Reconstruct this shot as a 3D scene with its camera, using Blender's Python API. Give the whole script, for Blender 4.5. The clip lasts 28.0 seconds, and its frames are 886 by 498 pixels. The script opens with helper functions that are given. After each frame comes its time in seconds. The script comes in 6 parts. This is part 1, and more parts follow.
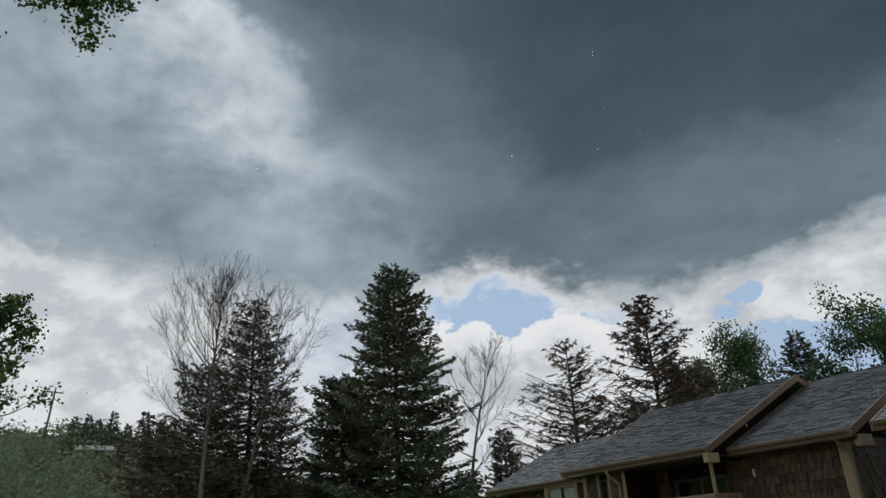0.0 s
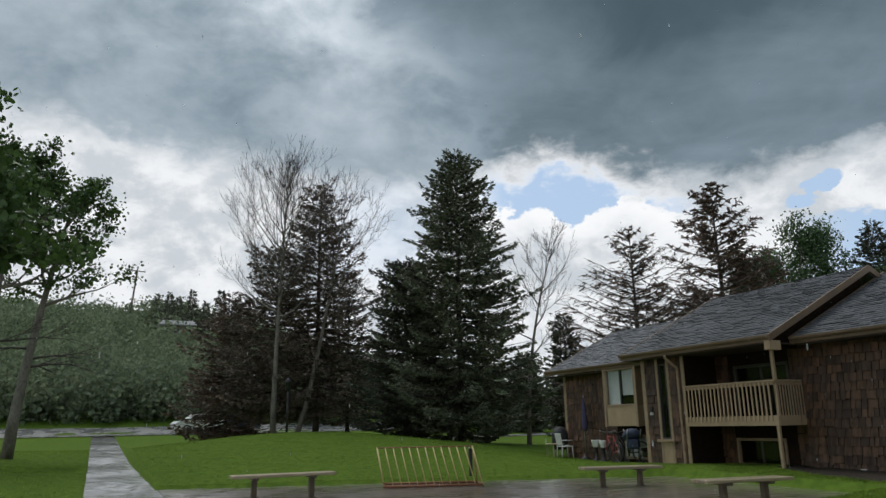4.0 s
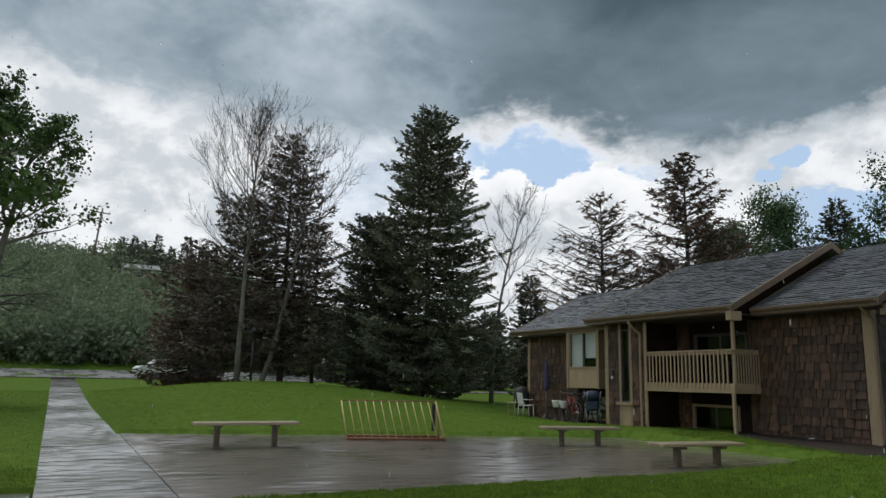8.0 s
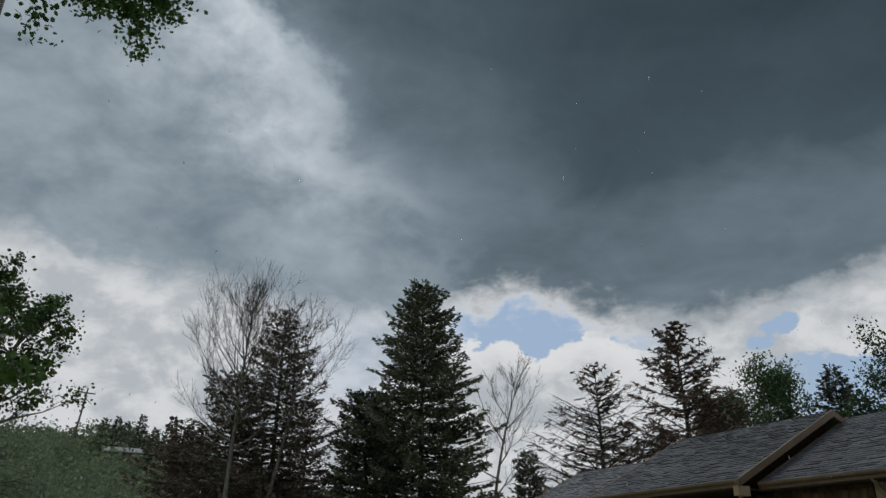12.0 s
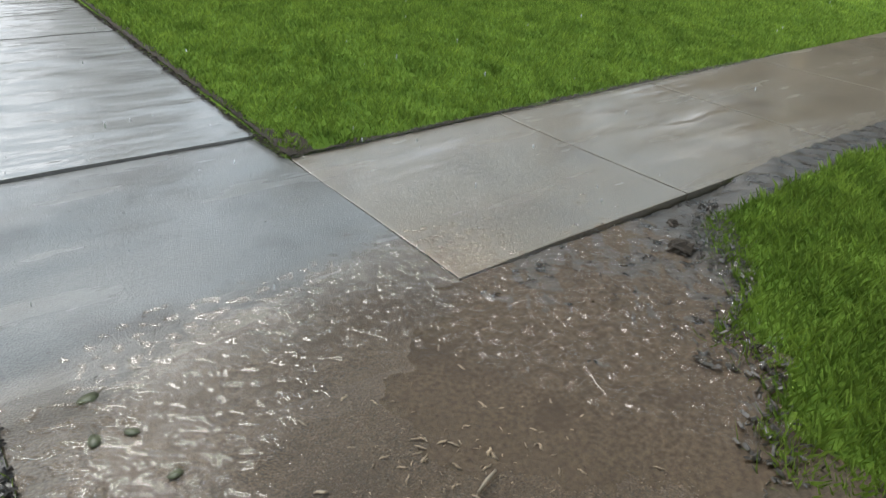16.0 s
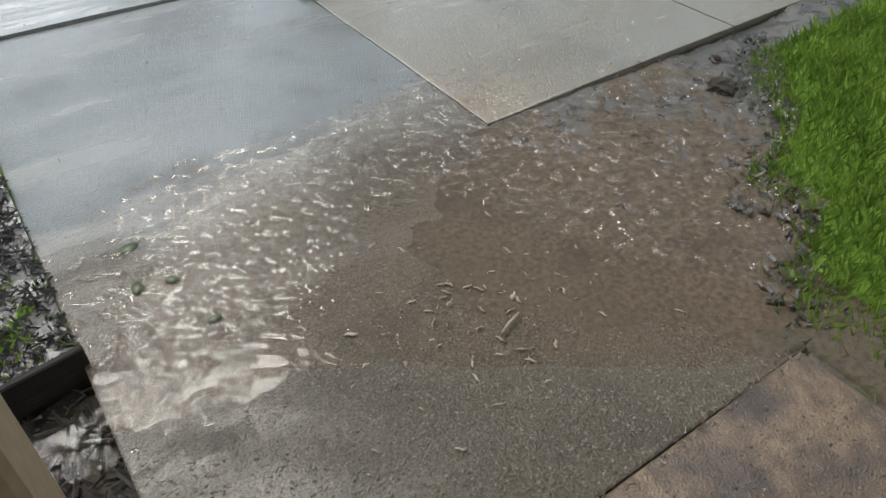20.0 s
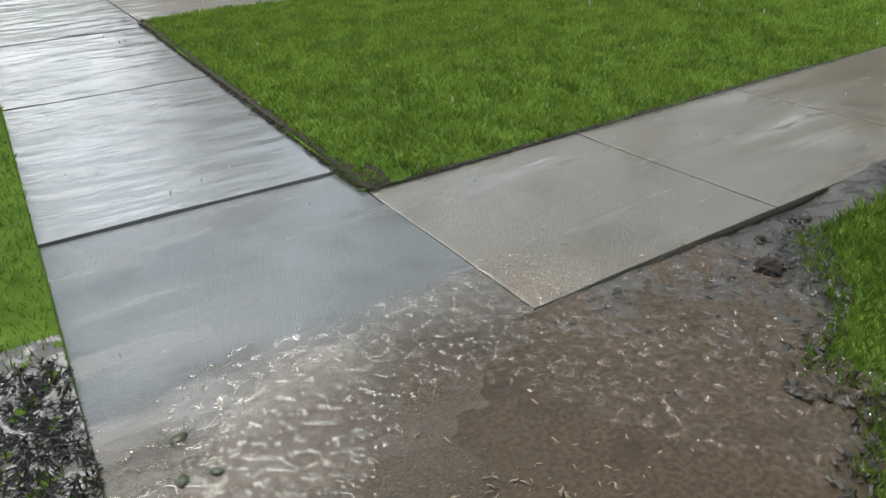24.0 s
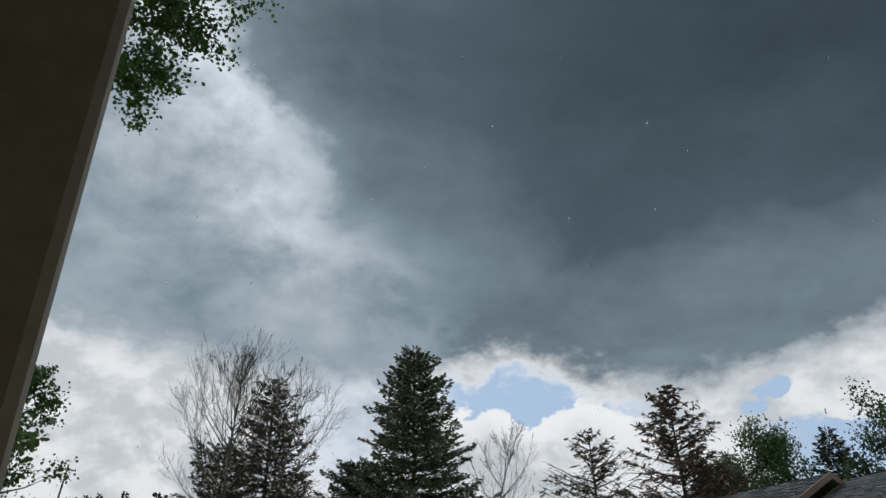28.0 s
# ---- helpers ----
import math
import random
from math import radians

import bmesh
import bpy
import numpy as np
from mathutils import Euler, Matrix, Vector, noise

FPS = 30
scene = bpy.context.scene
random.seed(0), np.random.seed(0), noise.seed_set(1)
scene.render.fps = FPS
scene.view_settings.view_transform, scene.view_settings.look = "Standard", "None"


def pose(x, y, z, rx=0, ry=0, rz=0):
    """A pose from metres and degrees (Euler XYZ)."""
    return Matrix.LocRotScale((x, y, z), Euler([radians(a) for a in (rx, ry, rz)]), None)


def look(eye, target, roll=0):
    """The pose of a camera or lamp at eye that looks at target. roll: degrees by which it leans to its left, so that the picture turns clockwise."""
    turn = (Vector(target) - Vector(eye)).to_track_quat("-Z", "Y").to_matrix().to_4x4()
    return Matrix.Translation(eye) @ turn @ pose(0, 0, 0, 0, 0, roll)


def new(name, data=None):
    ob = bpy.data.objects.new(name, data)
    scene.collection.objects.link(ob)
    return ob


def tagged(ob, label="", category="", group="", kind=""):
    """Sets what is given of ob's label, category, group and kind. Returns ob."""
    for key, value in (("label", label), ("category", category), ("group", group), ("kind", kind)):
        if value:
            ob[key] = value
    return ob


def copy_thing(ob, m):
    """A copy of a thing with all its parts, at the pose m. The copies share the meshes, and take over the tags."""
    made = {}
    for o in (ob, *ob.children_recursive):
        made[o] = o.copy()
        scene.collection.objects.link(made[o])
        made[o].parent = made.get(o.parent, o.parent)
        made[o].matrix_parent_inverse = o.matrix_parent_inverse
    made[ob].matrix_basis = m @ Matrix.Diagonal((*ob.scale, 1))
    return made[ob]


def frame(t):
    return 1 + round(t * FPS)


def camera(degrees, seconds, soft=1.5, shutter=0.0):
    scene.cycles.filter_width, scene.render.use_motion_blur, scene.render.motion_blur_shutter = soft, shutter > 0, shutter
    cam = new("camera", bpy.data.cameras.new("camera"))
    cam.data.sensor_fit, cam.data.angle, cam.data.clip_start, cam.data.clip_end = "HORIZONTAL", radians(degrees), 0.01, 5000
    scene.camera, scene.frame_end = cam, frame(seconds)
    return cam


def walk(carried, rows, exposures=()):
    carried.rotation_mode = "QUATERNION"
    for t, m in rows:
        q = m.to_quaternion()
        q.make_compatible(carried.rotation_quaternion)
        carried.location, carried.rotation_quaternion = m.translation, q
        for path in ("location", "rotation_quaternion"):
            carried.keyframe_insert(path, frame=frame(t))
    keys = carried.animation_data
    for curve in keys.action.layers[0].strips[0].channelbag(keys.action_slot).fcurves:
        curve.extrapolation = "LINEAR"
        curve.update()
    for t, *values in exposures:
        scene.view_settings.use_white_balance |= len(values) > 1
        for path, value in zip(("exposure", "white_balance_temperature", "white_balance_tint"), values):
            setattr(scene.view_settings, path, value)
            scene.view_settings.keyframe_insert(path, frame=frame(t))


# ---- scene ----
cam = camera(63.34, 28.0)
PATH = [
    (0, 0.020, -0.009, 1.636, 112.65, 3.00, -29.85),
    (0.5, 0.020, -0.007, 1.603, 111.19, 2.52, -27.31),
    (1, 0.020, -0.044, 1.602, 108.94, 2.72, -24.80),
    (1.5, 0.020, -0.031, 1.592, 106.97, 3.01, -23.49),
    (2, 0.015, -0.042, 1.599, 105.73, 3.12, -23.00),
    (2.5, 0.009, -0.057, 1.600, 105.23, 2.72, -23.23),
    (4.5, -0.021, -0.052, 1.593, 103.26, 0.61, -26.09),
    (5, -0.026, -0.041, 1.587, 102.79, 0.35, -26.85),
    (5.5, -0.034, -0.007, 1.598, 102.28, 0.05, -27.20),
    (6, -0.030, -0.021, 1.598, 101.71, -0.30, -27.11),
    (6.5, -0.022, -0.015, 1.600, 101.27, -0.37, -27.13),
    (7, -0.030, -0.018, 1.596, 101.03, -0.42, -27.30),
    (7.5, -0.031, -0.019, 1.604, 100.71, -0.68, -27.64),
    (8, -0.035, -0.000, 1.608, 100.36, -1.15, -28.17),
    (8.5, -0.045, -0.014, 1.590, 100.12, -1.64, -28.43),
    (9, -0.035, -0.002, 1.597, 100.39, -1.59, -28.36),
    (9.5, -0.045, -0.016, 1.594, 102.93, -0.86, -27.87),
    (10, -0.050, -0.053, 1.609, 107.62, 0.32, -26.82),
    (10.5, -0.050, -0.076, 1.618, 112.75, 0.86, -25.70),
    (11, -0.041, -0.068, 1.622, 116.82, 0.87, -25.21),
    (11.5, -0.037, -0.039, 1.624, 118.38, 0.31, -26.30),
    (12, -0.030, -0.001, 1.627, 114.07, 0.01, -28.47),
    (12.5, -0.050, -0.021, 1.610, 106.42, 0.03, -30.91),
    (14.5, -0.061, 0.019, 1.539, 88.00, -0.76, -33.13),
    (15, -0.023, 0.003, 1.518, 81.03, -1.14, -33.78),
    (15.5, -0.019, 0.010, 1.456, 70.79, -1.51, -35.36),
    (16, -0.094, 0.053, 1.373, 61.63, -3.01, -37.55),
    (16.5, -0.070, 0.035, 1.333, 56.74, -1.53, -37.77),
    (17, -0.062, 0.077, 1.392, 52.45, -2.42, -36.72),
    (17.5, -0.055, 0.069, 1.388, 51.21, -0.92, -35.77),
    (18, -0.050, 0.056, 1.384, 50.02, -0.08, -34.77),
    (18.5, -0.045, 0.038, 1.374, 48.89, 0.32, -34.28),
    (19, -0.046, 0.035, 1.372, 48.25, 0.15, -34.67),
    (19.5, -0.041, 0.040, 1.377, 48.32, -0.16, -35.33),
    (20, -0.045, 0.039, 1.382, 49.04, -0.43, -35.35),
    (20.5, -0.045, 0.030, 1.384, 50.02, -0.34, -34.72),
    (22.5, -0.030, 0.018, 1.392, 51.67, 1.42, -34.09),
    (23, -0.023, 0.013, 1.395, 52.31, 1.97, -34.08),
    (23.5, -0.030, 0.021, 1.394, 55.30, 2.38, -33.56),
    (24, -0.008, 0.020, 1.438, 62.71, 2.65, -31.87),
    (24.3, -0.018, 0.017, 1.475, 69.63, 2.11, -31.16),
    (24.5, -0.026, 0.018, 1.486, 74.21, 1.81, -30.70),
    (25, -0.029, 0.012, 1.525, 84.95, 1.71, -29.68),
    (25.2, -0.027, -0.003, 1.548, 88.80, 1.63, -29.48),
    (25.5, -0.030, 0.024, 1.559, 93.87, 1.27, -29.70),
    (26, -0.049, 0.031, 1.575, 101.00, 0.92, -29.96),
    (26.5, -0.075, 0.003, 1.540, 107.14, 0.45, -29.87),
    (27, -0.100, -0.017, 1.573, 112.25, 0.79, -29.59),
    (27.5, -0.113, -0.026, 1.537, 116.44, 0.96, -29.12),
    (28, -0.120, -0.019, 1.512, 119.42, 1.00, -28.95),
]
walk(cam, [(t, pose(x, y, z, a, b, c)) for t, x, y, z, a, b, c in PATH],
     exposures=[(0, -0.25), (1.2, -0.1), (2.5, 0.0), (9.2, 0.05), (10.4, -0.1), (12, -0.43), (12.5, -0.15), (14.5, 0.6), (15.1, 0.92), (16, 1.52), (17, 1.55), (20.5, 1.55), (23.2, 1.47), (24.2, 1.34), (25, 0.78), (25.8, 0.12), (26.8, 0.02), (28, -0.15)])
# overcast sky with a dark cloud deck, broken white clouds and blue gaps low down
SUN_AZ, SUN_EL = -9.0, 57.0
world = bpy.data.worlds.new("sky")
scene.world = world
world.use_nodes = True
wt = world.node_tree
wt.nodes.clear()


def wn(kind, **values):
    n = wt.nodes.new(kind)
    for key, value in values.items():
        n.inputs[key].default_value = value
    return n


def wmath(op, a, b=None, c=None, clamp=False):
    n = wt.nodes.new("ShaderNodeMath")
    n.operation, n.use_clamp = op, clamp
    for i, v in enumerate((a, b, c)):
        if v is None:
            continue
        if isinstance(v, (int, float)):
            n.inputs[i].default_value = v
        else:
            wt.links.new(v, n.inputs[i])
    return n.outputs[0]


def wstep(v, lo, hi):
    n = wt.nodes.new("ShaderNodeMapRange")
    n.interpolation_type = "SMOOTHSTEP"
    n.inputs[1].default_value, n.inputs[2].default_value = lo, hi
    wt.links.new(v, n.inputs[0])
    return n.outputs[0]


def wmix(f, a, b):
    n = wt.nodes.new("ShaderNodeMix")
    n.data_type = "RGBA"
    for sock, v in ((n.inputs[0], f), (n.inputs[6], a), (n.inputs[7], b)):
        if isinstance(v, (tuple, float)):
            sock.default_value = v
        else:
            wt.links.new(v, sock)
    return n.outputs[2]


def wnoise(vec, scale, detail=6.0, rough=0.55, distort=0.0):
    n = wn("ShaderNodeTexNoise", Scale=scale, Detail=detail, Roughness=rough, Distortion=distort)
    wt.links.new(vec, n.inputs["Vector"])
    return n.outputs["Fac"]


def blob(az, el, ca, ce, ra, re):
    """1 at the centre of an oval of the sky, falling to 0 at its rim"""
    da = wmath("DIVIDE", wmath("SUBTRACT", az, ca), ra)
    de = wmath("DIVIDE", wmath("SUBTRACT", el, ce), re)
    r2 = wmath("ADD", wmath("MULTIPLY", da, da), wmath("MULTIPLY", de, de))
    return wmath("SUBTRACT", 1.0, r2, clamp=True)


coord = wn("ShaderNodeTexCoord")
sep = wn("ShaderNodeSeparateXYZ")
wt.links.new(coord.outputs["Generated"], sep.inputs[0])
sx, sy, sz = sep.outputs
az = wmath("MULTIPLY", wmath("ARCTAN2", sx, sy), 57.29578)
el = wmath("MULTIPLY", wmath("ARCSINE", sz), 57.29578)
# clouds lie on a flat deck, so they draw together towards the horizon
lift = wmath("ADD", wmath("MAXIMUM", sz, 0.0), 0.16)
deck = wn("ShaderNodeCombineXYZ")
wt.links.new(wmath("DIVIDE", sx, lift), deck.inputs[0])
wt.links.new(wmath("DIVIDE", sy, lift), deck.inputs[1])
deck = deck.outputs[0]
face = wn("ShaderNodeCombineXYZ")
wt.links.new(wmath("MULTIPLY", az, 0.1), face.inputs[0])
wt.links.new(wmath("MULTIPLY", el, 0.16), face.inputs[1])
face = face.outputs[0]



def wcurve(v, lo, hi, points, low_v, high_v):
    """A smooth curve through points (place, value)"""
    n = wt.nodes.new("ShaderNodeValToRGB")
    r = n.color_ramp
    r.interpolation = "B_SPLINE"
    put = lambda e, p, q: setattr_stop(e, (p - lo) / (hi - lo), (q - low_v) / (high_v - low_v))
    put(r.elements[0], *points[0])
    put(r.elements[1], *points[-1])
    for p, q in points[1:-1]:
        put(r.elements.new((p - lo) / (hi - lo)), p, q)
    wt.links.new(wmath("DIVIDE", wmath("SUBTRACT", v, lo), hi - lo), n.inputs[0])
    return wmath("ADD", wmath("MULTIPLY", n.outputs[0], high_v - low_v), low_v)


def setattr_stop(e, place, value):
    e.position, e.color = place, (value, value, value, 1)


def spread(v, k):
    return wmath("MULTIPLY", wmath("SUBTRACT", v, 0.5), k)


big = wnoise(deck, 1.0, 5.0, 0.55, 0.5)
fine = wnoise(deck, 2.6, 9.0, 0.58, 0.7)
billow = wnoise(face, 0.85, 9.0, 0.55, 0.35)
puff = wnoise(face, 1.9, 10.0, 0.6, 0.25)
wisp = wnoise(deck, 5.0, 8.0, 0.62, 1.2)
crisp = wnoise(face, 4.6, 12.0, 0.60, 0.3)
# how far west or east of the seam between the bright and the dark part of the deck
seam = wcurve(el, 0, 90, [(0, 30), (23, 30), (28, 26), (31, 19), (36, 18), (39, 15.5), (42, 11.5), (46, 7), (55, 0), (90, -30)], -30, 40)
off = wmath("ADD", wmath("SUBTRACT", az, seam), wmath("ADD", wmath("ADD", spread(billow, 16.0), spread(crisp, 3.0)), spread(puff, 8.0)))
west = wmath("MAXIMUM", wstep(off, 2.0, -2.5), wmath("MULTIPLY", wstep(el, 55.0, 66.0), wstep(big, 0.30, 0.52)))
near_seam = wmath("POWER", 2.718, wmath("MULTIPLY", wmath("MULTIPLY", wmath("ADD", off, 4.0), wmath("ADD", off, 4.0)), -0.016))
near_seam = wmath("MULTIPLY", near_seam, wstep(el, 24.0, 33.0))
dark_tone = wmath("ADD", wmath("ADD", 0.228, spread(big, 0.42)), wmath("ADD", spread(fine, 0.22), spread(wisp, 0.10)))
dark_tone = wmath("ADD", dark_tone, wmath("MULTIPLY", wstep(el, 40.0, 22.0), 0.17))
dark_tone = wmath("SUBTRACT", dark_tone, wmath("MULTIPLY", wmath("MULTIPLY", wstep(az, 28.0, 52.0), wstep(el, 20.0, 32.0)), 0.17))
light_tone = wmath("ADD", wmath("ADD", 0.53, spread(billow, 0.62)), wmath("ADD", spread(crisp, 0.07), spread(puff, 0.32)))
tone = wmath("ADD", wmath("MULTIPLY", west, wmath("SUBTRACT", light_tone, dark_tone)), dark_tone)
tone = wmath("ADD", tone, wmath("MULTIPLY", near_seam, wmath("ADD", 0.28, wmath("ADD", spread(puff, 0.45), spread(crisp, 0.08)))))
deck_col = wn("ShaderNodeValToRGB")
wt.links.new(tone, deck_col.inputs[0])
ramp = deck_col.color_ramp
ramp.elements[0].position, ramp.elements[0].color = 0.0, (0.043, 0.065, 0.083, 1)
ramp.elements[1].position, ramp.elements[1].color = 1.0, (0.74, 0.81, 0.875, 1)
for pos, col in ((0.2, (0.081, 0.119, 0.147, 1)), (0.45, (0.233, 0.303, 0.360, 1)), (0.7, (0.462, 0.535, 0.602, 1))):
    ramp.elements.new(pos).color = col
deck_col = deck_col.outputs[0]
# white broken cloud under the deck's lower edge
hem = wcurve(az, -180, 180, [(-180, 21), (-60, 21), (-8, 22.5), (3, 20.8), (12, 20.0), (21, 18.6), (28, 19.4), (33, 20.8), (37, 20.9), (42, 18.2), (48, 16.2), (53, 18.0), (58, 18.9), (66, 19.5), (100, 21), (180, 21)], 10, 30)
under = wmath("ADD", wmath("SUBTRACT", el, hem), wmath("ADD", wmath("ADD", spread(billow, 7.0), spread(puff, 4.0)), spread(crisp, 4.0)))
low = wstep(under, 1.6, -1.8)
shade = wmath("ADD", wmath("ADD", puff, spread(billow, 0.8)), spread(crisp, 0.18))
white_col = wmix(wstep(shade, 0.36, 0.60), (0.58, 0.625, 0.67, 1), (0.86, 0.88, 0.905, 1))
# blue gaps
sky = wt.nodes.new("ShaderNodeTexSky")
sky.sky_type, sky.sun_disc = "NISHITA", False
sky.sun_elevation, sky.sun_rotation = radians(SUN_EL), radians(SUN_AZ)
scale_sky = wn("ShaderNodeVectorMath")
scale_sky.operation = "SCALE"
scale_sky.inputs["Scale"].default_value = 0.10
wt.links.new(sky.outputs[0], scale_sky.inputs[0])
blue = wmix(0.75, scale_sky.outputs[0], (0.50, 0.66, 0.88, 1))
heap = wcurve(az, 20, 60, [(20, 18), (27, 17.2), (30, 15.6), (32.6, 16.8), (34.3, 16.6), (36.0, 14.6), (38.3, 16.4), (40.3, 17.3), (42, 16.8), (43.5, 15.2), (46, 15.4), (60, 17)], 10, 22)
over_heap = wmath("SUBTRACT", wmath("SUBTRACT", el, heap), wmath("ADD", spread(puff, 3.4), spread(crisp, 3.2)))
window = wmath("MULTIPLY", wstep(az, 27.5, 31.0), wstep(az, 46.5, 43.0))
gap = wmath("MULTIPLY", wmath("MULTIPLY", wstep(over_heap, -0.12, 0.22), wstep(under, -0.5, -2.2)), window)
slant = wmath("SUBTRACT", el, wmath("MULTIPLY", wmath("SUBTRACT", az, 54.0), 0.45))
slit = wmath("MULTIPLY", blob(az, slant, 54.0, 15.9, 2.6, 1.2), wmath("ADD", 1.0, wmath("ADD", spread(puff, 3.0), spread(crisp, 3.5))))
gap = wmath("MAXIMUM", gap, wmath("MULTIPLY", wstep(slit, 0.30, 0.50), wstep(az, 49.0, 52.0)))
rim2 = wmath("SUBTRACT", wmath("SUBTRACT", 13.9, el), wmath("ADD", spread(puff, 4.0), spread(crisp, 3.5)))
gap = wmath("MAXIMUM", gap, wmath("MULTIPLY", wstep(rim2, -0.2, 0.5), wmath("MULTIPLY", wstep(az, 51.0, 57.0), wstep(az, 85.0, 72.0))))
faint = wmath("MULTIPLY", blob(az, el, 21.0, 15.0, 7.0, 5.0), 0.35)
gap = wmath("MAXIMUM", gap, faint)
lit_heap = wmath("MULTIPLY", wmath("MULTIPLY", wstep(over_heap, -2.6, -0.1), window), 0.75)
white_col = wmix(lit_heap, white_col, (0.97, 0.98, 1.0, 1))
col = wmix(low, deck_col, white_col)
col = wmix(gap, col, blue)
# the deck thins out towards the zenith
thin = wn("ShaderNodeVectorMath")
thin.operation = "SCALE"
wt.links.new(wmath("ADD", 1.0, wmath("MULTIPLY", wstep(el, 46.0, 72.0), 1.7)), thin.inputs["Scale"])
wt.links.new(col, thin.inputs[0])
col = thin.outputs[0]
# the sun's glow through the thin part of the deck
toward = wn("ShaderNodeVectorMath")
toward.operation = "DOT_PRODUCT"
toward.inputs[1].default_value = (math.sin(radians(SUN_AZ)) * math.cos(radians(SUN_EL)), math.cos(radians(SUN_AZ)) * math.cos(radians(SUN_EL)), math.sin(radians(SUN_EL)))
wt.links.new(coord.outputs["Generated"], toward.inputs[0])
away = wmath("SUBTRACT", 1.0, toward.outputs["Value"])
glow = wmath("ADD", wmath("MULTIPLY", wmath("POWER", 2.718, wmath("MULTIPLY", away, -75.0)), 2.0), wmath("MULTIPLY", wmath("POWER", 2.718, wmath("MULTIPLY", away, -18.0)), 0.30))
glow = wmath("MULTIPLY", wmath("MULTIPLY", glow, wmath("ADD", 0.75, spread(fine, 1.2))), wmath("ADD", 0.15, wmath("MULTIPLY", west, 0.85)))
glow_col = wn("ShaderNodeVectorMath")
glow_col.operation = "SCALE"
glow_col.inputs[0].default_value = (0.97, 0.99, 1.0)
wt.links.new(glow, glow_col.inputs["Scale"])
lit = wn("ShaderNodeVectorMath")
lit.operation = "ADD"
wt.links.new(col, lit.inputs[0])
wt.links.new(glow_col.outputs[0], lit.inputs[1])
col = lit.outputs[0]
back = wn("ShaderNodeBackground", Strength=1.0)
wt.links.new(col, back.inputs[0])
wout = wn("ShaderNodeOutputWorld")
wt.links.new(back.outputs[0], wout.inputs[0])

sun = new("sun", bpy.data.lights.new("sun", "SUN"))
sun.data.energy, sun.data.angle, sun.data.color = 1.45, radians(34), (1.0, 0.965, 0.91)
sun.matrix_world = look((math.sin(radians(SUN_AZ)) * 50, math.cos(radians(SUN_AZ)) * 50, 50 * math.tan(radians(SUN_EL))), (0, 0, 0))
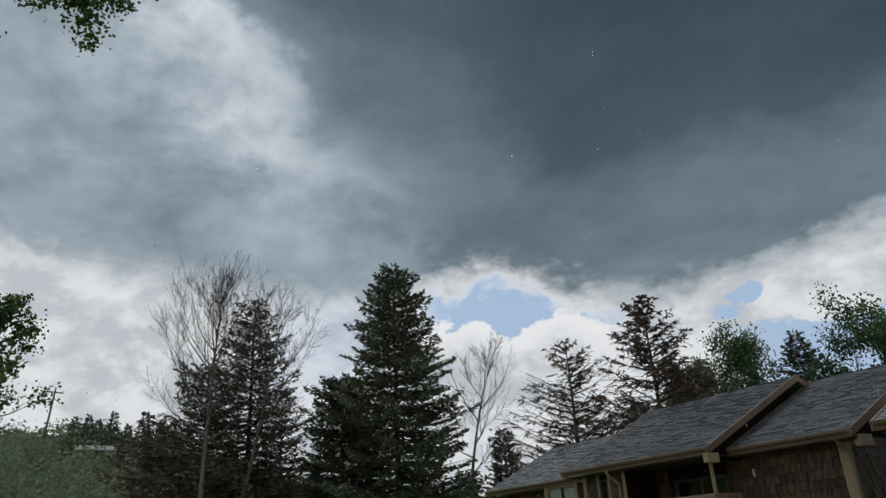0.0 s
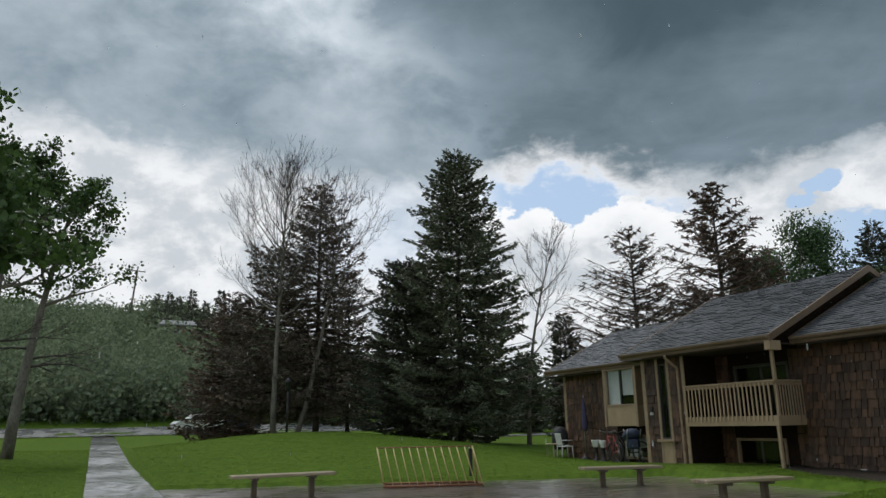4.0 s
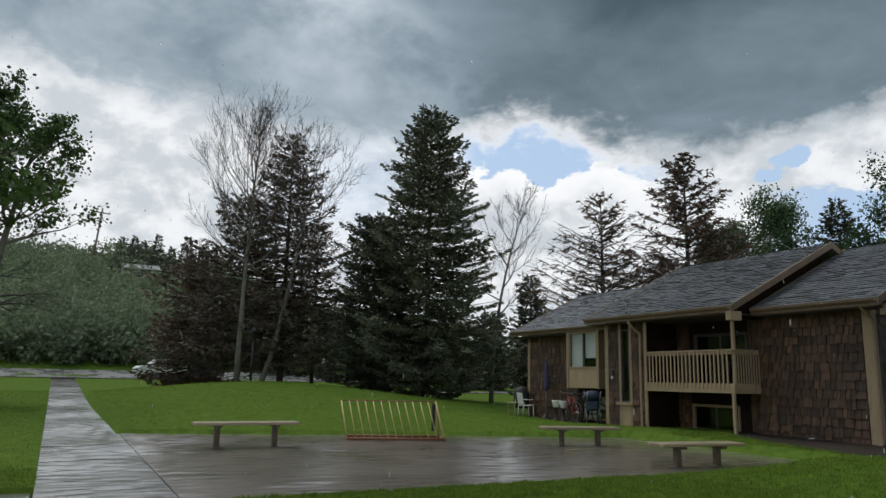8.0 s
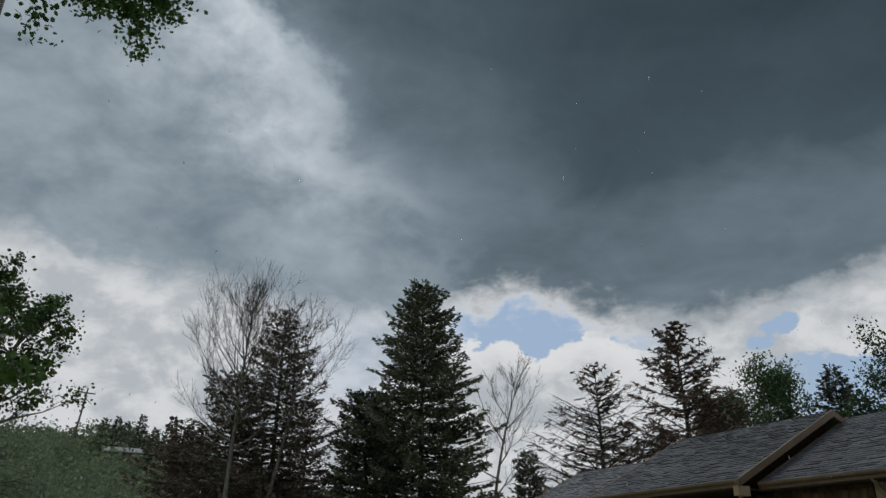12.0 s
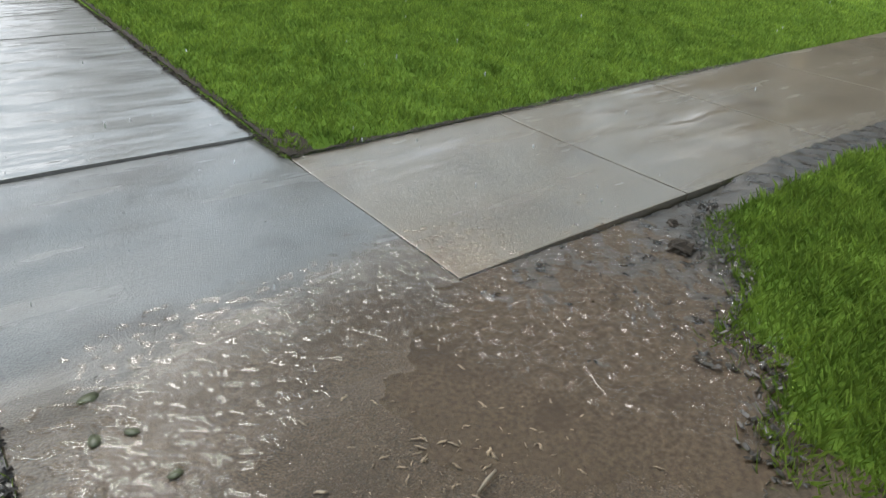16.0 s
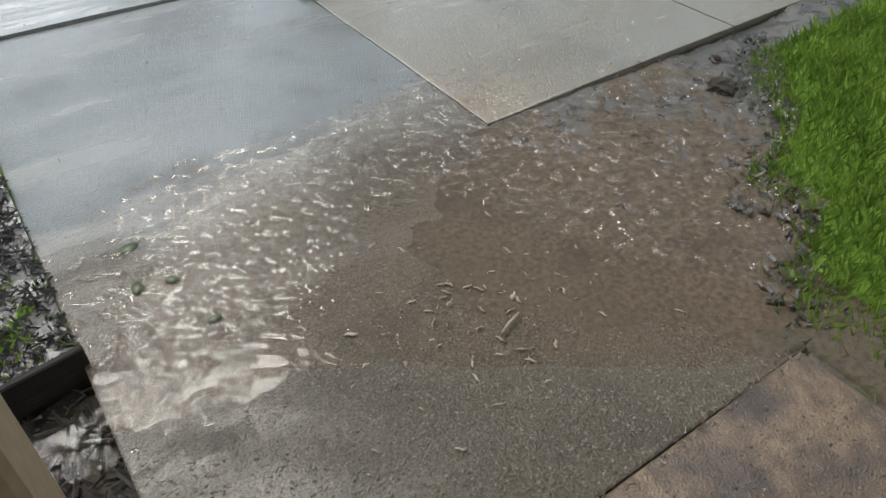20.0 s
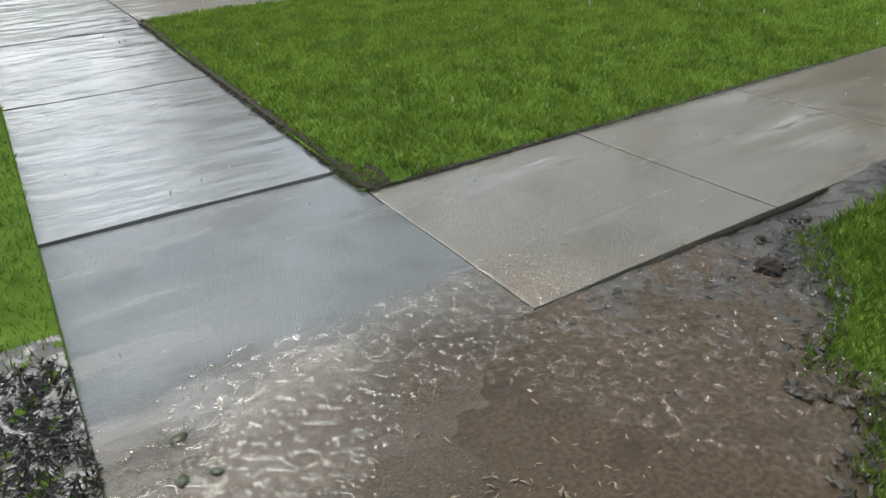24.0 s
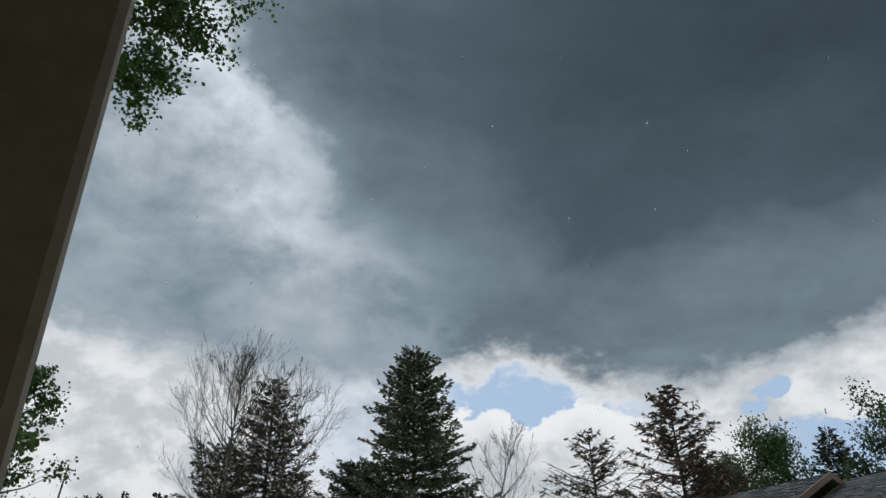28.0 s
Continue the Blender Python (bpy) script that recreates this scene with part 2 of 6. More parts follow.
# ---- materials ----
def material(name, a, b, scale=8.0, rough=0.7, rough2=None, bump=0.2, detail=6.0, stretch=(1, 1, 1), spots=None, metal=0.0, per_piece=0.0, fine=9.0, spec=0.5, coat=0.0):
    """Two tones mixed by noise at two scales, with relief; spots: (colour, scale, amount); per_piece: tone shift from piece to piece"""
    m = bpy.data.materials.new(name)
    m.use_nodes = True
    nt = m.node_tree
    p = nt.nodes["Principled BSDF"]
    p.inputs["Metallic"].default_value = metal
    p.inputs["Specular IOR Level"].default_value = spec
    p.inputs["Coat Weight"].default_value = coat
    p.inputs["Coat Roughness"].default_value = 0.15
    tc = nt.nodes.new("ShaderNodeTexCoord")
    mp = nt.nodes.new("ShaderNodeMapping")
    mp.inputs["Scale"].default_value = stretch
    nt.links.new(tc.outputs["Object"], mp.inputs[0])
    shift = nt.nodes.new("ShaderNodeObjectInfo")
    add = nt.nodes.new("ShaderNodeVectorMath")
    add.operation = "ADD"
    nt.links.new(mp.outputs[0], add.inputs[0])
    wide = nt.nodes.new("ShaderNodeMath")
    wide.operation = "MULTIPLY"
    wide.inputs[1].default_value = 37.0 if per_piece else 0.0
    nt.links.new(shift.outputs["Random"], wide.inputs[0])
    nt.links.new(wide.outputs[0], add.inputs[1])
    n1 = nt.nodes.new("ShaderNodeTexNoise")
    n1.inputs["Scale"].default_value, n1.inputs["Detail"].default_value = scale, detail
    n2 = nt.nodes.new("ShaderNodeTexNoise")
    n2.inputs["Scale"].default_value, n2.inputs["Detail"].default_value = scale * fine, 4.0
    for n in (n1, n2):
        nt.links.new(add.outputs[0], n.inputs["Vector"])
    both = nt.nodes.new("ShaderNodeMath")
    both.operation = "MULTIPLY_ADD"
    both.inputs[1].default_value = 0.45
    nt.links.new(n2.outputs["Fac"], both.inputs[0])
    half = nt.nodes.new("ShaderNodeMath")
    half.operation = "MULTIPLY"
    half.inputs[1].default_value = 0.6
    nt.links.new(n1.outputs["Fac"], half.inputs[0])
    nt.links.new(half.outputs[0], both.inputs[2])
    rng = nt.nodes.new("ShaderNodeMapRange")
    rng.inputs[1].default_value, rng.inputs[2].default_value = 0.36, 0.68
    nt.links.new(both.outputs[0], rng.inputs[0])
    mix = nt.nodes.new("ShaderNodeMix")
    mix.data_type = "RGBA"
    mix.inputs[6].default_value, mix.inputs[7].default_value = (*a, 1), (*b, 1)
    nt.links.new(rng.outputs[0], mix.inputs[0])
    out = mix.outputs[2]
    if spots:
        col, sc, amount = spots
        n3 = nt.nodes.new("ShaderNodeTexNoise")
        n3.inputs["Scale"].default_value, n3.inputs["Detail"].default_value = sc, 5.0
        nt.links.new(add.outputs[0], n3.inputs["Vector"])
        r3 = nt.nodes.new("ShaderNodeMapRange")
        r3.inputs[1].default_value, r3.inputs[2].default_value = 0.66 - amount * 0.2, 0.76 - amount * 0.1
        nt.links.new(n3.outputs["Fac"], r3.inputs[0])
        mx = nt.nodes.new("ShaderNodeMix")
        mx.data_type = "RGBA"
        mx.inputs[7].default_value = (*col, 1)
        nt.links.new(r3.outputs[0], mx.inputs[0])
        nt.links.new(out, mx.inputs[6])
        out = mx.outputs[2]
    if per_piece:
        hs = nt.nodes.new("ShaderNodeHueSaturation")
        val = nt.nodes.new("ShaderNodeMapRange")
        val.inputs[3].default_value, val.inputs[4].default_value = 1 - per_piece, 1 + per_piece
        nt.links.new(shift.outputs["Random"], val.inputs[0])
        nt.links.new(val.outputs[0], hs.inputs["Value"])
        isl = nt.nodes.new("ShaderNodeNewGeometry")
        v2 = nt.nodes.new("ShaderNodeMapRange")
        v2.inputs[3].default_value, v2.inputs[4].default_value = 1 - per_piece, 1 + per_piece
        nt.links.new(isl.outputs["Random Per Island"], v2.inputs[0])
        hs2 = nt.nodes.new("ShaderNodeHueSaturation")
        nt.links.new(v2.outputs[0], hs2.inputs["Value"])
        nt.links.new(out, hs.inputs["Color"])
        nt.links.new(hs.outputs[0], hs2.inputs["Color"])
        out = hs2.outputs[0]
    nt.links.new(out, p.inputs["Base Color"])
    rr = nt.nodes.new("ShaderNodeMapRange")
    rr.inputs[1].default_value, rr.inputs[2].default_value = 0.35, 0.65
    rr.inputs[3].default_value, rr.inputs[4].default_value = rough, rough if rough2 is None else rough2
    nt.links.new(n1.outputs["Fac"], rr.inputs[0])
    nt.links.new(rr.outputs[0], p.inputs["Roughness"])
    if bump:
        bp = nt.nodes.new("ShaderNodeBump")
        bp.inputs["Strength"].default_value, bp.inputs["Distance"].default_value = bump, 0.01
        nt.links.new(both.outputs[0], bp.inputs["Height"])
        nt.links.new(bp.outputs[0], p.inputs["Normal"])
    return m


def wet(name, a, b, stain, film, grain=140, relief=0.25, low=0.05, high=0.34, ripple=0.0, streaks=(0.55, 2.6, 1.0), spec=0.7, fade=None):
    """Cast concrete under a film of rain: fine grain, broad stains, a glossy film that thins out in patches and is dimpled by drops"""
    m = bpy.data.materials.new(name)
    m.use_nodes = True
    nt = m.node_tree
    p = nt.nodes["Principled BSDF"]
    tc = nt.nodes.new("ShaderNodeTexCoord")

    def noise_at(scale, detail=5.0, stretch=None):
        n = nt.nodes.new("ShaderNodeTexNoise")
        n.inputs["Scale"].default_value, n.inputs["Detail"].default_value = scale, detail
        if stretch:
            mp = nt.nodes.new("ShaderNodeMapping")
            mp.inputs["Scale"].default_value = stretch
            nt.links.new(tc.outputs["Object"], mp.inputs[0])
            nt.links.new(mp.outputs[0], n.inputs["Vector"])
        else:
            nt.links.new(tc.outputs["Object"], n.inputs["Vector"])
        return n.outputs["Fac"]

    def step(v, lo, hi, c=0.0, d=1.0):
        n = nt.nodes.new("ShaderNodeMapRange")
        for k, q in enumerate((lo, hi, c, d)):
            n.inputs[k + 1].default_value = q
        nt.links.new(v, n.inputs[0])
        return n.outputs[0]

    def mix(f, x, y):
        n = nt.nodes.new("ShaderNodeMix")
        n.data_type = "RGBA"
        nt.links.new(f, n.inputs[0])
        for k, q in ((6, x), (7, y)):
            if isinstance(q, tuple):
                n.inputs[k].default_value = (*q, 1)
            else:
                nt.links.new(q, n.inputs[k])
        return n.outputs[2]

    grains = noise_at(grain, 8.0)
    broad = noise_at(0.8, 7.0)
    blot = noise_at(2.6, 6.0)
    col = mix(step(grains, 0.36, 0.64), a, b)
    clean = None
    if fade:
        # from silt-stained, worn concrete to rain-washed concrete
        y0, y1, a2, b2 = fade
        sp = nt.nodes.new("ShaderNodeSeparateXYZ")
        nt.links.new(tc.outputs["Object"], sp.inputs[0])
        wob = nt.nodes.new("ShaderNodeMath")
        wob.operation = "MULTIPLY_ADD"
        wob.inputs[1].default_value = 0.5
        nt.links.new(noise_at(3.0, 6.0), wob.inputs[0])
        nt.links.new(sp.outputs[1], wob.inputs[2])
        clean = step(wob.outputs[0], y0 + 0.25, y1 + 0.25)
        col = mix(clean, col, mix(step(grains, 0.36, 0.64), a2, b2))
    pepper = noise_at(grain * 2.3, 2.0)
    col = mix(step(pepper, 0.60, 0.72, 0.0, 0.6), col, tuple(q * 0.35 for q in a))
    col = mix(step(blot, 0.52, 0.74, 0.0, 0.75), col, stain)
    nt.links.new(col, p.inputs["Base Color"])
    p.inputs["Roughness"].default_value = 0.30
    p.inputs["Specular IOR Level"].default_value = spec
    if clean:
        nt.links.new(step(clean, 0.0, 1.0, film, 1.0), p.inputs["Coat Weight"])
    else:
        nt.links.new(step(broad, 0.36, 0.6, film * 0.6, film), p.inputs["Coat Weight"])
    streak = noise_at(1.5, 8.0, streaks)
    nt.links.new(step(streak, 0.40, 0.62, low, high), p.inputs["Coat Roughness"])
    p.inputs["Coat IOR"].default_value = 1.7
    if ripple:
        rp = nt.nodes.new("ShaderNodeBump")
        rp.inputs["Strength"].default_value, rp.inputs["Distance"].default_value = ripple, 0.01
        run = nt.nodes.new("ShaderNodeMath")
        run.operation = "MULTIPLY_ADD"
        run.inputs[1].default_value = 4.5
        nt.links.new(noise_at(4.0, 3.0, (0.40, 1.5, 1.0)), run.inputs[0])
        nt.links.new(step(noise_at(42.0, 3.0, (0.6, 1.3, 1.0)), 0.0, 1.0, 0.0, 0.22), run.inputs[2])
        nt.links.new(run.outputs[0], rp.inputs["Height"])
        nt.links.new(rp.outputs[0], p.inputs["Coat Normal"])
    bp = nt.nodes.new("ShaderNodeBump")
    bp.inputs["Strength"].default_value, bp.inputs["Distance"].default_value = relief, 0.01
    nt.links.new(grains, bp.inputs["Height"])
    nt.links.new(bp.outputs[0], p.inputs["Normal"])
    return m


concrete = wet("wet_concrete", (0.10, 0.095, 0.087), (0.175, 0.167, 0.153), (0.068, 0.063, 0.056), 1.0, low=0.008, high=0.05, ripple=0.42)
patio_m = wet("wet_patio_concrete", (0.145, 0.120, 0.098), (0.23, 0.192, 0.158), (0.105, 0.085, 0.068), 1.0, low=0.015, high=0.10, streaks=(0.35, 1.5, 1.0), ripple=0.35)
concrete_dry = wet("damp_concrete", (0.092, 0.071, 0.047), (0.175, 0.139, 0.094), (0.085, 0.060, 0.038), 0.95, low=0.05, high=0.30, ripple=0.14, relief=0.6)
aggregate = wet("exposed_aggregate", (0.045, 0.033, 0.022), (0.118, 0.088, 0.058), (0.047, 0.034, 0.023), 0.22, grain=150, relief=1.0, low=0.10, high=0.3, ripple=0.10, spec=0.35, fade=(1.75, 2.25, (0.10, 0.095, 0.087), (0.175, 0.167, 0.153)))
landing_m = material("rusty_concrete", (0.055, 0.034, 0.021), (0.185, 0.122, 0.074), 26, 0.5, 0.35, 0.9, 8, fine=6, spots=((0.032, 0.022, 0.019), 3.6, 1.25))
soil = material("wet_soil", (0.016, 0.013, 0.010), (0.055, 0.043, 0.032), 14, 0.6, 0.9, 0.9, spec=0.12)
mud = material("wet_mud", (0.018, 0.014, 0.011), (0.065, 0.054, 0.042), 16, 0.22, 0.55, 0.8, coat=0.35)
silt = material("brown_silt", (0.042, 0.031, 0.021), (0.098, 0.073, 0.048), 60, 0.7, 0.55, 0.6, fine=5, spots=((0.05, 0.036, 0.024), 3.0, 0.4), spec=0.2)
turf = material("turf", (0.048, 0.087, 0.012), (0.114, 0.177, 0.026), 5.0, 0.95, None, 0.5, fine=25, spec=0.03)
grass_m = material("grass_blades", (0.058, 0.104, 0.015), (0.192, 0.274, 0.043), 4.0, 0.65, 0.8, 0, per_piece=0.38, fine=7, spec=0.10)
shingle_m = material("cedar_shingle", (0.025, 0.0125, 0.0075), (0.112, 0.058, 0.029), 7, 0.7, 0.5, 0.6, stretch=(1.6, 1.6, 0.25), per_piece=0.50)
# near-black colour carries the shade of shingle gaps and unlit rooms
siding_m = material("shade_black_backing", (0.012, 0.008, 0.006), (0.028, 0.017, 0.011), 8, 0.9, spec=0.1)
roof_m = material("roof_shingle", (0.056, 0.059, 0.066), (0.155, 0.159, 0.171), 12, 0.55, 0.36, 0.5, per_piece=0.42, coat=0.25)
tan_m = material("tan_paint", (0.33, 0.235, 0.140), (0.44, 0.325, 0.205), 4, 0.5, 0.65, 0.15, stretch=(1, 1, 0.3), spots=((0.2, 0.15, 0.09), 6, 0.2))
fascia_m = material("brown_fascia", (0.13, 0.085, 0.052), (0.20, 0.138, 0.086), 4, 0.5, 0.65, 0.15)
trim_m = material("weathered_trim", (0.255, 0.178, 0.108), (0.36, 0.265, 0.170), 5, 0.6, 0.7, 0.2)
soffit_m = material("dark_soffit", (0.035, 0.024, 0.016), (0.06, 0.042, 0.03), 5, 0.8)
bench_m = material("weathered_plank", (0.21, 0.165, 0.10), (0.40, 0.325, 0.21), 5, 0.3, 0.55, 0.4, stretch=(0.2, 3, 3), per_piece=0.2)
post_m = material("bench_post", (0.075, 0.055, 0.038), (0.14, 0.105, 0.07), 6, 0.5, 0.7, 0.3)
rack_m = material("rusty_yellow_paint", (0.42, 0.31, 0.11), (0.55, 0.43, 0.20), 7, 0.4, 0.6, 0.2, spots=((0.20, 0.08, 0.035), 16, 0.5))
rust_m = material("rust", (0.16, 0.06, 0.03), (0.28, 0.12, 0.06), 18, 0.6, 0.8, 0.4)
black_m = material("black_rubber", (0.012, 0.012, 0.013), (0.03, 0.03, 0.032), 10, 0.5, 0.7, 0.2)
dark_frame = material("dark_window_frame", (0.03, 0.027, 0.024), (0.055, 0.05, 0.045), 8, 0.45)
steel_m = material("galvanised_steel", (0.35, 0.35, 0.34), (0.5, 0.5, 0.49), 12, 0.35, 0.5, 0.1, metal=0.8)
white_m = material("white_plastic", (0.62, 0.62, 0.60), (0.75, 0.75, 0.73), 8, 0.4, 0.5, 0.05)
blind_m = material("white_blind", (0.58, 0.60, 0.60), (0.70, 0.72, 0.72), 5, 0.8, None, 0.05)
bark_spruce = material("spruce_bark", (0.035, 0.025, 0.02), (0.085, 0.065, 0.05), 7, 0.85, None, 0.8, stretch=(1, 1, 0.3))
bark_pale = material("pale_bark", (0.085, 0.074, 0.062), (0.26, 0.235, 0.20), 3, 0.8, None, 0.6, stretch=(1, 1, 0.4), spots=((0.05, 0.042, 0.035), 3, 0.7))
twig_m = material("dead_twig", (0.035, 0.029, 0.025), (0.085, 0.072, 0.062), 6, 0.85, None, 0)
# spruce and browning needle tones are raised, with pale rain haze painted in
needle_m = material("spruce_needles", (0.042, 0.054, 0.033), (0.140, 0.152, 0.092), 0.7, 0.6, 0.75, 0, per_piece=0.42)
needle_brown = material("browning_needles_hazed", (0.072, 0.055, 0.043), (0.205, 0.156, 0.116), 0.6, 0.7, None, 0, per_piece=0.40)
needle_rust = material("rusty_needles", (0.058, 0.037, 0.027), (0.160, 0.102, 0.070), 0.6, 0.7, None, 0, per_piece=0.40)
leaf_m = material("aspen_leaves", (0.030, 0.066, 0.016), (0.088, 0.150, 0.038), 0.8, 0.45, 0.6, 0, per_piece=0.35)
# far leaves are paler and greyer: the mist over the hill is in the colour
leaf_far = material("distant_leaves_hazed", (0.085, 0.118, 0.068), (0.22, 0.265, 0.158), 0.15, 0.8, None, 0, per_piece=0.3)
leaf_pop = material("poplar_leaves", (0.030, 0.064, 0.026), (0.080, 0.130, 0.052), 0.5, 0.5, 0.6, 0, per_piece=0.35)
chip_m = material("bark_mulch", (0.012, 0.009, 0.007), (0.052, 0.038, 0.027), 20, 0.4, 0.7, 0.4, per_piece=0.5)
debris_m = material("sodden_twig", (0.13, 0.10, 0.07), (0.36, 0.295, 0.21), 25, 0.35, 0.6, 0.3, per_piece=0.35)
asphalt_m = material("wet_asphalt", (0.16, 0.155, 0.15), (0.24, 0.235, 0.225), 1.0, 0.15, 0.4, 0.1, fine=40)


def glassy(name, colour, rough, trans, ior=1.45):
    m = bpy.data.materials.new(name)
    m.use_nodes = True
    p = m.node_tree.nodes["Principled BSDF"]
    p.inputs["Base Color"].default_value = (*colour, 1)
    p.inputs["Roughness"].default_value, p.inputs["IOR"].default_value = rough, ior
    p.inputs["Transmission Weight"].default_value = trans
    return m


def translucent(m, share):
    """Thin leaves let part of the light through"""
    nt = m.node_tree
    p = nt.nodes["Principled BSDF"]
    out = nt.nodes["Material Output"]
    tr = nt.nodes.new("ShaderNodeBsdfTranslucent")
    nt.links.new(p.inputs["Base Color"].links[0].from_socket, tr.inputs["Color"])
    mx = nt.nodes.new("ShaderNodeMixShader")
    mx.inputs[0].default_value = share
    nt.links.new(p.outputs[0], mx.inputs[1])
    nt.links.new(tr.outputs[0], mx.inputs[2])
    nt.links.new(mx.outputs[0], out.inputs["Surface"])


for leaf, share in ((leaf_m, 0.35), (leaf_far, 0.4), (leaf_pop, 0.4), (grass_m, 0.35)):
    translucent(leaf, share)
pane_m = glassy("window_glass", (0.9, 0.93, 0.92), 0.02, 1.0)
water_m = glassy("rain_water", (0.94, 0.91, 0.87), 0.015, 1.0, 1.33)
dark_glass = glassy("dark_glass", (0.02, 0.024, 0.026), 0.04, 0.0)
drop_m = glassy("rain_drop", (0.95, 0.97, 1.0), 0.05, 0.6, 1.33)
# ---- building tools ----
MESHES = {}


def mesh(name, verts, faces, mat, smooth=False):
    me = bpy.data.meshes.new(name)
    me.from_pydata(verts if isinstance(verts, list) else verts.tolist(), [], faces if isinstance(faces, list) else faces.tolist())
    me.materials.append(mat)
    if smooth:
        me.polygons.foreach_set("use_smooth", [True] * len(me.polygons))
    me.update()
    return me


def tris(name, v, mat, smooth=False):
    """A mesh of loose triangles (n, 3, 3) or quads (n, 4, 3), made quickly"""
    v = np.asarray(v, dtype=np.float32)
    n, k = v.shape[:2]
    me = bpy.data.meshes.new(name)
    me.vertices.add(n * k)
    me.vertices.foreach_set("co", v.ravel())
    me.loops.add(n * k)
    me.loops.foreach_set("vertex_index", np.arange(n * k, dtype=np.int32))
    me.polygons.add(n)
    me.polygons.foreach_set("loop_start", np.arange(0, n * k, k, dtype=np.int32))
    me.materials.append(mat)
    me.update(calc_edges=True)
    return me


def thing(name, loc, label, category, group="", kind="", rz=0.0):
    ob = new(name)
    ob.empty_display_size = 0.1
    ob.matrix_basis = pose(*loc, 0, 0, rz)
    return tagged(ob, label, category, group, kind)


def part(name, me, parent=None, loc=(0, 0, 0), rot=(0, 0, 0), label=""):
    ob = new(name, me)
    ob.matrix_basis = pose(*loc, *rot)
    if parent:
        ob.parent = parent
    if label:
        ob["label"] = label
    return ob


def slab(dx, dy, dz, mat, bev=0.006):
    """A box of that size with softened edges, centred"""
    key = (round(dx, 4), round(dy, 4), round(dz, 4), mat.name, bev)
    if key not in MESHES:
        bm = bmesh.new()
        bmesh.ops.create_cube(bm, size=1.0)
        for v in bm.verts:
            v.co.x, v.co.y, v.co.z = v.co.x * dx, v.co.y * dy, v.co.z * dz
        if bev:
            bmesh.ops.bevel(bm, geom=bm.edges[:], offset=min(bev, 0.3 * min(dx, dy, dz)), segments=1, affect="EDGES")
        me = bpy.data.meshes.new("slab")
        bm.to_mesh(me)
        bm.free()
        me.materials.append(mat)
        MESHES[key] = me
    return MESHES[key]


def base_of(ob):
    """Where a thing or part stands in the world (no turn)"""
    at = Vector((0, 0, 0))
    while ob:
        at += ob.matrix_basis.translation
        ob = ob.parent
    return at


def wbox(name, lo, hi, mat, parent, bev=0.006, label=""):
    """A box between two corners in the world, as a part of a parent that is not turned"""
    c = [(a + b) / 2 for a, b in zip(lo, hi)]
    o = base_of(parent)
    return part(name, slab(hi[0] - lo[0], hi[1] - lo[1], hi[2] - lo[2], mat, bev), parent, (c[0] - o.x, c[1] - o.y, c[2] - o.z), label=label)


def tube_data(path, radii, n=6):
    """Vertices and faces of a tapered tube along a path"""
    path = [Vector(p) for p in path]
    verts, faces = [], []
    side = None
    for i, p in enumerate(path):
        d = (path[min(i + 1, len(path) - 1)] - path[max(i - 1, 0)]).normalized()
        ref = Vector((0, 0, 1)) if abs(d.z) < 0.9 else Vector((1, 0, 0))
        a = d.cross(ref).normalized() if side is None else (side - d * side.dot(d)).normalized()
        side = a
        b = d.cross(a)
        for k in range(n):
            t = 2 * math.pi * k / n
            verts.append(p + (a * math.cos(t) + b * math.sin(t)) * radii[i])
    for i in range(len(path) - 1):
        for k in range(n):
            q = (k + 1) % n
            faces.append((i * n + k, i * n + q, (i + 1) * n + q, (i + 1) * n + k))
    faces.append(tuple(range(n - 1, -1, -1)))
    faces.append(tuple(range((len(path) - 1) * n, len(path) * n)))
    return verts, faces


def tube(name, path, radii, mat, n=8, smooth=True):
    if isinstance(radii, (int, float)):
        radii = [radii] * len(path)
    v, f = tube_data(path, radii, n)
    return mesh(name, [tuple(p) for p in v], f, mat, smooth)


def tubes(name, many, mat, n=4):
    verts, faces = [], []
    for path, radii in many:
        v, f = tube_data(path, radii, n)
        k = len(verts)
        verts += [tuple(p) for p in v]
        faces += [tuple(i + k for i in q) for q in f]
    return mesh(name, verts, faces, mat, True)


def sheet(name, xs, ys, height, mat, smooth=True):
    """A grid of ground: height(x, y) on arrays"""
    X, Y = np.meshgrid(xs, ys)
    Z = height(X, Y)
    v = np.stack([X, Y, Z], -1).reshape(-1, 3)
    nx, ny = len(xs), len(ys)
    i = (np.arange(ny - 1)[:, None] * nx + np.arange(nx - 1)[None, :]).ravel()
    f = np.stack([i, i + 1, i + nx + 1, i + nx], -1)
    return mesh(name, v, f, mat, smooth)
# ---- ground ----
WL, WR = -0.095, 1.43          # edges of the sidewalk
WALK0, WALK1 = 1.82, 3.20      # edges of the branch walk
PAT0 = 8.75                    # near edge of the patio


def pave_z(y):
    return np.interp(y, [-9, 3.0, 8.5, 18, 30, 45, 62], [0, 0, 0.17, 0.26, 0.40, 0.75, 1.3])


def patio_back(x):
    return 18.4 - (x - 1.43) * 0.31


def bump_at(x, y, cx, cy, rx, ry):
    return np.exp(-((x - cx) / rx) ** 2 - ((y - cy) / ry) ** 2)


def ramp01(v, a, b):
    t = np.clip((v - a) / (b - a), 0, 1)
    return t * t * (3 - 2 * t)


def rough_noise(x, y, s):
    return (np.sin(x * s * 1.3 + 1.7 * np.sin(y * s * 0.7)) + np.sin(y * s * 1.1 + 1.9 * np.sin(x * s * 0.9 + 2)) + 0.6 * np.sin((x + y) * s * 2.3)) / 2.6


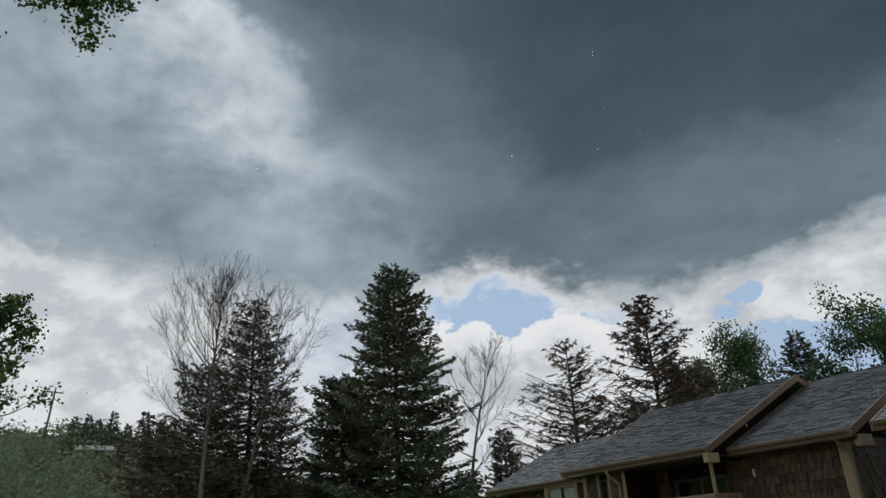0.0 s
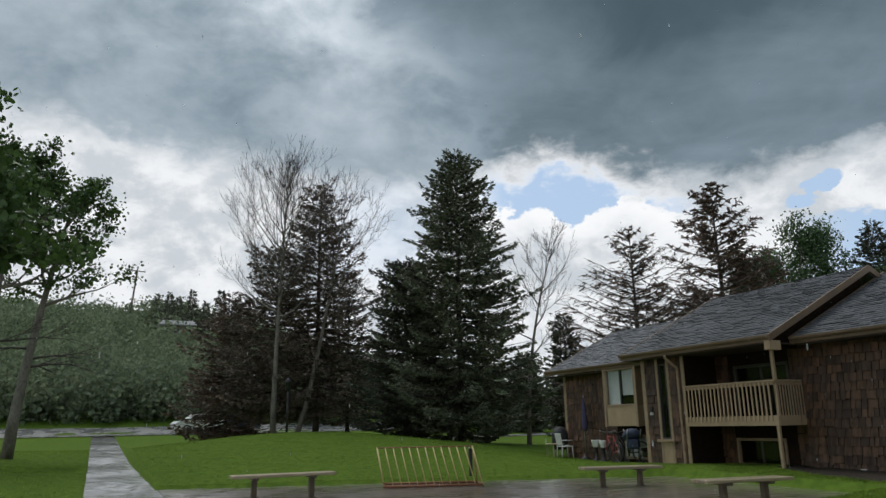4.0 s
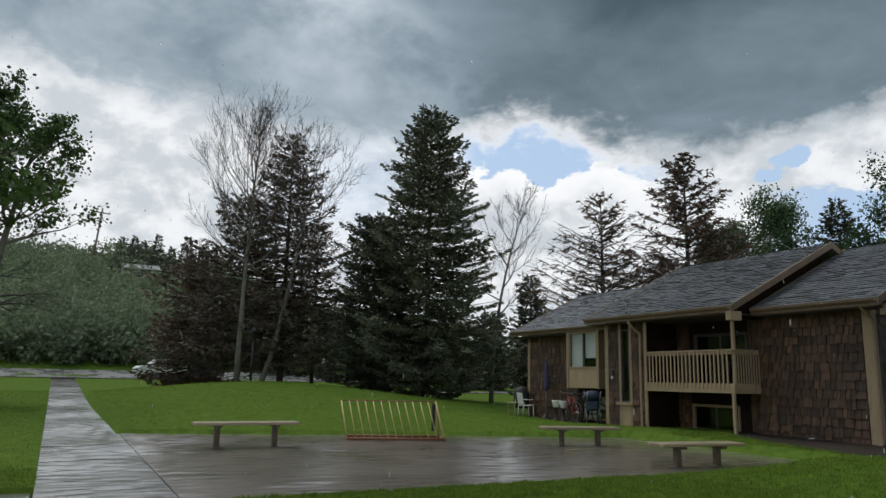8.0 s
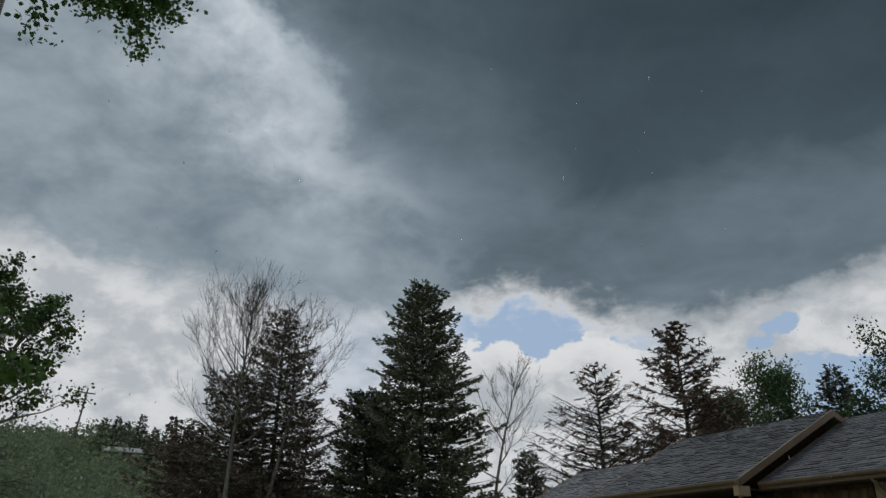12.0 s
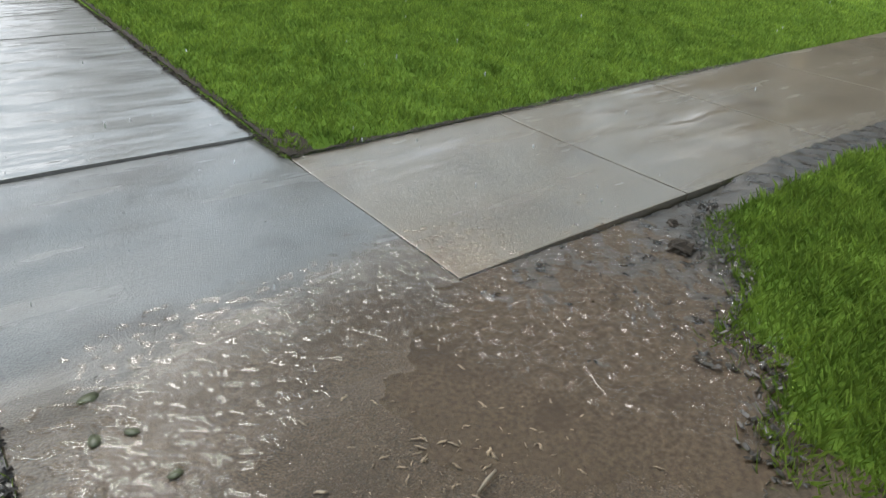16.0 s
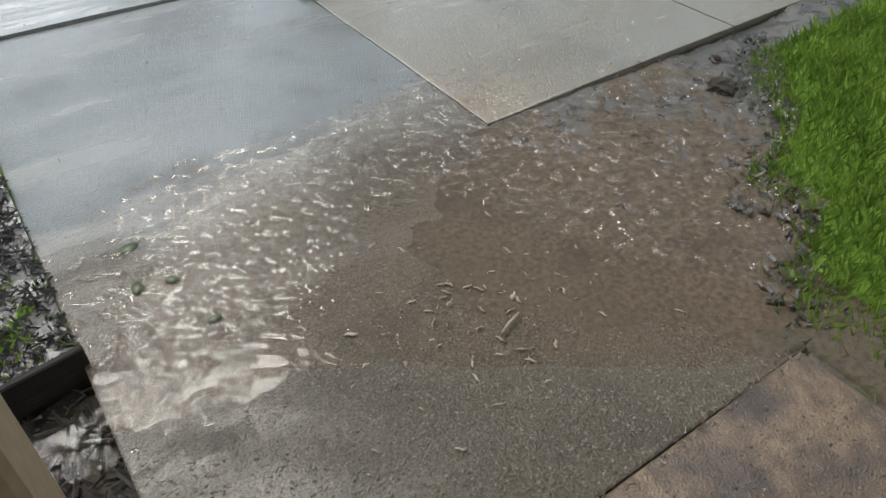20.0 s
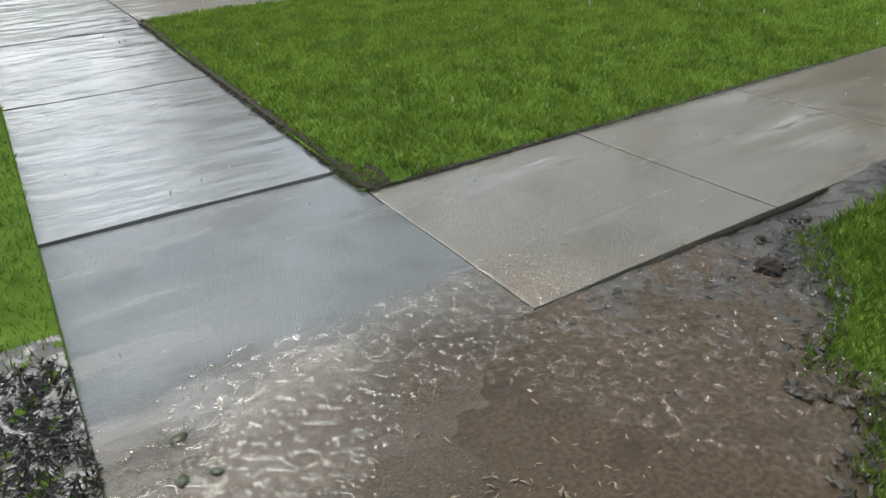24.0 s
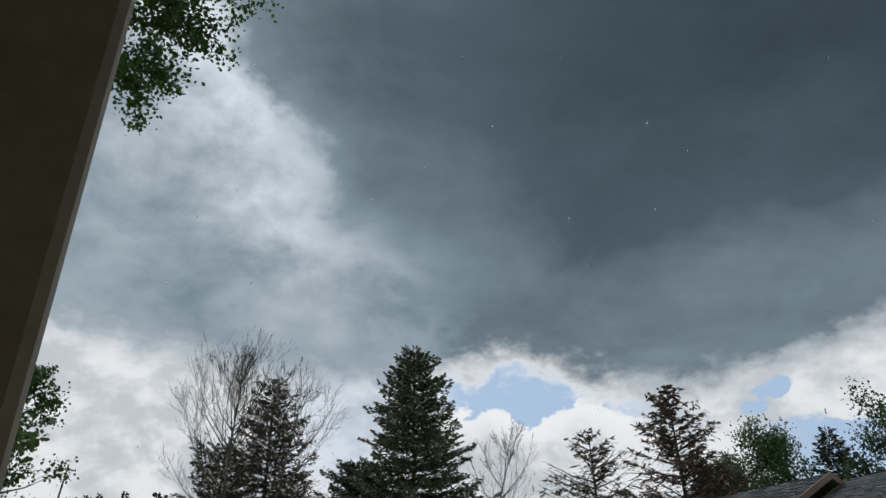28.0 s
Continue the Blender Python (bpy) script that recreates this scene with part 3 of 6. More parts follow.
def grass_brim(x, y):
    """How far the grass by the porch reaches out over the mud"""
    return np.interp(y, [-0.5, 0.42, 0.54, 0.71, 0.82, 0.93, 1.07, 1.17, 1.56, 1.81], [1.50, 1.58, 1.60, 1.70, 1.98, 1.97, 2.04, 2.36, 2.70, 3.10]) + 0.05 * rough_noise(x, y, 9.0)


def land(x, y):
    """Height of the lawn and the land"""
    x, y = np.asarray(x, float), np.asarray(y, float)
    lip = ramp01(x - WR, 0.03, 0.17) * ramp01(y - WALK1, 0.02, 0.13)
    z = pave_z(y) + np.where((x > WR - 0.02) & (y > WALK1 - 0.02) & (y < PAT0), 0.006 + 0.032 * lip, 0.035) + 0.012 * rough_noise(x, y, 2.1) * np.where((x > WR) & (y < PAT0), lip, 1)
    front = ramp01(x, WR, WR + 1.6) * ramp01(y, WALK1, WALK1 + 1.5) * (1 - ramp01(y, PAT0 - 1.6, PAT0))
    z = z + 0.13 * front
    z = z + 0.20 * ramp01(x, 9.0, 15.0) * (1 - ramp01(y, 20, 26)) * ramp01(y, 1, 5)
    z = z + 0.95 * bump_at(x, y, 8.2, 30.5, 7.4, 8.0) - 0.26 * bump_at(x, y, 15.8, 20.6, 2.8, 4.0)
    z = z + 0.12 * bump_at(x, y, -4.0, 8.0, 3.0, 9.0) + 0.5 * bump_at(x, y, -5.2, 30.0, 3.0, 9.0)
    brim = grass_brim(x, y)
    wetland = (y < WALK0) & (x > 1.2) & (x < 6)
    z = np.where(wetland, -0.035 + 0.085 * ramp01(x, brim - 0.18, brim + 0.55), z)
    soggy = (x < 0) & (x > -3) & (y < 2.6) & (y > 1.4)
    z = np.where(soggy, z - 0.05 * ramp01(2.5 - y, 0, 0.4) * ramp01(x, -0.75, -0.4), z)
    far = np.hypot(x, y)
    angle = np.degrees(np.arctan2(x, np.maximum(y, 1.0)))
    hill = np.maximum(0, np.minimum(far, 230) - 62)
    hill = hill * (0.19 - 0.13 * ramp01(angle, 5, 26) + 0.02 * ramp01(-angle, 2, 20))
    hill = hill * (1 + 0.06 * rough_noise(x, y, 0.03)) + 0.8 * rough_noise(x, y, 0.12) * ramp01(far, 70, 110)
    return z + hill * ramp01(y, 20, 60)


def paved(x, y):
    """True where concrete, mud or mulch lies, so that the lawn keeps under it"""
    walk = (x > WL + 0.01) & (x < WR - 0.01) & (y < 60) & (y > -9)
    branch = (y > WALK0 - 0.01) & (y < WALK1 - 0.01) & (x > 1) & (x < 13.2)
    patio = (x > 1) & (x < 13.4) & (y > PAT0 + 0.01) & (y < patio_back(x))
    side = (x > -9) & (x < 0) & (((y > 8.41) & (y < 10.19)) | ((y > 24) & (y < 25)))
    porch = (y < 0.49) & (x > -3) & (x < 1.41)
    bed = (x > -2.2) & (x < 0) & (y < 1.49) & (y > -3)
    mire = (x > 1) & (y < WALK0 + 0.05) & (y > -4) & (x < grass_brim(x, y) - 0.07)
    return walk | branch | patio | side | porch | bed | mire


def lawn(x, y):
    return np.where(paved(x, y), pave_z(y) - 0.12, land(x, y))


def steps(*spans):
    out = []
    for a, b, d in spans:
        out += list(np.arange(a, b - 1e-6, d))
    return np.array(out + [spans[-1][1]])


xs = steps((-420, -60, 12), (-60, -12, 3), (-12, -2.4, 0.6), (-2.4, 0, 0.115), (0, 4.2, 0.13), (4.2, 17, 0.33), (17, 60, 2.2), (60, 420, 12))
ys = steps((-60, -9, 4), (-9, -0.5, 0.5), (-0.5, 4.5, 0.12), (4.5, 20, 0.2), (20, 44, 0.6), (44, 120, 2.5), (120, 620, 10))
for line in (WL, WR, -0.06):
    xs = np.append(xs, [line - 0.004, line + 0.016])
for line in (WALK0, WALK1, PAT0, 8.4, 10.2, 0.49, 1.49):
    ys = np.append(ys, [line - 0.014, line + 0.014])
xs = np.append(xs, WR + np.array([0.045, 0.08, 0.115, 0.15, 0.19]))
ys = np.append(ys, WALK1 + np.array([0.035, 0.06, 0.09, 0.12]))
xs, ys = np.unique(np.round(xs, 3)), np.unique(np.round(ys, 3))
ground = new("ground", sheet("ground", xs, ys, lawn, turf))
tagged(ground, "lawn ground of green turf rising to a wooded hillside", "ground", kind="structure")


swell_rng = np.random.default_rng(21)
SWELLS = [(swell_rng.uniform(0.10, 0.50), swell_rng.normal(0, 0.34), swell_rng.uniform(0, 6.28), swell_rng.uniform(0.5, 2.0)) for _ in range(11)]


def swell(x, y):
    """Low, uneven swells of the running film of rain, mostly across the walk, calmer in patches"""
    z = 0 * x
    for k, (length, a, s, f) in enumerate(SWELLS):
        w = 2 * math.pi / length
        z = z + length / 6.28 * np.sin(w * (y * math.cos(a) + x * math.sin(a)) + s + 1.6 * np.sin(f * x * 2.1 + s * 3) + 1.3 * np.sin(f * y * 0.9 - s)) * (0.55 + 0.45 * np.sin(0.8 * f * x + 1.1 * f * y + 5 * s))
    return z * (0.6 + 0.5 * rough_noise(x, y, 0.9))


def concrete_piece(name, parent, x0, x1, y0, y1, mat, zf=None, thick=0.12, nx=2, ny=2, tilt=0.0, rim=0.0025, film=0.0):
    """One cast slab with a rounded arris; its top follows the fall of the ground"""
    zf = zf or (lambda x, y: pave_z(y))
    e = 0.005
    gx = np.unique(np.concatenate([[x0, x0 + e], np.linspace(x0 + e, x1 - e, nx + 1), [x1 - e, x1]]))
    gy = np.unique(np.concatenate([[y0, y0 + e], np.linspace(y0 + e, y1 - e, ny + 1), [y1 - e, y1]]))
    X, Y = np.meshgrid(gx, gy)
    Z = zf(X, Y) + tilt * (Y - y0)
    edge = (X == x0) | (X == x1) | (Y == y0) | (Y == y1)
    Z = Z - np.where(edge, rim, 0) + film * swell(X, Y)
    a, b = len(gx), len(gy)
    v = np.stack([X, Y, Z], -1).reshape(-1, 3).tolist()
    f = [(j * a + i, j * a + i + 1, (j + 1) * a + i + 1, (j + 1) * a + i) for j in range(b - 1) for i in range(a - 1)]
    ring = [i for i in range(a)] + [j * a + a - 1 for j in range(1, b)] + [(b - 1) * a + i for i in range(a - 2, -1, -1)] + [j * a for j in range(b - 2, 0, -1)]
    k = len(v)
    n = len(ring)
    v += [v[i] for i in ring]
    v += [(v[i][0], v[i][1], v[i][2] - thick) for i in ring]
    f += [(k + q, k + n + q, k + n + (q + 1) % n, k + (q + 1) % n) for q in range(n)]
    return part(name, mesh(name, v, f, mat, film > 0), parent)


rng = random.Random(4)
walkway = thing("sidewalk", (0, 0, 0), "wet grey concrete sidewalk with cross joints and puddled rain", "sidewalk", kind="structure")


def dished(x, y):
    """The near slab sags into a shallow dish, in which the rain stands"""
    dry = (y - 1.19) + 0.75 * np.maximum(0, x - 0.5) + 0.05 * rough_noise(x, y, 5.0) + 0.035 * rough_noise(x, y, 14.0)
    return 0.004 - 0.030 * np.where(y > 1.3, bump_at(x, y, 1.45, 1.30, 1.35, 0.74), bump_at(x, y, 1.45, 1.30, 1.35, 0.85)) + 0.024 * ramp01(-dry, -0.12, 0.4) + 0.0012 * rough_noise(x, y, 6.0)


concrete_piece("concrete_slab", walkway, WL, WR, 0.49, 3.56, aggregate, dished, nx=40, ny=60)
edges_y = [3.567, 6.05, 8.5, 10.95, 13.4, 15.85, 18.3, 20.75, 23.2, 25.65, 28.1, 30.6, 33.1, 35.6, 38.1, 40.6, 43.1, 45.6, 48.1, 50.6, 53.1, 55.6, 58.1]
for a, b in zip(edges_y, edges_y[1:]):
    concrete_piece("concrete_slab", walkway, WL, WR, a, b - 0.007, concrete, nx=12, ny=60 if a < 20 else 36, tilt=rng.uniform(-0.003, 0.003), film=0.024 if a < 6 else 0.040 if a < 8 else 0.070 if a < 13 else 0.09, rim=0.0)
branch_walk = thing("branch_walk", (0, 0, 0), "pale tan concrete walk branching off past the lawn", "walkway", kind="structure")
cuts_x = [WR + 0.006, 2.86, 4.3, 5.75, 7.2, 8.65, 10.1, 11.6, 13.1]
for a, b in zip(cuts_x, cuts_x[1:]):
    concrete_piece("concrete_slab", branch_walk, a, b - 0.009, WALK0, WALK1, concrete_dry, lambda x, y: pave_z(y) + 0.001 + 0.012 * np.clip(x - 1.5, 0, 3) + 0.01 * np.clip(x - 4.4, 0, 12) - 0.010 * bump_at(x, y, 1.43, 1.80, 0.30, 0.4), nx=14, ny=14, tilt=0.0, rim=0.0015)
patio = thing("patio", (0, 0, 0), "broad wet concrete patio reflecting the grey sky", "patio", kind="structure")
px = [WR + 0.012, 5.5, 9.5, 13.4]
py = [PAT0, 11.95, 15.2, 18.4]
for a, b in zip(px, px[1:]):
    for c, d in zip(py, py[1:]):
        concrete_piece("concrete_slab", patio, a, b - 0.014, c, d - 0.014, patio_m, lambda x, y: pave_z(y) + 0.004, nx=40, ny=80, film=0.060, rim=0.0)
for a, b in ((8.4, 10.2), (24.0, 25.0)):
    side = thing("side_walk", (0, 0, 0), "short concrete side walk meeting the sidewalk", "walkway", kind="structure")
    for k in range(4):
        concrete_piece("concrete_slab", side, WL - 0.02 - 1.5 * (k + 1), WL - 0.02 - 1.5 * k - 0.012, a, b, concrete)
landing = thing("landing", (0, 0, 0), "rust-stained concrete landing slab before the porch", "landing", kind="structure")
concrete_piece("landing_slab", landing, -0.02, 1.39, -3.0, 0.487, landing_m, lambda x, y: 0.012 + 0.0015 * rough_noise(x, y, 9.0), nx=20, ny=30)
# street across the end of the sidewalk
cross_street = new("road", sheet("road", steps((-60, -10, 5), (-10, 40, 2)), steps((58.5, 64.5, 0.5)), lambda x, y: land(x, y) + 0.05, asphalt_m))
tagged(cross_street, "wet grey road crossing behind the mound", "road", kind="structure")
park_path = new("park_path", sheet("park_path", np.linspace(0, 1, 30), np.array([0, 0.33, 0.66, 1.0]), lambda x, y: x * 0, asphalt_m))
for v in park_path.data.vertices:
    u, w = v.co.x, v.co.y
    x, y = 8 + 26 * u, 50 - 7 * math.sin(u * 2.6) + 2.4 * w
    v.co = (x, y, float(land(x, y)) + 0.03)
tagged(park_path, "grey wet path curving behind the spruces", "path", kind="structure")

# mire beside the walk
def silt_top(x, y):
    """Silt lies over the slab's low edge and runs out into the mud"""
    under = -0.0120 - 0.03 * (1 - bump_at(x, y, 1.85, 1.05, 1.3, 0.95)) ** 2
    over = dished(np.minimum(x, WR), y) - 0.005 + 0.008 * ramp01(x, 1.18, 1.40) - 0.034 * ramp01(x, 1.48, 2.25)
    over = np.where((x < 1.42) & (y < 0.5), -0.1, over)
    under = np.where((y < 0.5) & (x < 1.42), -0.1, under)
    return np.maximum(under, over) + 0.003 * rough_noise(x, y, 13) + 0.0022 * rough_noise(x, y, 41)


silt_bed = new("silt", sheet("silt", steps((0.55, 2.5, 0.02)), steps((-0.8, WALK0 - 0.012, 0.02)), silt_top, silt))
tagged(silt_bed, "brown silt washed over the slab and the mud", "silt", kind="structure")
mire = new("mud", sheet("mud", steps((WR - 0.06, 3.2, 0.022)), steps((-2.0, WALK0 - 0.01, 0.022)), lambda x, y: -0.016 + 0.010 * ramp01(x, 1.7, 2.9) - 0.012 * ramp01(y, 1.5, 1.8) * ramp01(x, 1.9, 2.3) + 0.007 * rough_noise(x, y, 23) * ramp01(x, 1.6, 2.3) + 0.004 * rough_noise(x, y, 60) - 0.06 * ((x < 1.425) & (y > 0.485)), mud))
tagged(mire, "wet churned mud between the walk and the grass", "mud", kind="structure")
# standing rain with drop rings
drop_rng = np.random.default_rng(7)
rings = [(drop_rng.uniform(-0.05, 2.2), drop_rng.uniform(0.7, 2.3), 0.010 + 0.060 * drop_rng.random() ** 1.2) for _ in range(210)]
waves = []
for _ in range(34):
    length = drop_rng.uniform(0.022, 0.095)
    waves.append((6.283 / length, drop_rng.normal(1.35, 0.75), 0.052 * length / 6.283, drop_rng.uniform(0, 6.28), drop_rng.uniform(3, 9)))


def rain_top(x, y):
    """Chop where the runoff pours in, calm shallows over the worn slab, rings where drops fell"""
    inner = np.interp(x, [-0.1, 0.05, 0.2, 0.41, 0.66, 0.9, 1.07, 1.24, 1.35, 1.56, 1.9], [1.00, 1.05, 1.20, 1.36, 1.50, 1.58, 1.52, 1.20, 0.98, 0.66, 0.45])
    live = ramp01(y - inner + 0.05 * rough_noise(x, y, 8.0), -0.07, 0.12)
    live = live * (1 - 0.8 * ramp01(y + 0.08 * rough_noise(x, y, 5.0), 2.05, 2.30))
    live = live * (0.75 + 0.45 * rough_noise(x, y, 6.3)) * (1 + 1.0 * ramp01(x, 0.8, 1.3))
    z = np.full_like(x, -0.0035)
    chop = 0 * x
    for k, a, q, p, w in waves:
        chop = chop + q * np.sin(k * (x * math.cos(a) + y * math.sin(a)) + p + 1.5 * np.sin(w * x + p) + 1.5 * np.sin(w * y - 2 * p))
    z = z + (chop + 0.9 * np.abs(chop) - 0.0006) * live + chop * 0.10
    for cx, cy, r in rings:
        near = (np.abs(x - cx) < r + 0.05) & (np.abs(y - cy) < r + 0.05)
        d = np.hypot(x[near] - cx, y[near] - cy) - r
        z[near] += 0.0027 * np.cos(d * 255) * np.exp(-(d / 0.020) ** 2) * (1 - r * 9) * (0.25 + 0.75 * live[near])
    return z


puddle = new("puddle", sheet("puddle", steps((WL + 0.005, 2.45, 0.005)), steps((-0.3, 2.5, 0.005)), lambda x, y: np.where((x < 1.36) & (y < 0.49), -0.10, rain_top(x, y)), water_m))
puddle.visible_shadow = False
tagged(puddle, "muddy rain puddle ringed by falling drops", "puddle", kind="structure")
# ---- house ----
PIECES = []      # jobs for the shingles, built last


def wall_x(parent, x, y0, y1, z0, z1, thick=0.16, holes=()):
    """A wall facing west at x, in pieces round its openings (y0, y1, z0, z1)"""
    cuts = sorted({y0, y1, *[h[0] for h in holes], *[h[1] for h in holes]})
    for a, b in zip(cuts, cuts[1:]):
        spans = [(z0, z1)]
        for h in holes:
            if h[0] < (a + b) / 2 < h[1]:
                spans = [s for lo, hi in spans for s in ((lo, min(hi, h[2])), (max(lo, h[3]), hi)) if s[1] - s[0] > 0.01]
        for lo, hi in spans:
            wbox("wall", (x, a, lo), (x + thick, b, hi), siding_m, parent, 0)


def wall_y(parent, y, x0, x1, z0, z1, thick=0.16):
    wbox("wall", (x0, y, z0), (x1, y + thick, z1), siding_m, parent, 0)


def window_x(parent, x, y0, y1, z0, z1, frame_mat, split=True, blind=False, w=0.07):
    """A window in a west wall: casing, sash bars, panes, sill, and the room's dark behind"""
    o = base_of(parent)
    win = part("window", slab(0.10, y1 - y0, w, frame_mat), parent, (x - 0.01 - o.x, (y0 + y1) / 2 - o.y, z0 + w / 2 - o.z))
    wbox("head", (x - 0.06, y0, z1 - w), (x + 0.04, y1, z1), frame_mat, win)
    wbox("jamb", (x - 0.06, y0, z0 + w), (x + 0.04, y0 + w, z1 - w), frame_mat, win)
    wbox("jamb", (x - 0.06, y1 - w, z0 + w), (x + 0.04, y1, z1 - w), frame_mat, win)
    mid = (y0 + y1) / 2
    spans = [(y0 + w, y1 - w)]
    if split:
        wbox("mullion", (x - 0.02, mid - 0.03, z0 + w), (x + 0.03, mid + 0.03, z1 - w), dark_frame, win)
        spans = [(y0 + w, mid - 0.03), (mid + 0.03, y1 - w)]
    for a, b in spans:
        pane = wbox("pane", (x + 0.004, a, z0 + w), (x + 0.012, b, z1 - w), pane_m, win, 0)
        pane.visible_shadow = False
        if blind:
            wbox("blind", (x + 0.06, a, z0 + w + (0.0 if b > mid else 0.28)), (x + 0.075, b, z1 - w), blind_m, win, 0.002, "pale drawn window blind")
    return win


def gable(parent, name, y0, y1, xe, ze, xr, zr, back_x):
    """A pitched roof along y: two slopes with thickness, fascia, rake boards, gutter"""
    o = base_of(parent)
    dx, dz = xr - xe, zr - ze
    run = math.hypot(dx, dz)
    t = 0.16
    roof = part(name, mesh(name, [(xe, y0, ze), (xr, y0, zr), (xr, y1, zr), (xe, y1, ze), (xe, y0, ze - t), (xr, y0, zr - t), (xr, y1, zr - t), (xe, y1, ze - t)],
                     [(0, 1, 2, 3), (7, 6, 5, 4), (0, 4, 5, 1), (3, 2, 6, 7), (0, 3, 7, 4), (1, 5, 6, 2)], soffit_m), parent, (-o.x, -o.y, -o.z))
    zb = zr - (back_x - xr) * dz / dx
    part("back_slope", mesh("back_slope", [(xr, y0, zr), (back_x, y0, zb), (back_x, y1, zb), (xr, y1, zr), (xr, y0, zr - t), (back_x, y0, zb - t), (back_x, y1, zb - t), (xr, y1, zr - t)],
                            [(0, 1, 2, 3), (7, 6, 5, 4), (0, 4, 5, 1), (3, 2, 6, 7), (0, 3, 7, 4), (1, 5, 6, 2)], roof_m), roof)
    for y in (y0 - 0.03, y1 + 0.03):
        for xa, za, xb, zb2 in ((xe - 0.03, ze, xr, zr + 0.014), (back_x, zb, xr, zr + 0.014)):
            v = [(xa, y - 0.025, za + 0.02), (xb, y - 0.025, zb2 + 0.02), (xb, y - 0.025, zb2 - 0.16), (xa, y - 0.025, za - 0.16)]
            v += [(a, b + 0.05, c) for a, b, c in v]
            part("rake_board", mesh("rake_board", v, [(0, 1, 2, 3), (7, 6, 5, 4), (0, 4, 5, 1), (1, 5, 6, 2), (2, 6, 7, 3), (3, 7, 4, 0)], fascia_m), roof)
    wbox("fascia", (xe - 0.025, y0, ze - 0.16), (xe + 0.005, y1, ze - 0.01), fascia_m, parent)
    # gutter: a moulded trough
    prof = [(0.0, 0.0), (-0.02, -0.10), (-0.08, -0.11), (-0.115, -0.06), (-0.12, 0.0), (-0.105, 0.0), (-0.10, -0.05), (-0.075, -0.09), (-0.03, -0.085), (-0.015, 0.0)]
    v = [(xe - 0.026 + a * 0.8, y, ze + 0.005 + b * 0.72) for y in (y0, y1) for a, b in prof]
    n = len(prof)
    f = [(i, (i + 1) % n, n + (i + 1) % n, n + i) for i in range(n)]
    f += [tuple(range(n - 1, -1, -1)), tuple(range(n, 2 * n))]
    part("gutter", mesh("gutter", v, f, fascia_m), parent, (-o.x, -o.y, -o.z))
    PIECES.append(("roof", roof, xe, ze, xr, zr, y0, y1))
    return roof


def downpipe(parent, x, y, ztop, zbot, jog=0.45):
    o = base_of(parent)
    path = [(x - jog, y, ztop), (x - jog, y, ztop - 0.07), (x - jog * 0.6, y, ztop - 0.2), (x - 0.04, y, ztop - 0.34), (x - 0.04, y, ztop - 0.6), (x - 0.04, y, zbot + 0.25), (x - 0.05, y, zbot + 0.12), (x - 0.16, y - 0.02, zbot + 0.03)]
    part("downpipe", tube("downpipe", path, 0.038, trim_m, 8), parent, (-o.x, -o.y, -o.z))


house = thing("apartment_house", (15.6, 16.0, 0.35), "two-storey house clad in dark brown cedar shingles under grey shingle roofs", "house")
GZ = 0.30
# middle unit
B_X = 14.8
wall_x(house, B_X, 15.46, 17.2, GZ, 3.72, holes=[(16.13, 16.52, 1.10, 3.22)])
wall_y(house, 17.04, B_X, 16.0, GZ, 3.72)
wall_x(house, 16.0, 12.4, 15.46, GZ, 3.9, holes=[(13.34, 14.95, 0.40, 1.12), (13.0, 14.8, 1.62, 3.05)])
wall_y(house, 15.46, B_X + 0.16, 16.0, GZ, 3.72)
for a, b in ((17.06, 17.21), (15.44, 15.56), (16.05, 16.15), (16.50, 16.60)):
    wbox("trim_board", (B_X - 0.035, a, GZ + 0.04), (B_X - 0.002, b, 3.40), trim_m, house)
wbox("panel", (B_X - 0.028, 16.15, GZ + 0.02), (B_X - 0.003, 16.50, 1.02), tan_m, house)
wbox("sill", (B_X - 0.10, 16.00, 1.02), (B_X + 0.02, 16.68, 1.10), trim_m, house)
window_x(house, B_X + 0.02, 16.15, 16.50, 1.10, 3.22, dark_frame, split=False, w=0.04)
window_x(house, 16.02, 13.34, 14.95, 0.40, 1.12, trim_m)
door = window_x(house, 16.02, 13.0, 14.8, 1.62, 3.05, dark_frame)
lamp = wbox("wall_lamp", (B_X - 0.10, 16.79, 1.86), (B_X - 0.03, 16.88, 2.02), black_m, house)
wbox("lamp_glass", (B_X - 0.115, 16.805, 1.78), (B_X - 0.03, 16.865, 1.86), white_m, lamp)
gable(house, "roof", 12.16, 17.62, 14.4, 3.565, 18.5, 5.56, 22.9)
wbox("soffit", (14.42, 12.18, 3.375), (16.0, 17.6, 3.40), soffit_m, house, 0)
wbox("beam_end", (14.36, 12.12, 3.22), (14.75, 12.28, 3.44), tan_m, house)
# gable end of the middle unit over the lower roof
o = base_of(house)
part("gable_wall", mesh("gable_wall", [(14.9, 12.40, 3.3), (18.5, 12.40, 3.3), (18.5, 12.40, 5.38), (14.9, 12.40, 3.63), (14.9, 12.55, 3.3), (18.5, 12.55, 3.3), (18.5, 12.55, 5.38), (14.9, 12.55, 3.63)],
                        [(0, 1, 2, 3), (7, 6, 5, 4), (0, 4, 5, 1), (1, 5, 6, 2), (2, 6, 7, 3), (3, 7, 4, 0)], siding_m), house, (-o.x, -o.y, -o.z))
downpipe(house, B_X, 15.68, 3.40, GZ)
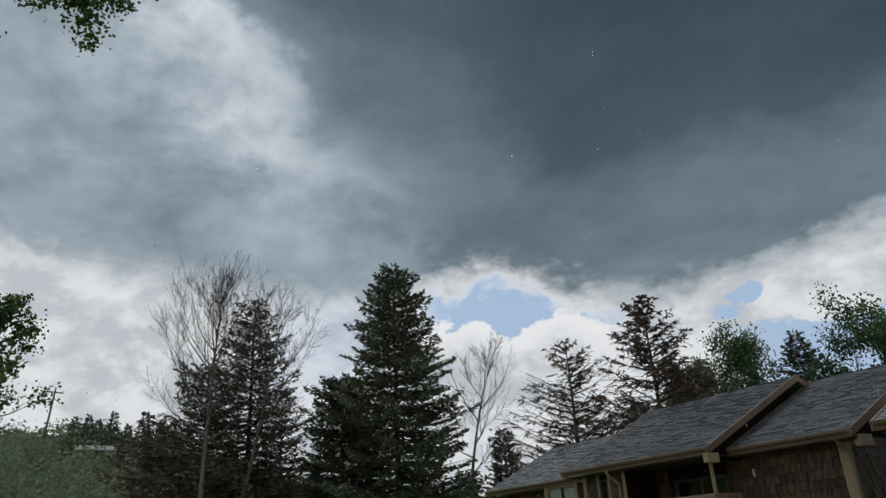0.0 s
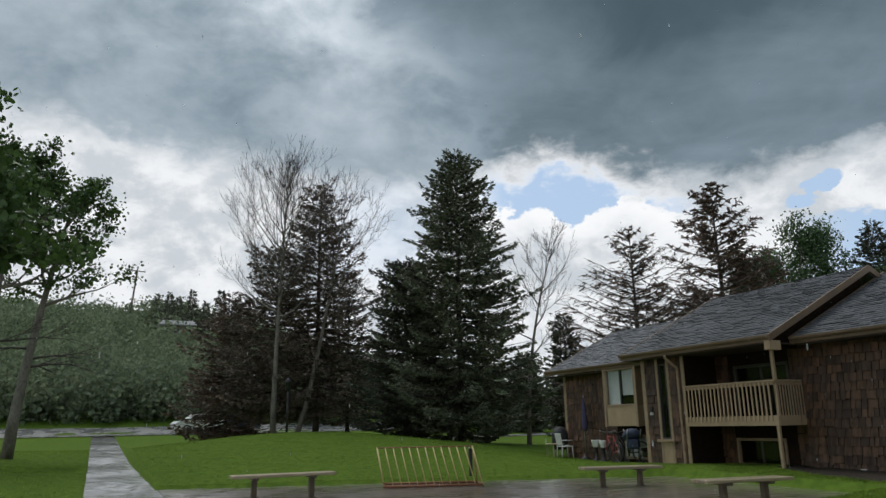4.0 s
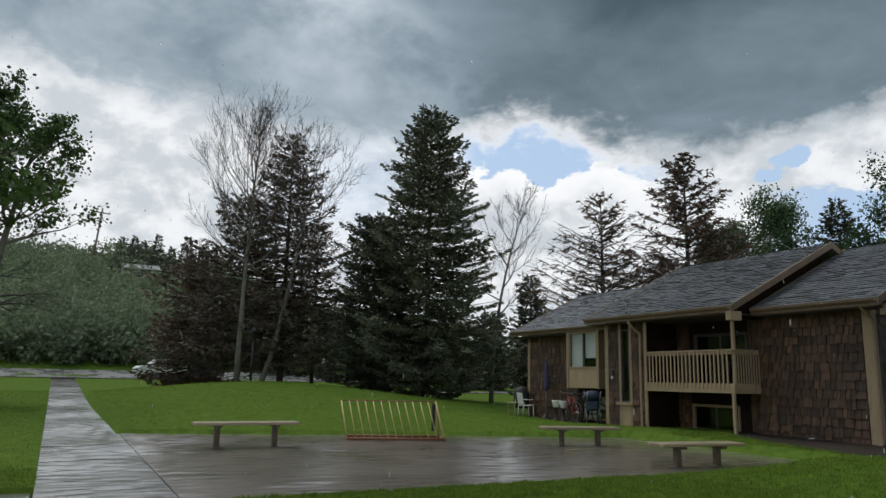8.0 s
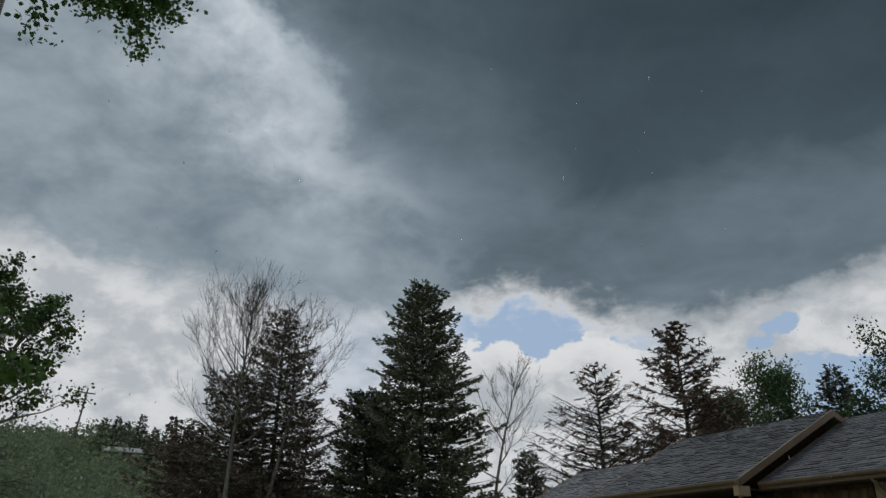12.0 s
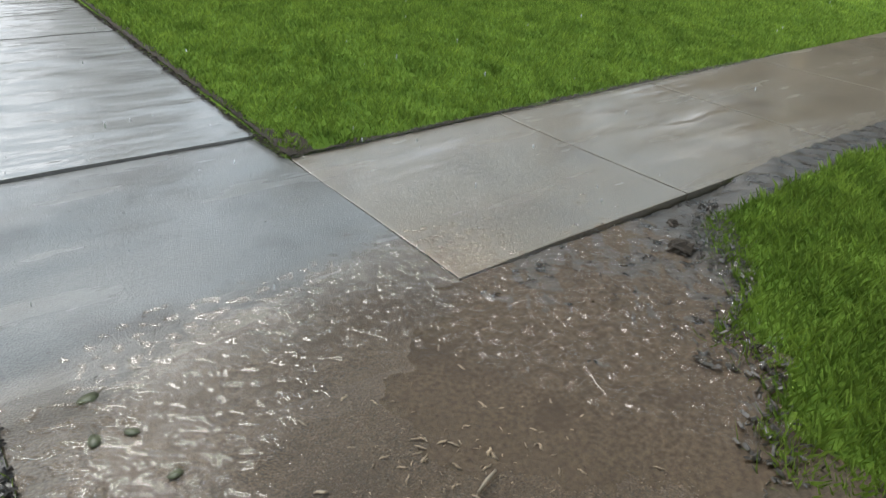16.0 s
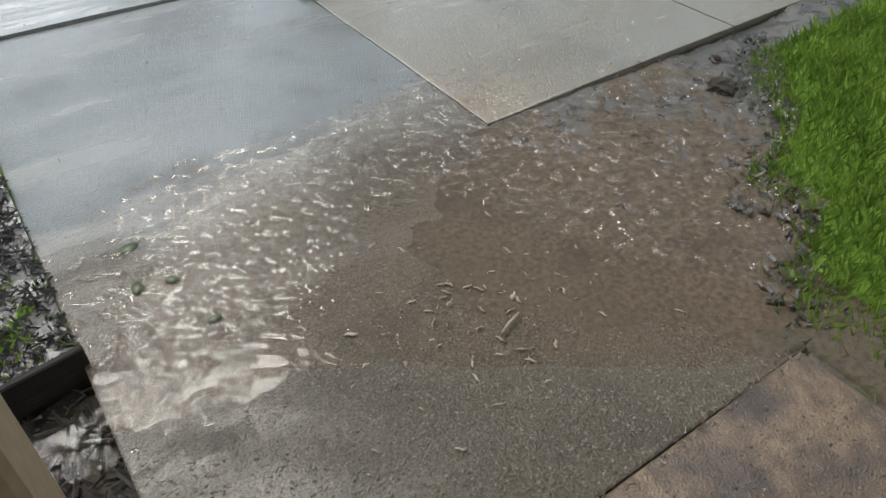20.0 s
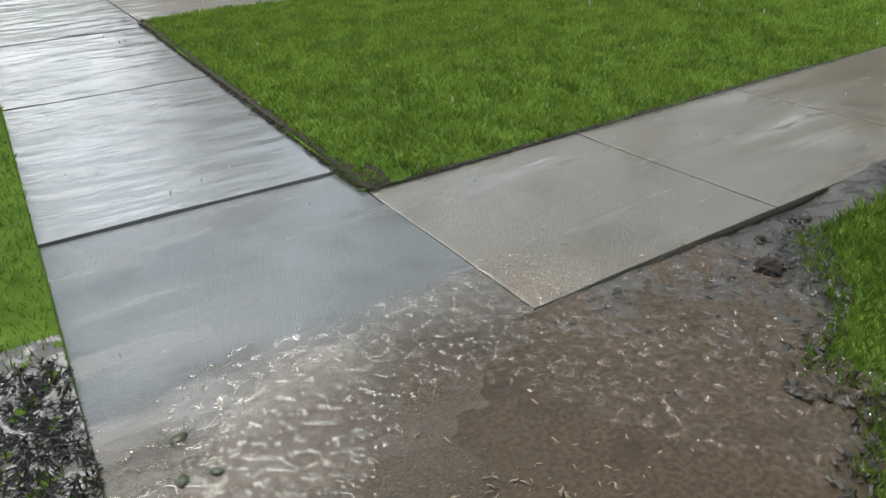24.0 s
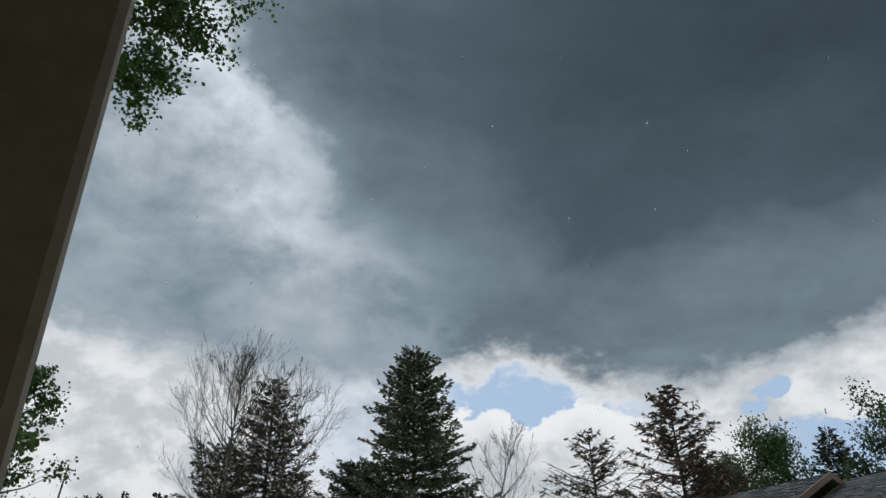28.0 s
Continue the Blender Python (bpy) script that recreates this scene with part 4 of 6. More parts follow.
# balcony
balcony = wbox("balcony_floor", (14.74, 12.44, 1.49), (15.99, 15.44, 1.60), tan_m, house, 0.01)
wbox("rim_board", (14.70, 12.40, 1.45), (14.735, 15.45, 1.69), tan_m, balcony)
wbox("rim_board", (14.735, 12.40, 1.45), (15.69, 12.455, 1.69), tan_m, balcony)
wbox("handrail", (14.68, 12.40, 2.49), (14.78, 15.45, 2.535), tan_m, balcony)
wbox("handrail", (14.78, 12.40, 2.49), (15.69, 12.52, 2.535), tan_m, balcony)
wbox("top_rail", (14.715, 12.45, 2.41), (14.745, 15.45, 2.485), tan_m, balcony)
wbox("top_rail", (14.75, 12.455, 2.41), (15.69, 12.485, 2.485), tan_m, balcony)
for i in range(22):
    y = 12.58 + i * (15.38 - 12.58) / 21
    wbox("baluster", (14.672, y - 0.022, 1.56), (14.70, y + 0.022, 2.485), tan_m, balcony)
for i in range(9):
    x = 14.86 + i * (15.62 - 14.86) / 8
    wbox("baluster", (x - 0.022, 12.392, 1.56), (x + 0.022, 12.40, 2.485), tan_m, balcony)
wbox("post", (14.71, 12.43, GZ), (14.78, 12.51, 1.45), tan_m, balcony)
wbox("post", (14.79, 12.44, 1.60), (14.86, 12.52, 3.37), tan_m, balcony)
# right unit
R_X = 15.70
wall_x(house, R_X, 9.56, 12.44, GZ - 0.15, 3.72)
wbox("plinth", (R_X - 0.03, 9.4, GZ - 0.3), (R_X + 0.1, 12.5, 0.36), soil, house)
wall_y(house, 9.56, R_X + 0.16, 21.5, GZ - 0.15, 3.6)
part("gable_wall", mesh("gable_wall", [(15.70, 9.56, 3.5), (21.5, 9.56, 3.5), (19.1, 9.56, 5.1), (15.70, 9.56, 3.62), (15.70, 9.72, 3.5), (21.5, 9.72, 3.5), (19.1, 9.72, 5.1), (15.70, 9.72, 3.62)],
                        [(0, 1, 2, 3), (7, 6, 5, 4), (0, 4, 5, 1), (1, 5, 6, 2), (2, 6, 7, 3), (3, 7, 4, 0)], siding_m), house, (-o.x, -o.y, -o.z))
wbox("corner_board", (R_X - 0.04, 9.48, 0.36), (R_X - 0.004, 9.70, 3.44), tan_m, house)
wbox("corner_board", (R_X - 0.004, 9.48, 0.36), (R_X + 0.14, 9.556, 3.44), tan_m, house)
gable(house, "roof", 9.05, 12.16, 15.2, 3.535, 19.2, 5.44, 23.2)
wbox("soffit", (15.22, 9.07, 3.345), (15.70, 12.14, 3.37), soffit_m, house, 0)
wbox("beam_end", (15.45, 9.00, 3.20), (15.9, 9.15, 3.44), tan_m, house)
downpipe(house, R_X - 0.02, 9.43, 3.44, 0.38)
vent = wbox("dryer_vent", (R_X - 0.12, 11.02, 0.36), (R_X - 0.01, 11.16, 0.48), white_m, house, 0.02)
# window bay in the gap between the units
wbox("bay_panel", (17.82, 9.36, 0.38), (19.1, 9.64, 4.55), fascia_m, house)
for za, zb in ((2.11, 3.34), (0.49, 1.18)):
    w = wbox("window", (17.92, 9.30, za), (18.86, 9.355, za + 0.06), fascia_m, house)
    wbox("head", (17.92, 9.30, zb - 0.06), (18.86, 9.355, zb), fascia_m, w)
    wbox("jamb", (17.92, 9.30, za + 0.06), (17.98, 9.355, zb - 0.06), fascia_m, w)
    wbox("jamb", (18.80, 9.30, za + 0.06), (18.86, 9.355, zb - 0.06), fascia_m, w)
    wbox("mullion", (18.37, 9.32, za + 0.06), (18.41, 9.35, zb - 0.06), dark_frame, w)
    wbox("pane", (17.98, 9.340, za + 0.06), (18.37, 9.348, zb - 0.06), dark_glass, w, 0)
    wbox("pane", (18.41, 9.340, za + 0.06), (18.80, 9.348, zb - 0.06), dark_glass, w, 0)
# far unit
L_X = 15.6
wall_x(house, L_X, 17.24, 22.42, GZ - 0.2, 3.6, holes=[(18.0, 19.2, 0.45, 1.2)])
wall_y(house, 22.26, L_X + 0.16, 23.0, GZ - 0.2, 3.6)
wbox("corner_board", (L_X - 0.035, 22.32, GZ), (L_X - 0.003, 22.46, 3.3), trim_m, house)
window_x(house, L_X + 0.02, 18.0, 19.2, 0.45, 1.2, trim_m, blind=True)
gable(house, "roof", 17.62, 22.85, 15.1, 3.45, 18.4, 5.06, 22.4)
wbox("soffit", (15.12, 17.64, 3.24), (15.6, 22.82, 3.265), soffit_m, house, 0)
# bay window
bay = wbox("bay", (15.12, 17.90, 1.47), (L_X, 19.50, 2.10), tan_m, house, 0.01, "tan painted bay panel")
wbox("bay_side", (15.12, 19.46, 2.10), (L_X, 19.50, 3.26), trim_m, bay)
wbox("bay_side", (15.12, 17.90, 2.10), (L_X, 17.94, 3.26), trim_m, bay)
wbox("bay_trim", (15.09, 19.42, 1.45), (15.118, 19.52, 3.3), trim_m, bay)
wbox("bay_trim", (15.09, 17.88, 1.45), (15.118, 17.98, 3.3), trim_m, bay)
window_x(house, 15.16, 17.98, 19.42, 2.10, 3.28, trim_m, blind=True, w=0.05)
# near unit at the edge of the view
near_house = thing("near_house", (13.5, 4.0, 0.35), "neighbouring shingled house unit with tan corner board", "house")
wall_x(near_house, 13.5, -3.5, 6.63, GZ - 0.2, 3.4)
wall_y(near_house, 6.47, 13.66, 18.0, GZ - 0.2, 3.4)
wbox("corner_board", (13.46, 6.44, 0.33), (13.496, 6.67, 3.2), tan_m, near_house)
wbox("corner_board", (13.46, 6.634, 0.33), (13.66, 6.67, 3.2), tan_m, near_house)
gable(near_house, "roof", -4.0, 7.3, 13.05, 3.32, 17.4, 5.38, 21.5)
wbox("soffit", (13.07, -3.9, 3.10), (13.5, 7.2, 3.125), soffit_m, near_house, 0)
downpipe(near_house, 13.45, 6.62, 3.20, 0.35, 0.4)
PIECES += [("wall", house, R_X, 9.71, 12.44, 0.36, 3.46, True), ("wall", house, B_X, 15.58, 16.04, 0.38, 3.4, False), ("wall", house, B_X, 16.61, 17.05, 0.38, 3.4, False),
           ("wall", house, L_X, 19.53, 22.31, 0.35, 3.3, False), ("wall", house, L_X, 17.26, 18.0, 0.35, 1.45, False), ("wall", house, 16.0, 12.44, 12.98, 0.38, 3.35, False), ("wall", house, 16.0, 14.98, 15.44, 0.38, 3.35, False),
           ("wall", near_house, 13.5, 4.0, 6.43, 0.32, 3.1, False), ("gable", house, 9.56, 15.86, 17.8, 0.36, 3.45, False)]
# rooms behind the glass: boxes whose darkness is painted in with the near-black backing
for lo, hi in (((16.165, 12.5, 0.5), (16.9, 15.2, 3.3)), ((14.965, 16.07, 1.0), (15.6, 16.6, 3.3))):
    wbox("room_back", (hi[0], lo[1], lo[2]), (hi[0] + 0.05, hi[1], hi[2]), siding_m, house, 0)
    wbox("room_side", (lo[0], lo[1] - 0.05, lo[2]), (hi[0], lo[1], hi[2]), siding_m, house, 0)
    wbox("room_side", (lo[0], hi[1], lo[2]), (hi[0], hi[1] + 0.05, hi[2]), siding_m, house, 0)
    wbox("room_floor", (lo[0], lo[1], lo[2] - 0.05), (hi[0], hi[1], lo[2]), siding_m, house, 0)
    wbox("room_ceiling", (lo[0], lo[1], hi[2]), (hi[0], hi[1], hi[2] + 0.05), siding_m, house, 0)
# ---- trees ----
def spruce(x, y, H, R, seed, mat, label, gaps=0.0, lean=(0, 0), power=0.5, base=0.04, tufts=26, droop=0.30, whorl=0.30, z0=None, tuft=0.24, ragged=0.18):
    """Whorls of boughs, each a flat fan of short needle tufts that sags and turns up at its tip"""
    g = np.random.default_rng(seed)
    z = float(land(x, y)) - 0.1 if z0 is None else z0
    tree = thing("spruce_tree", (x, y, z), label, "tree", kind="")
    part("trunk", tube("trunk", [(0, 0, 0), (lean[0] * 0.4, lean[1] * 0.4, H * 0.45), (lean[0], lean[1], H * 0.985)], [0.013 * H, 0.008 * H, 0.012], bark_spruce, 10), tree)
    quads, sticks = [], []
    h = H * base
    turn = g.uniform(0, 6.28)
    while h < H * 0.992:
        f = (h - H * base) / (H * (1 - base))
        reach = min(R, 1.14 * R * (1 - f) ** power) * (0.62 + 0.38 * min(1, f / 0.06)) * min(1, ((1 - f) / 0.07) ** 0.5) + 0.05
        n = max(4, int(5 + 6 * (1 - f) ** 0.6))
        turn += 1.1
        for k in range(n):
            if g.random() < gaps:
                continue
            a = turn + k * 6.283 / n + g.uniform(-0.3, 0.3)
            side_swing = 1 + ragged * math.sin(3 * a + h * 1.7 + seed) + 0.5 * ragged * math.sin(5 * a - h * 3.1)
            r = reach * g.uniform(0.72, 1.10) * side_swing
            hb = h + g.uniform(-0.5, 0.5) * whorl
            rise = -droop * (1 - f) + 0.75 * f * f + g.normal(0, 0.06)
            curl = 0.30 * (1 - f)
            root = np.array([lean[0] * hb / H, lean[1] * hb / H, hb])
            d = np.array([math.cos(a), math.sin(a), 0.0])
            side = np.array([-d[1], d[0], 0.0])
            up = np.array([0, 0, 1.0])
            m = max(8, int(tufts * r))
            s = g.uniform(0.10, 1.0, m) ** 0.75
            t = g.uniform(-1, 1, m)
            wide = (0.34 * r * (1.05 - s) * np.minimum(1, s * 3) + 0.07)
            zs = r * (rise * s + curl * s ** 3)
            c = root + d * (s * r)[:, None] + side * (t * wide)[:, None] + up * (zs - 0.16 * np.abs(t) * wide - g.uniform(0, 0.10, m))[:, None]
            fan = d * g.uniform(0.5, 1.0, (m, 1)) + side * (np.sign(t) * g.uniform(0.1, 0.9, m))[:, None] + up * g.uniform(-0.45, 0.30 + 0.3 * f, (m, 1))
            fan /= np.linalg.norm(fan, axis=1)[:, None]
            L = tuft * g.uniform(0.6, 1.35, (m, 1))
            wd = np.cross(fan, g.normal(0, 1, (m, 3)))
            wd /= np.linalg.norm(wd, axis=1)[:, None] + 1e-6
            w = L * g.uniform(0.14, 0.24, (m, 1))
            quads.append(np.stack([c, c + fan * L * 0.5 + wd * w, c + fan * L, c + fan * L * 0.5 - wd * w], 1))
            if r > 0.6:
                sticks.append(([tuple(root), tuple(root + d * r * 0.5 + up * r * (rise * 0.5 + curl * 0.125)), tuple(root + d * r * 0.97 + up * r * (rise + curl))], [0.028 * r ** 0.5, 0.016 * r ** 0.5, 0.005]))
        h += whorl * (H / 14) ** 0.5 * (1.0 - 0.35 * f)
    part("crown", tris("crown", np.concatenate(quads), mat), tree)
    if sticks:
        part("branch", tubes("branch", sticks, bark_spruce, 3), tree)
    return tree


def grow(g, base, d, length, radius, depth, out, spread=0.55, up=0.12, tips=None, kids=(2, 4), shrink=0.66):
    """A limb that wanders, tapers and forks"""
    pts, rad = [Vector(base)], [radius]
    d = Vector(d).normalized()
    n = 4 if depth > 1 else 3
    for i in range(n):
        d = (d + Vector((g.gauss(0, 0.11), g.gauss(0, 0.11), g.gauss(0, 0.08) + up * 0.5))).normalized()
        pts.append(pts[-1] + d * (length / n))
        rad.append(radius * (1 - 0.55 * (i + 1) / n) if depth else radius * (1 - 0.85 * (i + 1) / n))
    out.append(([tuple(p) for p in pts], rad))
    if depth == 0:
        if tips is not None:
            tips += [tuple(p) for p in pts[1:]]
        return
    for k in range(g.randint(*kids)):
        i = g.randint(max(1, n - 3), n)
        axis = Vector((g.gauss(0, 1), g.gauss(0, 1), g.gauss(0, 0.6)))
        nd = (d + axis.normalized() * spread * g.uniform(0.7, 1.5)).normalized()
        grow(g, pts[i], nd, length * shrink * g.uniform(0.75, 1.2), rad[i] * 0.62, depth - 1, out, spread, up, tips, kids, shrink)
    grow(g, pts[-1], d, length * shrink, rad[-1] * 0.9, depth - 1, out, spread, up, tips, kids, shrink)


def leaf_quads(g, centres, per, radius, size, flat=0.5):
    n = len(centres) * per
    c = np.repeat(np.asarray(centres), per, 0) + g.normal(0, radius, (n, 3)) * [1, 1, 0.8]
    u = g.normal(0, 1, (n, 3))
    u /= np.linalg.norm(u, axis=1)[:, None]
    v = np.cross(u, g.normal(0, 1, (n, 3)))
    v /= np.linalg.norm(v, axis=1)[:, None] + 1e-6
    s = size * g.uniform(0.65, 1.25, (n, 1))
    # each leaf: a broad, pointed blade of six corners
    return np.stack([c - u * s, c - u * s * 0.35 + v * s * 0.75, c + u * s * 0.35 + v * s * 0.7, c + u * s * 1.1, c + u * s * 0.35 - v * s * 0.7, c - u * s * 0.35 - v * s * 0.75], 1)


def leafless(x, y, H, seed, label, lean=(0, 0), fork=0.42, spread=0.55, depth=5, trunk_r=None, name="bare_tree", bark=None, up=0.25, limbs=24, wide=0.20, bow=2.0):
    g = random.Random(seed)
    z = float(land(x, y)) - 0.1
    tree = thing(name, (x, y, z), label, "tree")
    r = trunk_r or H * 0.0105
    axis = lambda f: Vector((lean[0] * f ** bow, lean[1] * f ** bow, H * 0.93 * f))
    part("trunk", tube("trunk", [tuple(axis(f)) for f in np.linspace(0, 1, 9)], [r * (1 - 0.93 * f) for f in np.linspace(0, 1, 9)], bark or bark_pale, 10), tree)
    out = []
    for k in range(limbs):
        f = fork + (0.97 - fork) * (k / (limbs - 1)) ** 0.9
        a = k * 2.4 + g.uniform(-0.4, 0.4)
        rel = (f - fork) / (1 - fork)
        ln = H * wide * (0.35 + 0.75 * math.sin(math.pi * min(1, rel * 0.85 + 0.18))) * g.uniform(0.8, 1.15)
        rise = 0.45 + 0.95 * rel
        grow(g, axis(f), (math.cos(a), math.sin(a), rise), ln * 0.5, r * 0.34 * (1.1 - rel * 0.7), depth - 2, out, spread, up)
    thick = [o for o in out if o[1][0] > 0.03]
    thin = [o for o in out if o[1][0] <= 0.03]
    if thick:
        part("limb", tubes("limb", thick, bark or bark_pale, 6), tree)
    part("twig", tubes("twig", [(p, [max(q, 0.006) for q in w]) for p, w in thin], twig_m, 3), tree)
    return tree


def sparse_conifer(x, y, H, R, seed, label, mat, needles=0.3, base=0.12, whorls=26):
    """A half-bare conifer: upswept limbs with hanging twigs and thin needles"""
    g = random.Random(seed)
    gn = np.random.default_rng(seed)
    z = float(land(x, y)) - 0.1
    tree = thing("thin_conifer", (x, y, z), label, "tree")
    part("trunk", tube("trunk", [(0, 0, 0), (0.05, 0, H * 0.5), (0, 0.05, H)], [H * 0.014, H * 0.009, 0.015], bark_spruce, 9), tree)
    sticks, spots = [], []
    for w in range(whorls):
        f = w / (whorls - 1)
        h = H * (base + (0.99 - base) * f)
        reach = R * (1 - f) ** 0.75 + 0.25
        for k in range(g.randint(4, 6)):
            a = g.uniform(0, 6.283)
            r = reach * g.uniform(0.6, 1.1)
            d = Vector((math.cos(a), math.sin(a), 0))
            p0 = Vector((0, 0, h))
            p1 = p0 + d * r * 0.5 + Vector((0, 0, r * (0.05 + 0.2 * f)))
            p2 = p0 + d * r + Vector((0, 0, r * (0.20 + 0.42 * f)))
            sticks.append(([tuple(p0), tuple(p1), tuple(p2)], [0.026 * r ** 0.5 + 0.006, 0.015 * r ** 0.5 + 0.006, 0.008]))
            for j in range(int(4 + r * 9)):
                t = g.uniform(0.2, 1.0)
                q = p0.lerp(p1, t * 2) if t < 0.5 else p1.lerp(p2, t * 2 - 1)
                side = Vector((-d.y, d.x, 0)) * g.choice((-1, 1))
                e = q + (side * g.uniform(0.5, 1) + d * g.uniform(0.2, 0.9) + Vector((0, 0, g.uniform(-0.5, 0.4)))) * r * 0.24 * g.uniform(0.5, 1.2)
                sticks.append(([tuple(q), tuple(q.lerp(e, 0.5) + Vector((0, 0, 0.03))), tuple(e)], [0.013, 0.010, 0.006]))
                if g.random() < needles:
                    spots.append((*q.lerp(e, 0.55), *((e - q) * 0.5)))
    part("branch", tubes("branch", sticks, bark_spruce, 3), tree)
    if spots:
        n = len(spots)
        c = np.repeat(np.array(spots), 5, 0)
        u = c[:, 3:] / (np.linalg.norm(c[:, 3:], axis=1)[:, None] + 1e-6) + gn.normal(0, 0.35, (n * 5, 3))
        c = c[:, :3] + c[:, 3:] * gn.uniform(-1, 1, (n * 5, 1)) + gn.normal(0, 0.025, (n * 5, 3))
        u /= np.linalg.norm(u, axis=1)[:, None]
        v = np.cross(u, gn.normal(0, 1, (n * 5, 3)))
        v /= np.linalg.norm(v, axis=1)[:, None]
        L = gn.uniform(0.08, 0.22, (n * 5, 1))
        part("crown", tris("crown", np.stack([c - u * L, c + v * L * 0.25, c + u * L, c - v * L * 0.25], 1), mat), tree)
    return tree


def leafy(x, y, H, seed, label, mat, fork=0.3, spread=0.6, depth=4, per=14, radius=0.32, size=0.075, name="leafy_tree", trunk_r=None, bark=None, lean=(0, 0), kids=(2, 3), z0=None):
    g = random.Random(seed)
    gn = np.random.default_rng(seed)
    z = float(land(x, y)) - 0.1 if z0 is None else z0
    tree = thing(name, (x, y, z), label, "tree")
    r = trunk_r or H * 0.012
    top = (lean[0], lean[1], H * fork)
    part("trunk", tube("trunk", [(0, 0, 0), (lean[0] * 0.5, lean[1] * 0.5, H * fork * 0.5), top], [r, r * 0.88, r * 0.75], bark or bark_pale, 10), tree)
    out, tips = [], []
    grow(g, top, (lean[0] * 0.1, lean[1] * 0.1, 1), H * (1 - fork) * 0.42, r * 0.75, depth, out, spread, 0.12, tips, kids)
    for k in range(4):
        a = g.uniform(0, 6.28)
        p = (lean[0] * (0.6 + 0.1 * k), lean[1] * (0.6 + 0.1 * k), H * fork * (0.62 + 0.1 * k))
        grow(g, p, (math.cos(a), math.sin(a), 0.7), H * (1 - fork) * 0.3, r * 0.35, depth - 1, out, spread, 0.1, tips, kids)
    part("limb", tubes("limb", out, bark or bark_pale, 5), tree)
    part("crown", tris("crown", leaf_quads(gn, tips, per, radius, size), mat), tree)
    return tree


def at(az, d):
    return d * math.sin(radians(az)), d * math.cos(radians(az))


def top_of(el, d, x, y):
    """Height of a tree at distance d whose top stands el degrees over eye level"""
    return 1.57 + d * math.tan(radians(el)) - float(land(x, y))


x, y = at(26.75, 36)
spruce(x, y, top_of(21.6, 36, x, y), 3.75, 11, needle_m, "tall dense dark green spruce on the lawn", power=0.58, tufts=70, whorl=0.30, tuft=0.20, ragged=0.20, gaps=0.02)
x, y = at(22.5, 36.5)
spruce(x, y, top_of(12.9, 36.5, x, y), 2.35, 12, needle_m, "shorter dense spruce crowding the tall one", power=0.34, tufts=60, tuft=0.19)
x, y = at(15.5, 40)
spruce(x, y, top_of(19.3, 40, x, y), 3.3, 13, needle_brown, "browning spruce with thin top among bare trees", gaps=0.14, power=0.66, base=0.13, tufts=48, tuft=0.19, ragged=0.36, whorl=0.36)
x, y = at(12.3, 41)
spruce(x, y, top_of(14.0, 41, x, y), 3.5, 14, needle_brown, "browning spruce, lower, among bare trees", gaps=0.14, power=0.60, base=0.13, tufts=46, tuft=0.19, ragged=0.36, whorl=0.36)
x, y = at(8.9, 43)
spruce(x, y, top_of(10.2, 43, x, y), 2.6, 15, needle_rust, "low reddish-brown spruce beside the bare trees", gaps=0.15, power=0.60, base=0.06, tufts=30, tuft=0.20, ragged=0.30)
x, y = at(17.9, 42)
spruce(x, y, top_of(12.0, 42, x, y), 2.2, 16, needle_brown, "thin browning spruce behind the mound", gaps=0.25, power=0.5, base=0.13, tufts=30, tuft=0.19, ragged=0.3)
x, y = at(12.3, 37)
leafless(x, y, top_of(20.6, 37, x, y), 21, "tall bare tree with pale trunk and fine twigs", lean=(0.4, 0), fork=0.44, spread=0.66, depth=5, limbs=30, wide=0.31, up=0.30)
x, y = at(14.0, 38)
leafless(x, y, top_of(19.0, 38, x, y), 27, "bare leaning tree with pale trunk beside the spruces", lean=(2.5, 0), fork=0.5, spread=0.75, depth=5, limbs=19, wide=0.34, up=0.16, bow=0.8)
x, y = at(31.9, 37)
leafless(x, y, top_of(16.0, 37, x, y), 25, "slender bare tree behind the big spruce", lean=(2.2, 0), fork=0.42, spread=0.62, depth=5, trunk_r=0.13, limbs=11, wide=0.24)
x, y = at(40.6, 40)
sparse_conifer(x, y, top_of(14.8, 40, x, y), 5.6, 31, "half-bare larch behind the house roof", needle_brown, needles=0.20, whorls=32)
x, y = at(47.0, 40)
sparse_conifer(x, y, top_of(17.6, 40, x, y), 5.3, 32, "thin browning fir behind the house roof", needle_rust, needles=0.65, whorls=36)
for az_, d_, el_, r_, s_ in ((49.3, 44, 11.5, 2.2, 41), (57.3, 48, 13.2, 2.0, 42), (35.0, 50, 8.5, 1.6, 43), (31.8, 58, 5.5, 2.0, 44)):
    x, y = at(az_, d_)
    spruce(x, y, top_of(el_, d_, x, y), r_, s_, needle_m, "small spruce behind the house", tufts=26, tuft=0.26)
for az_, d_, el_, s_ in ((51.6, 48, 14.3, 51), (54.2, 50, 13.0, 52), (60.6, 46, 14.6, 53), (64.0, 44, 13.5, 54), (49.5, 55, 11.0, 55)):
    x, y = at(az_, d_)
    leafy(x, y, top_of(el_, d_, x, y), s_, "green poplar behind the house", leaf_pop, per=16, radius=0.34, size=0.075, depth=4, spread=0.55)


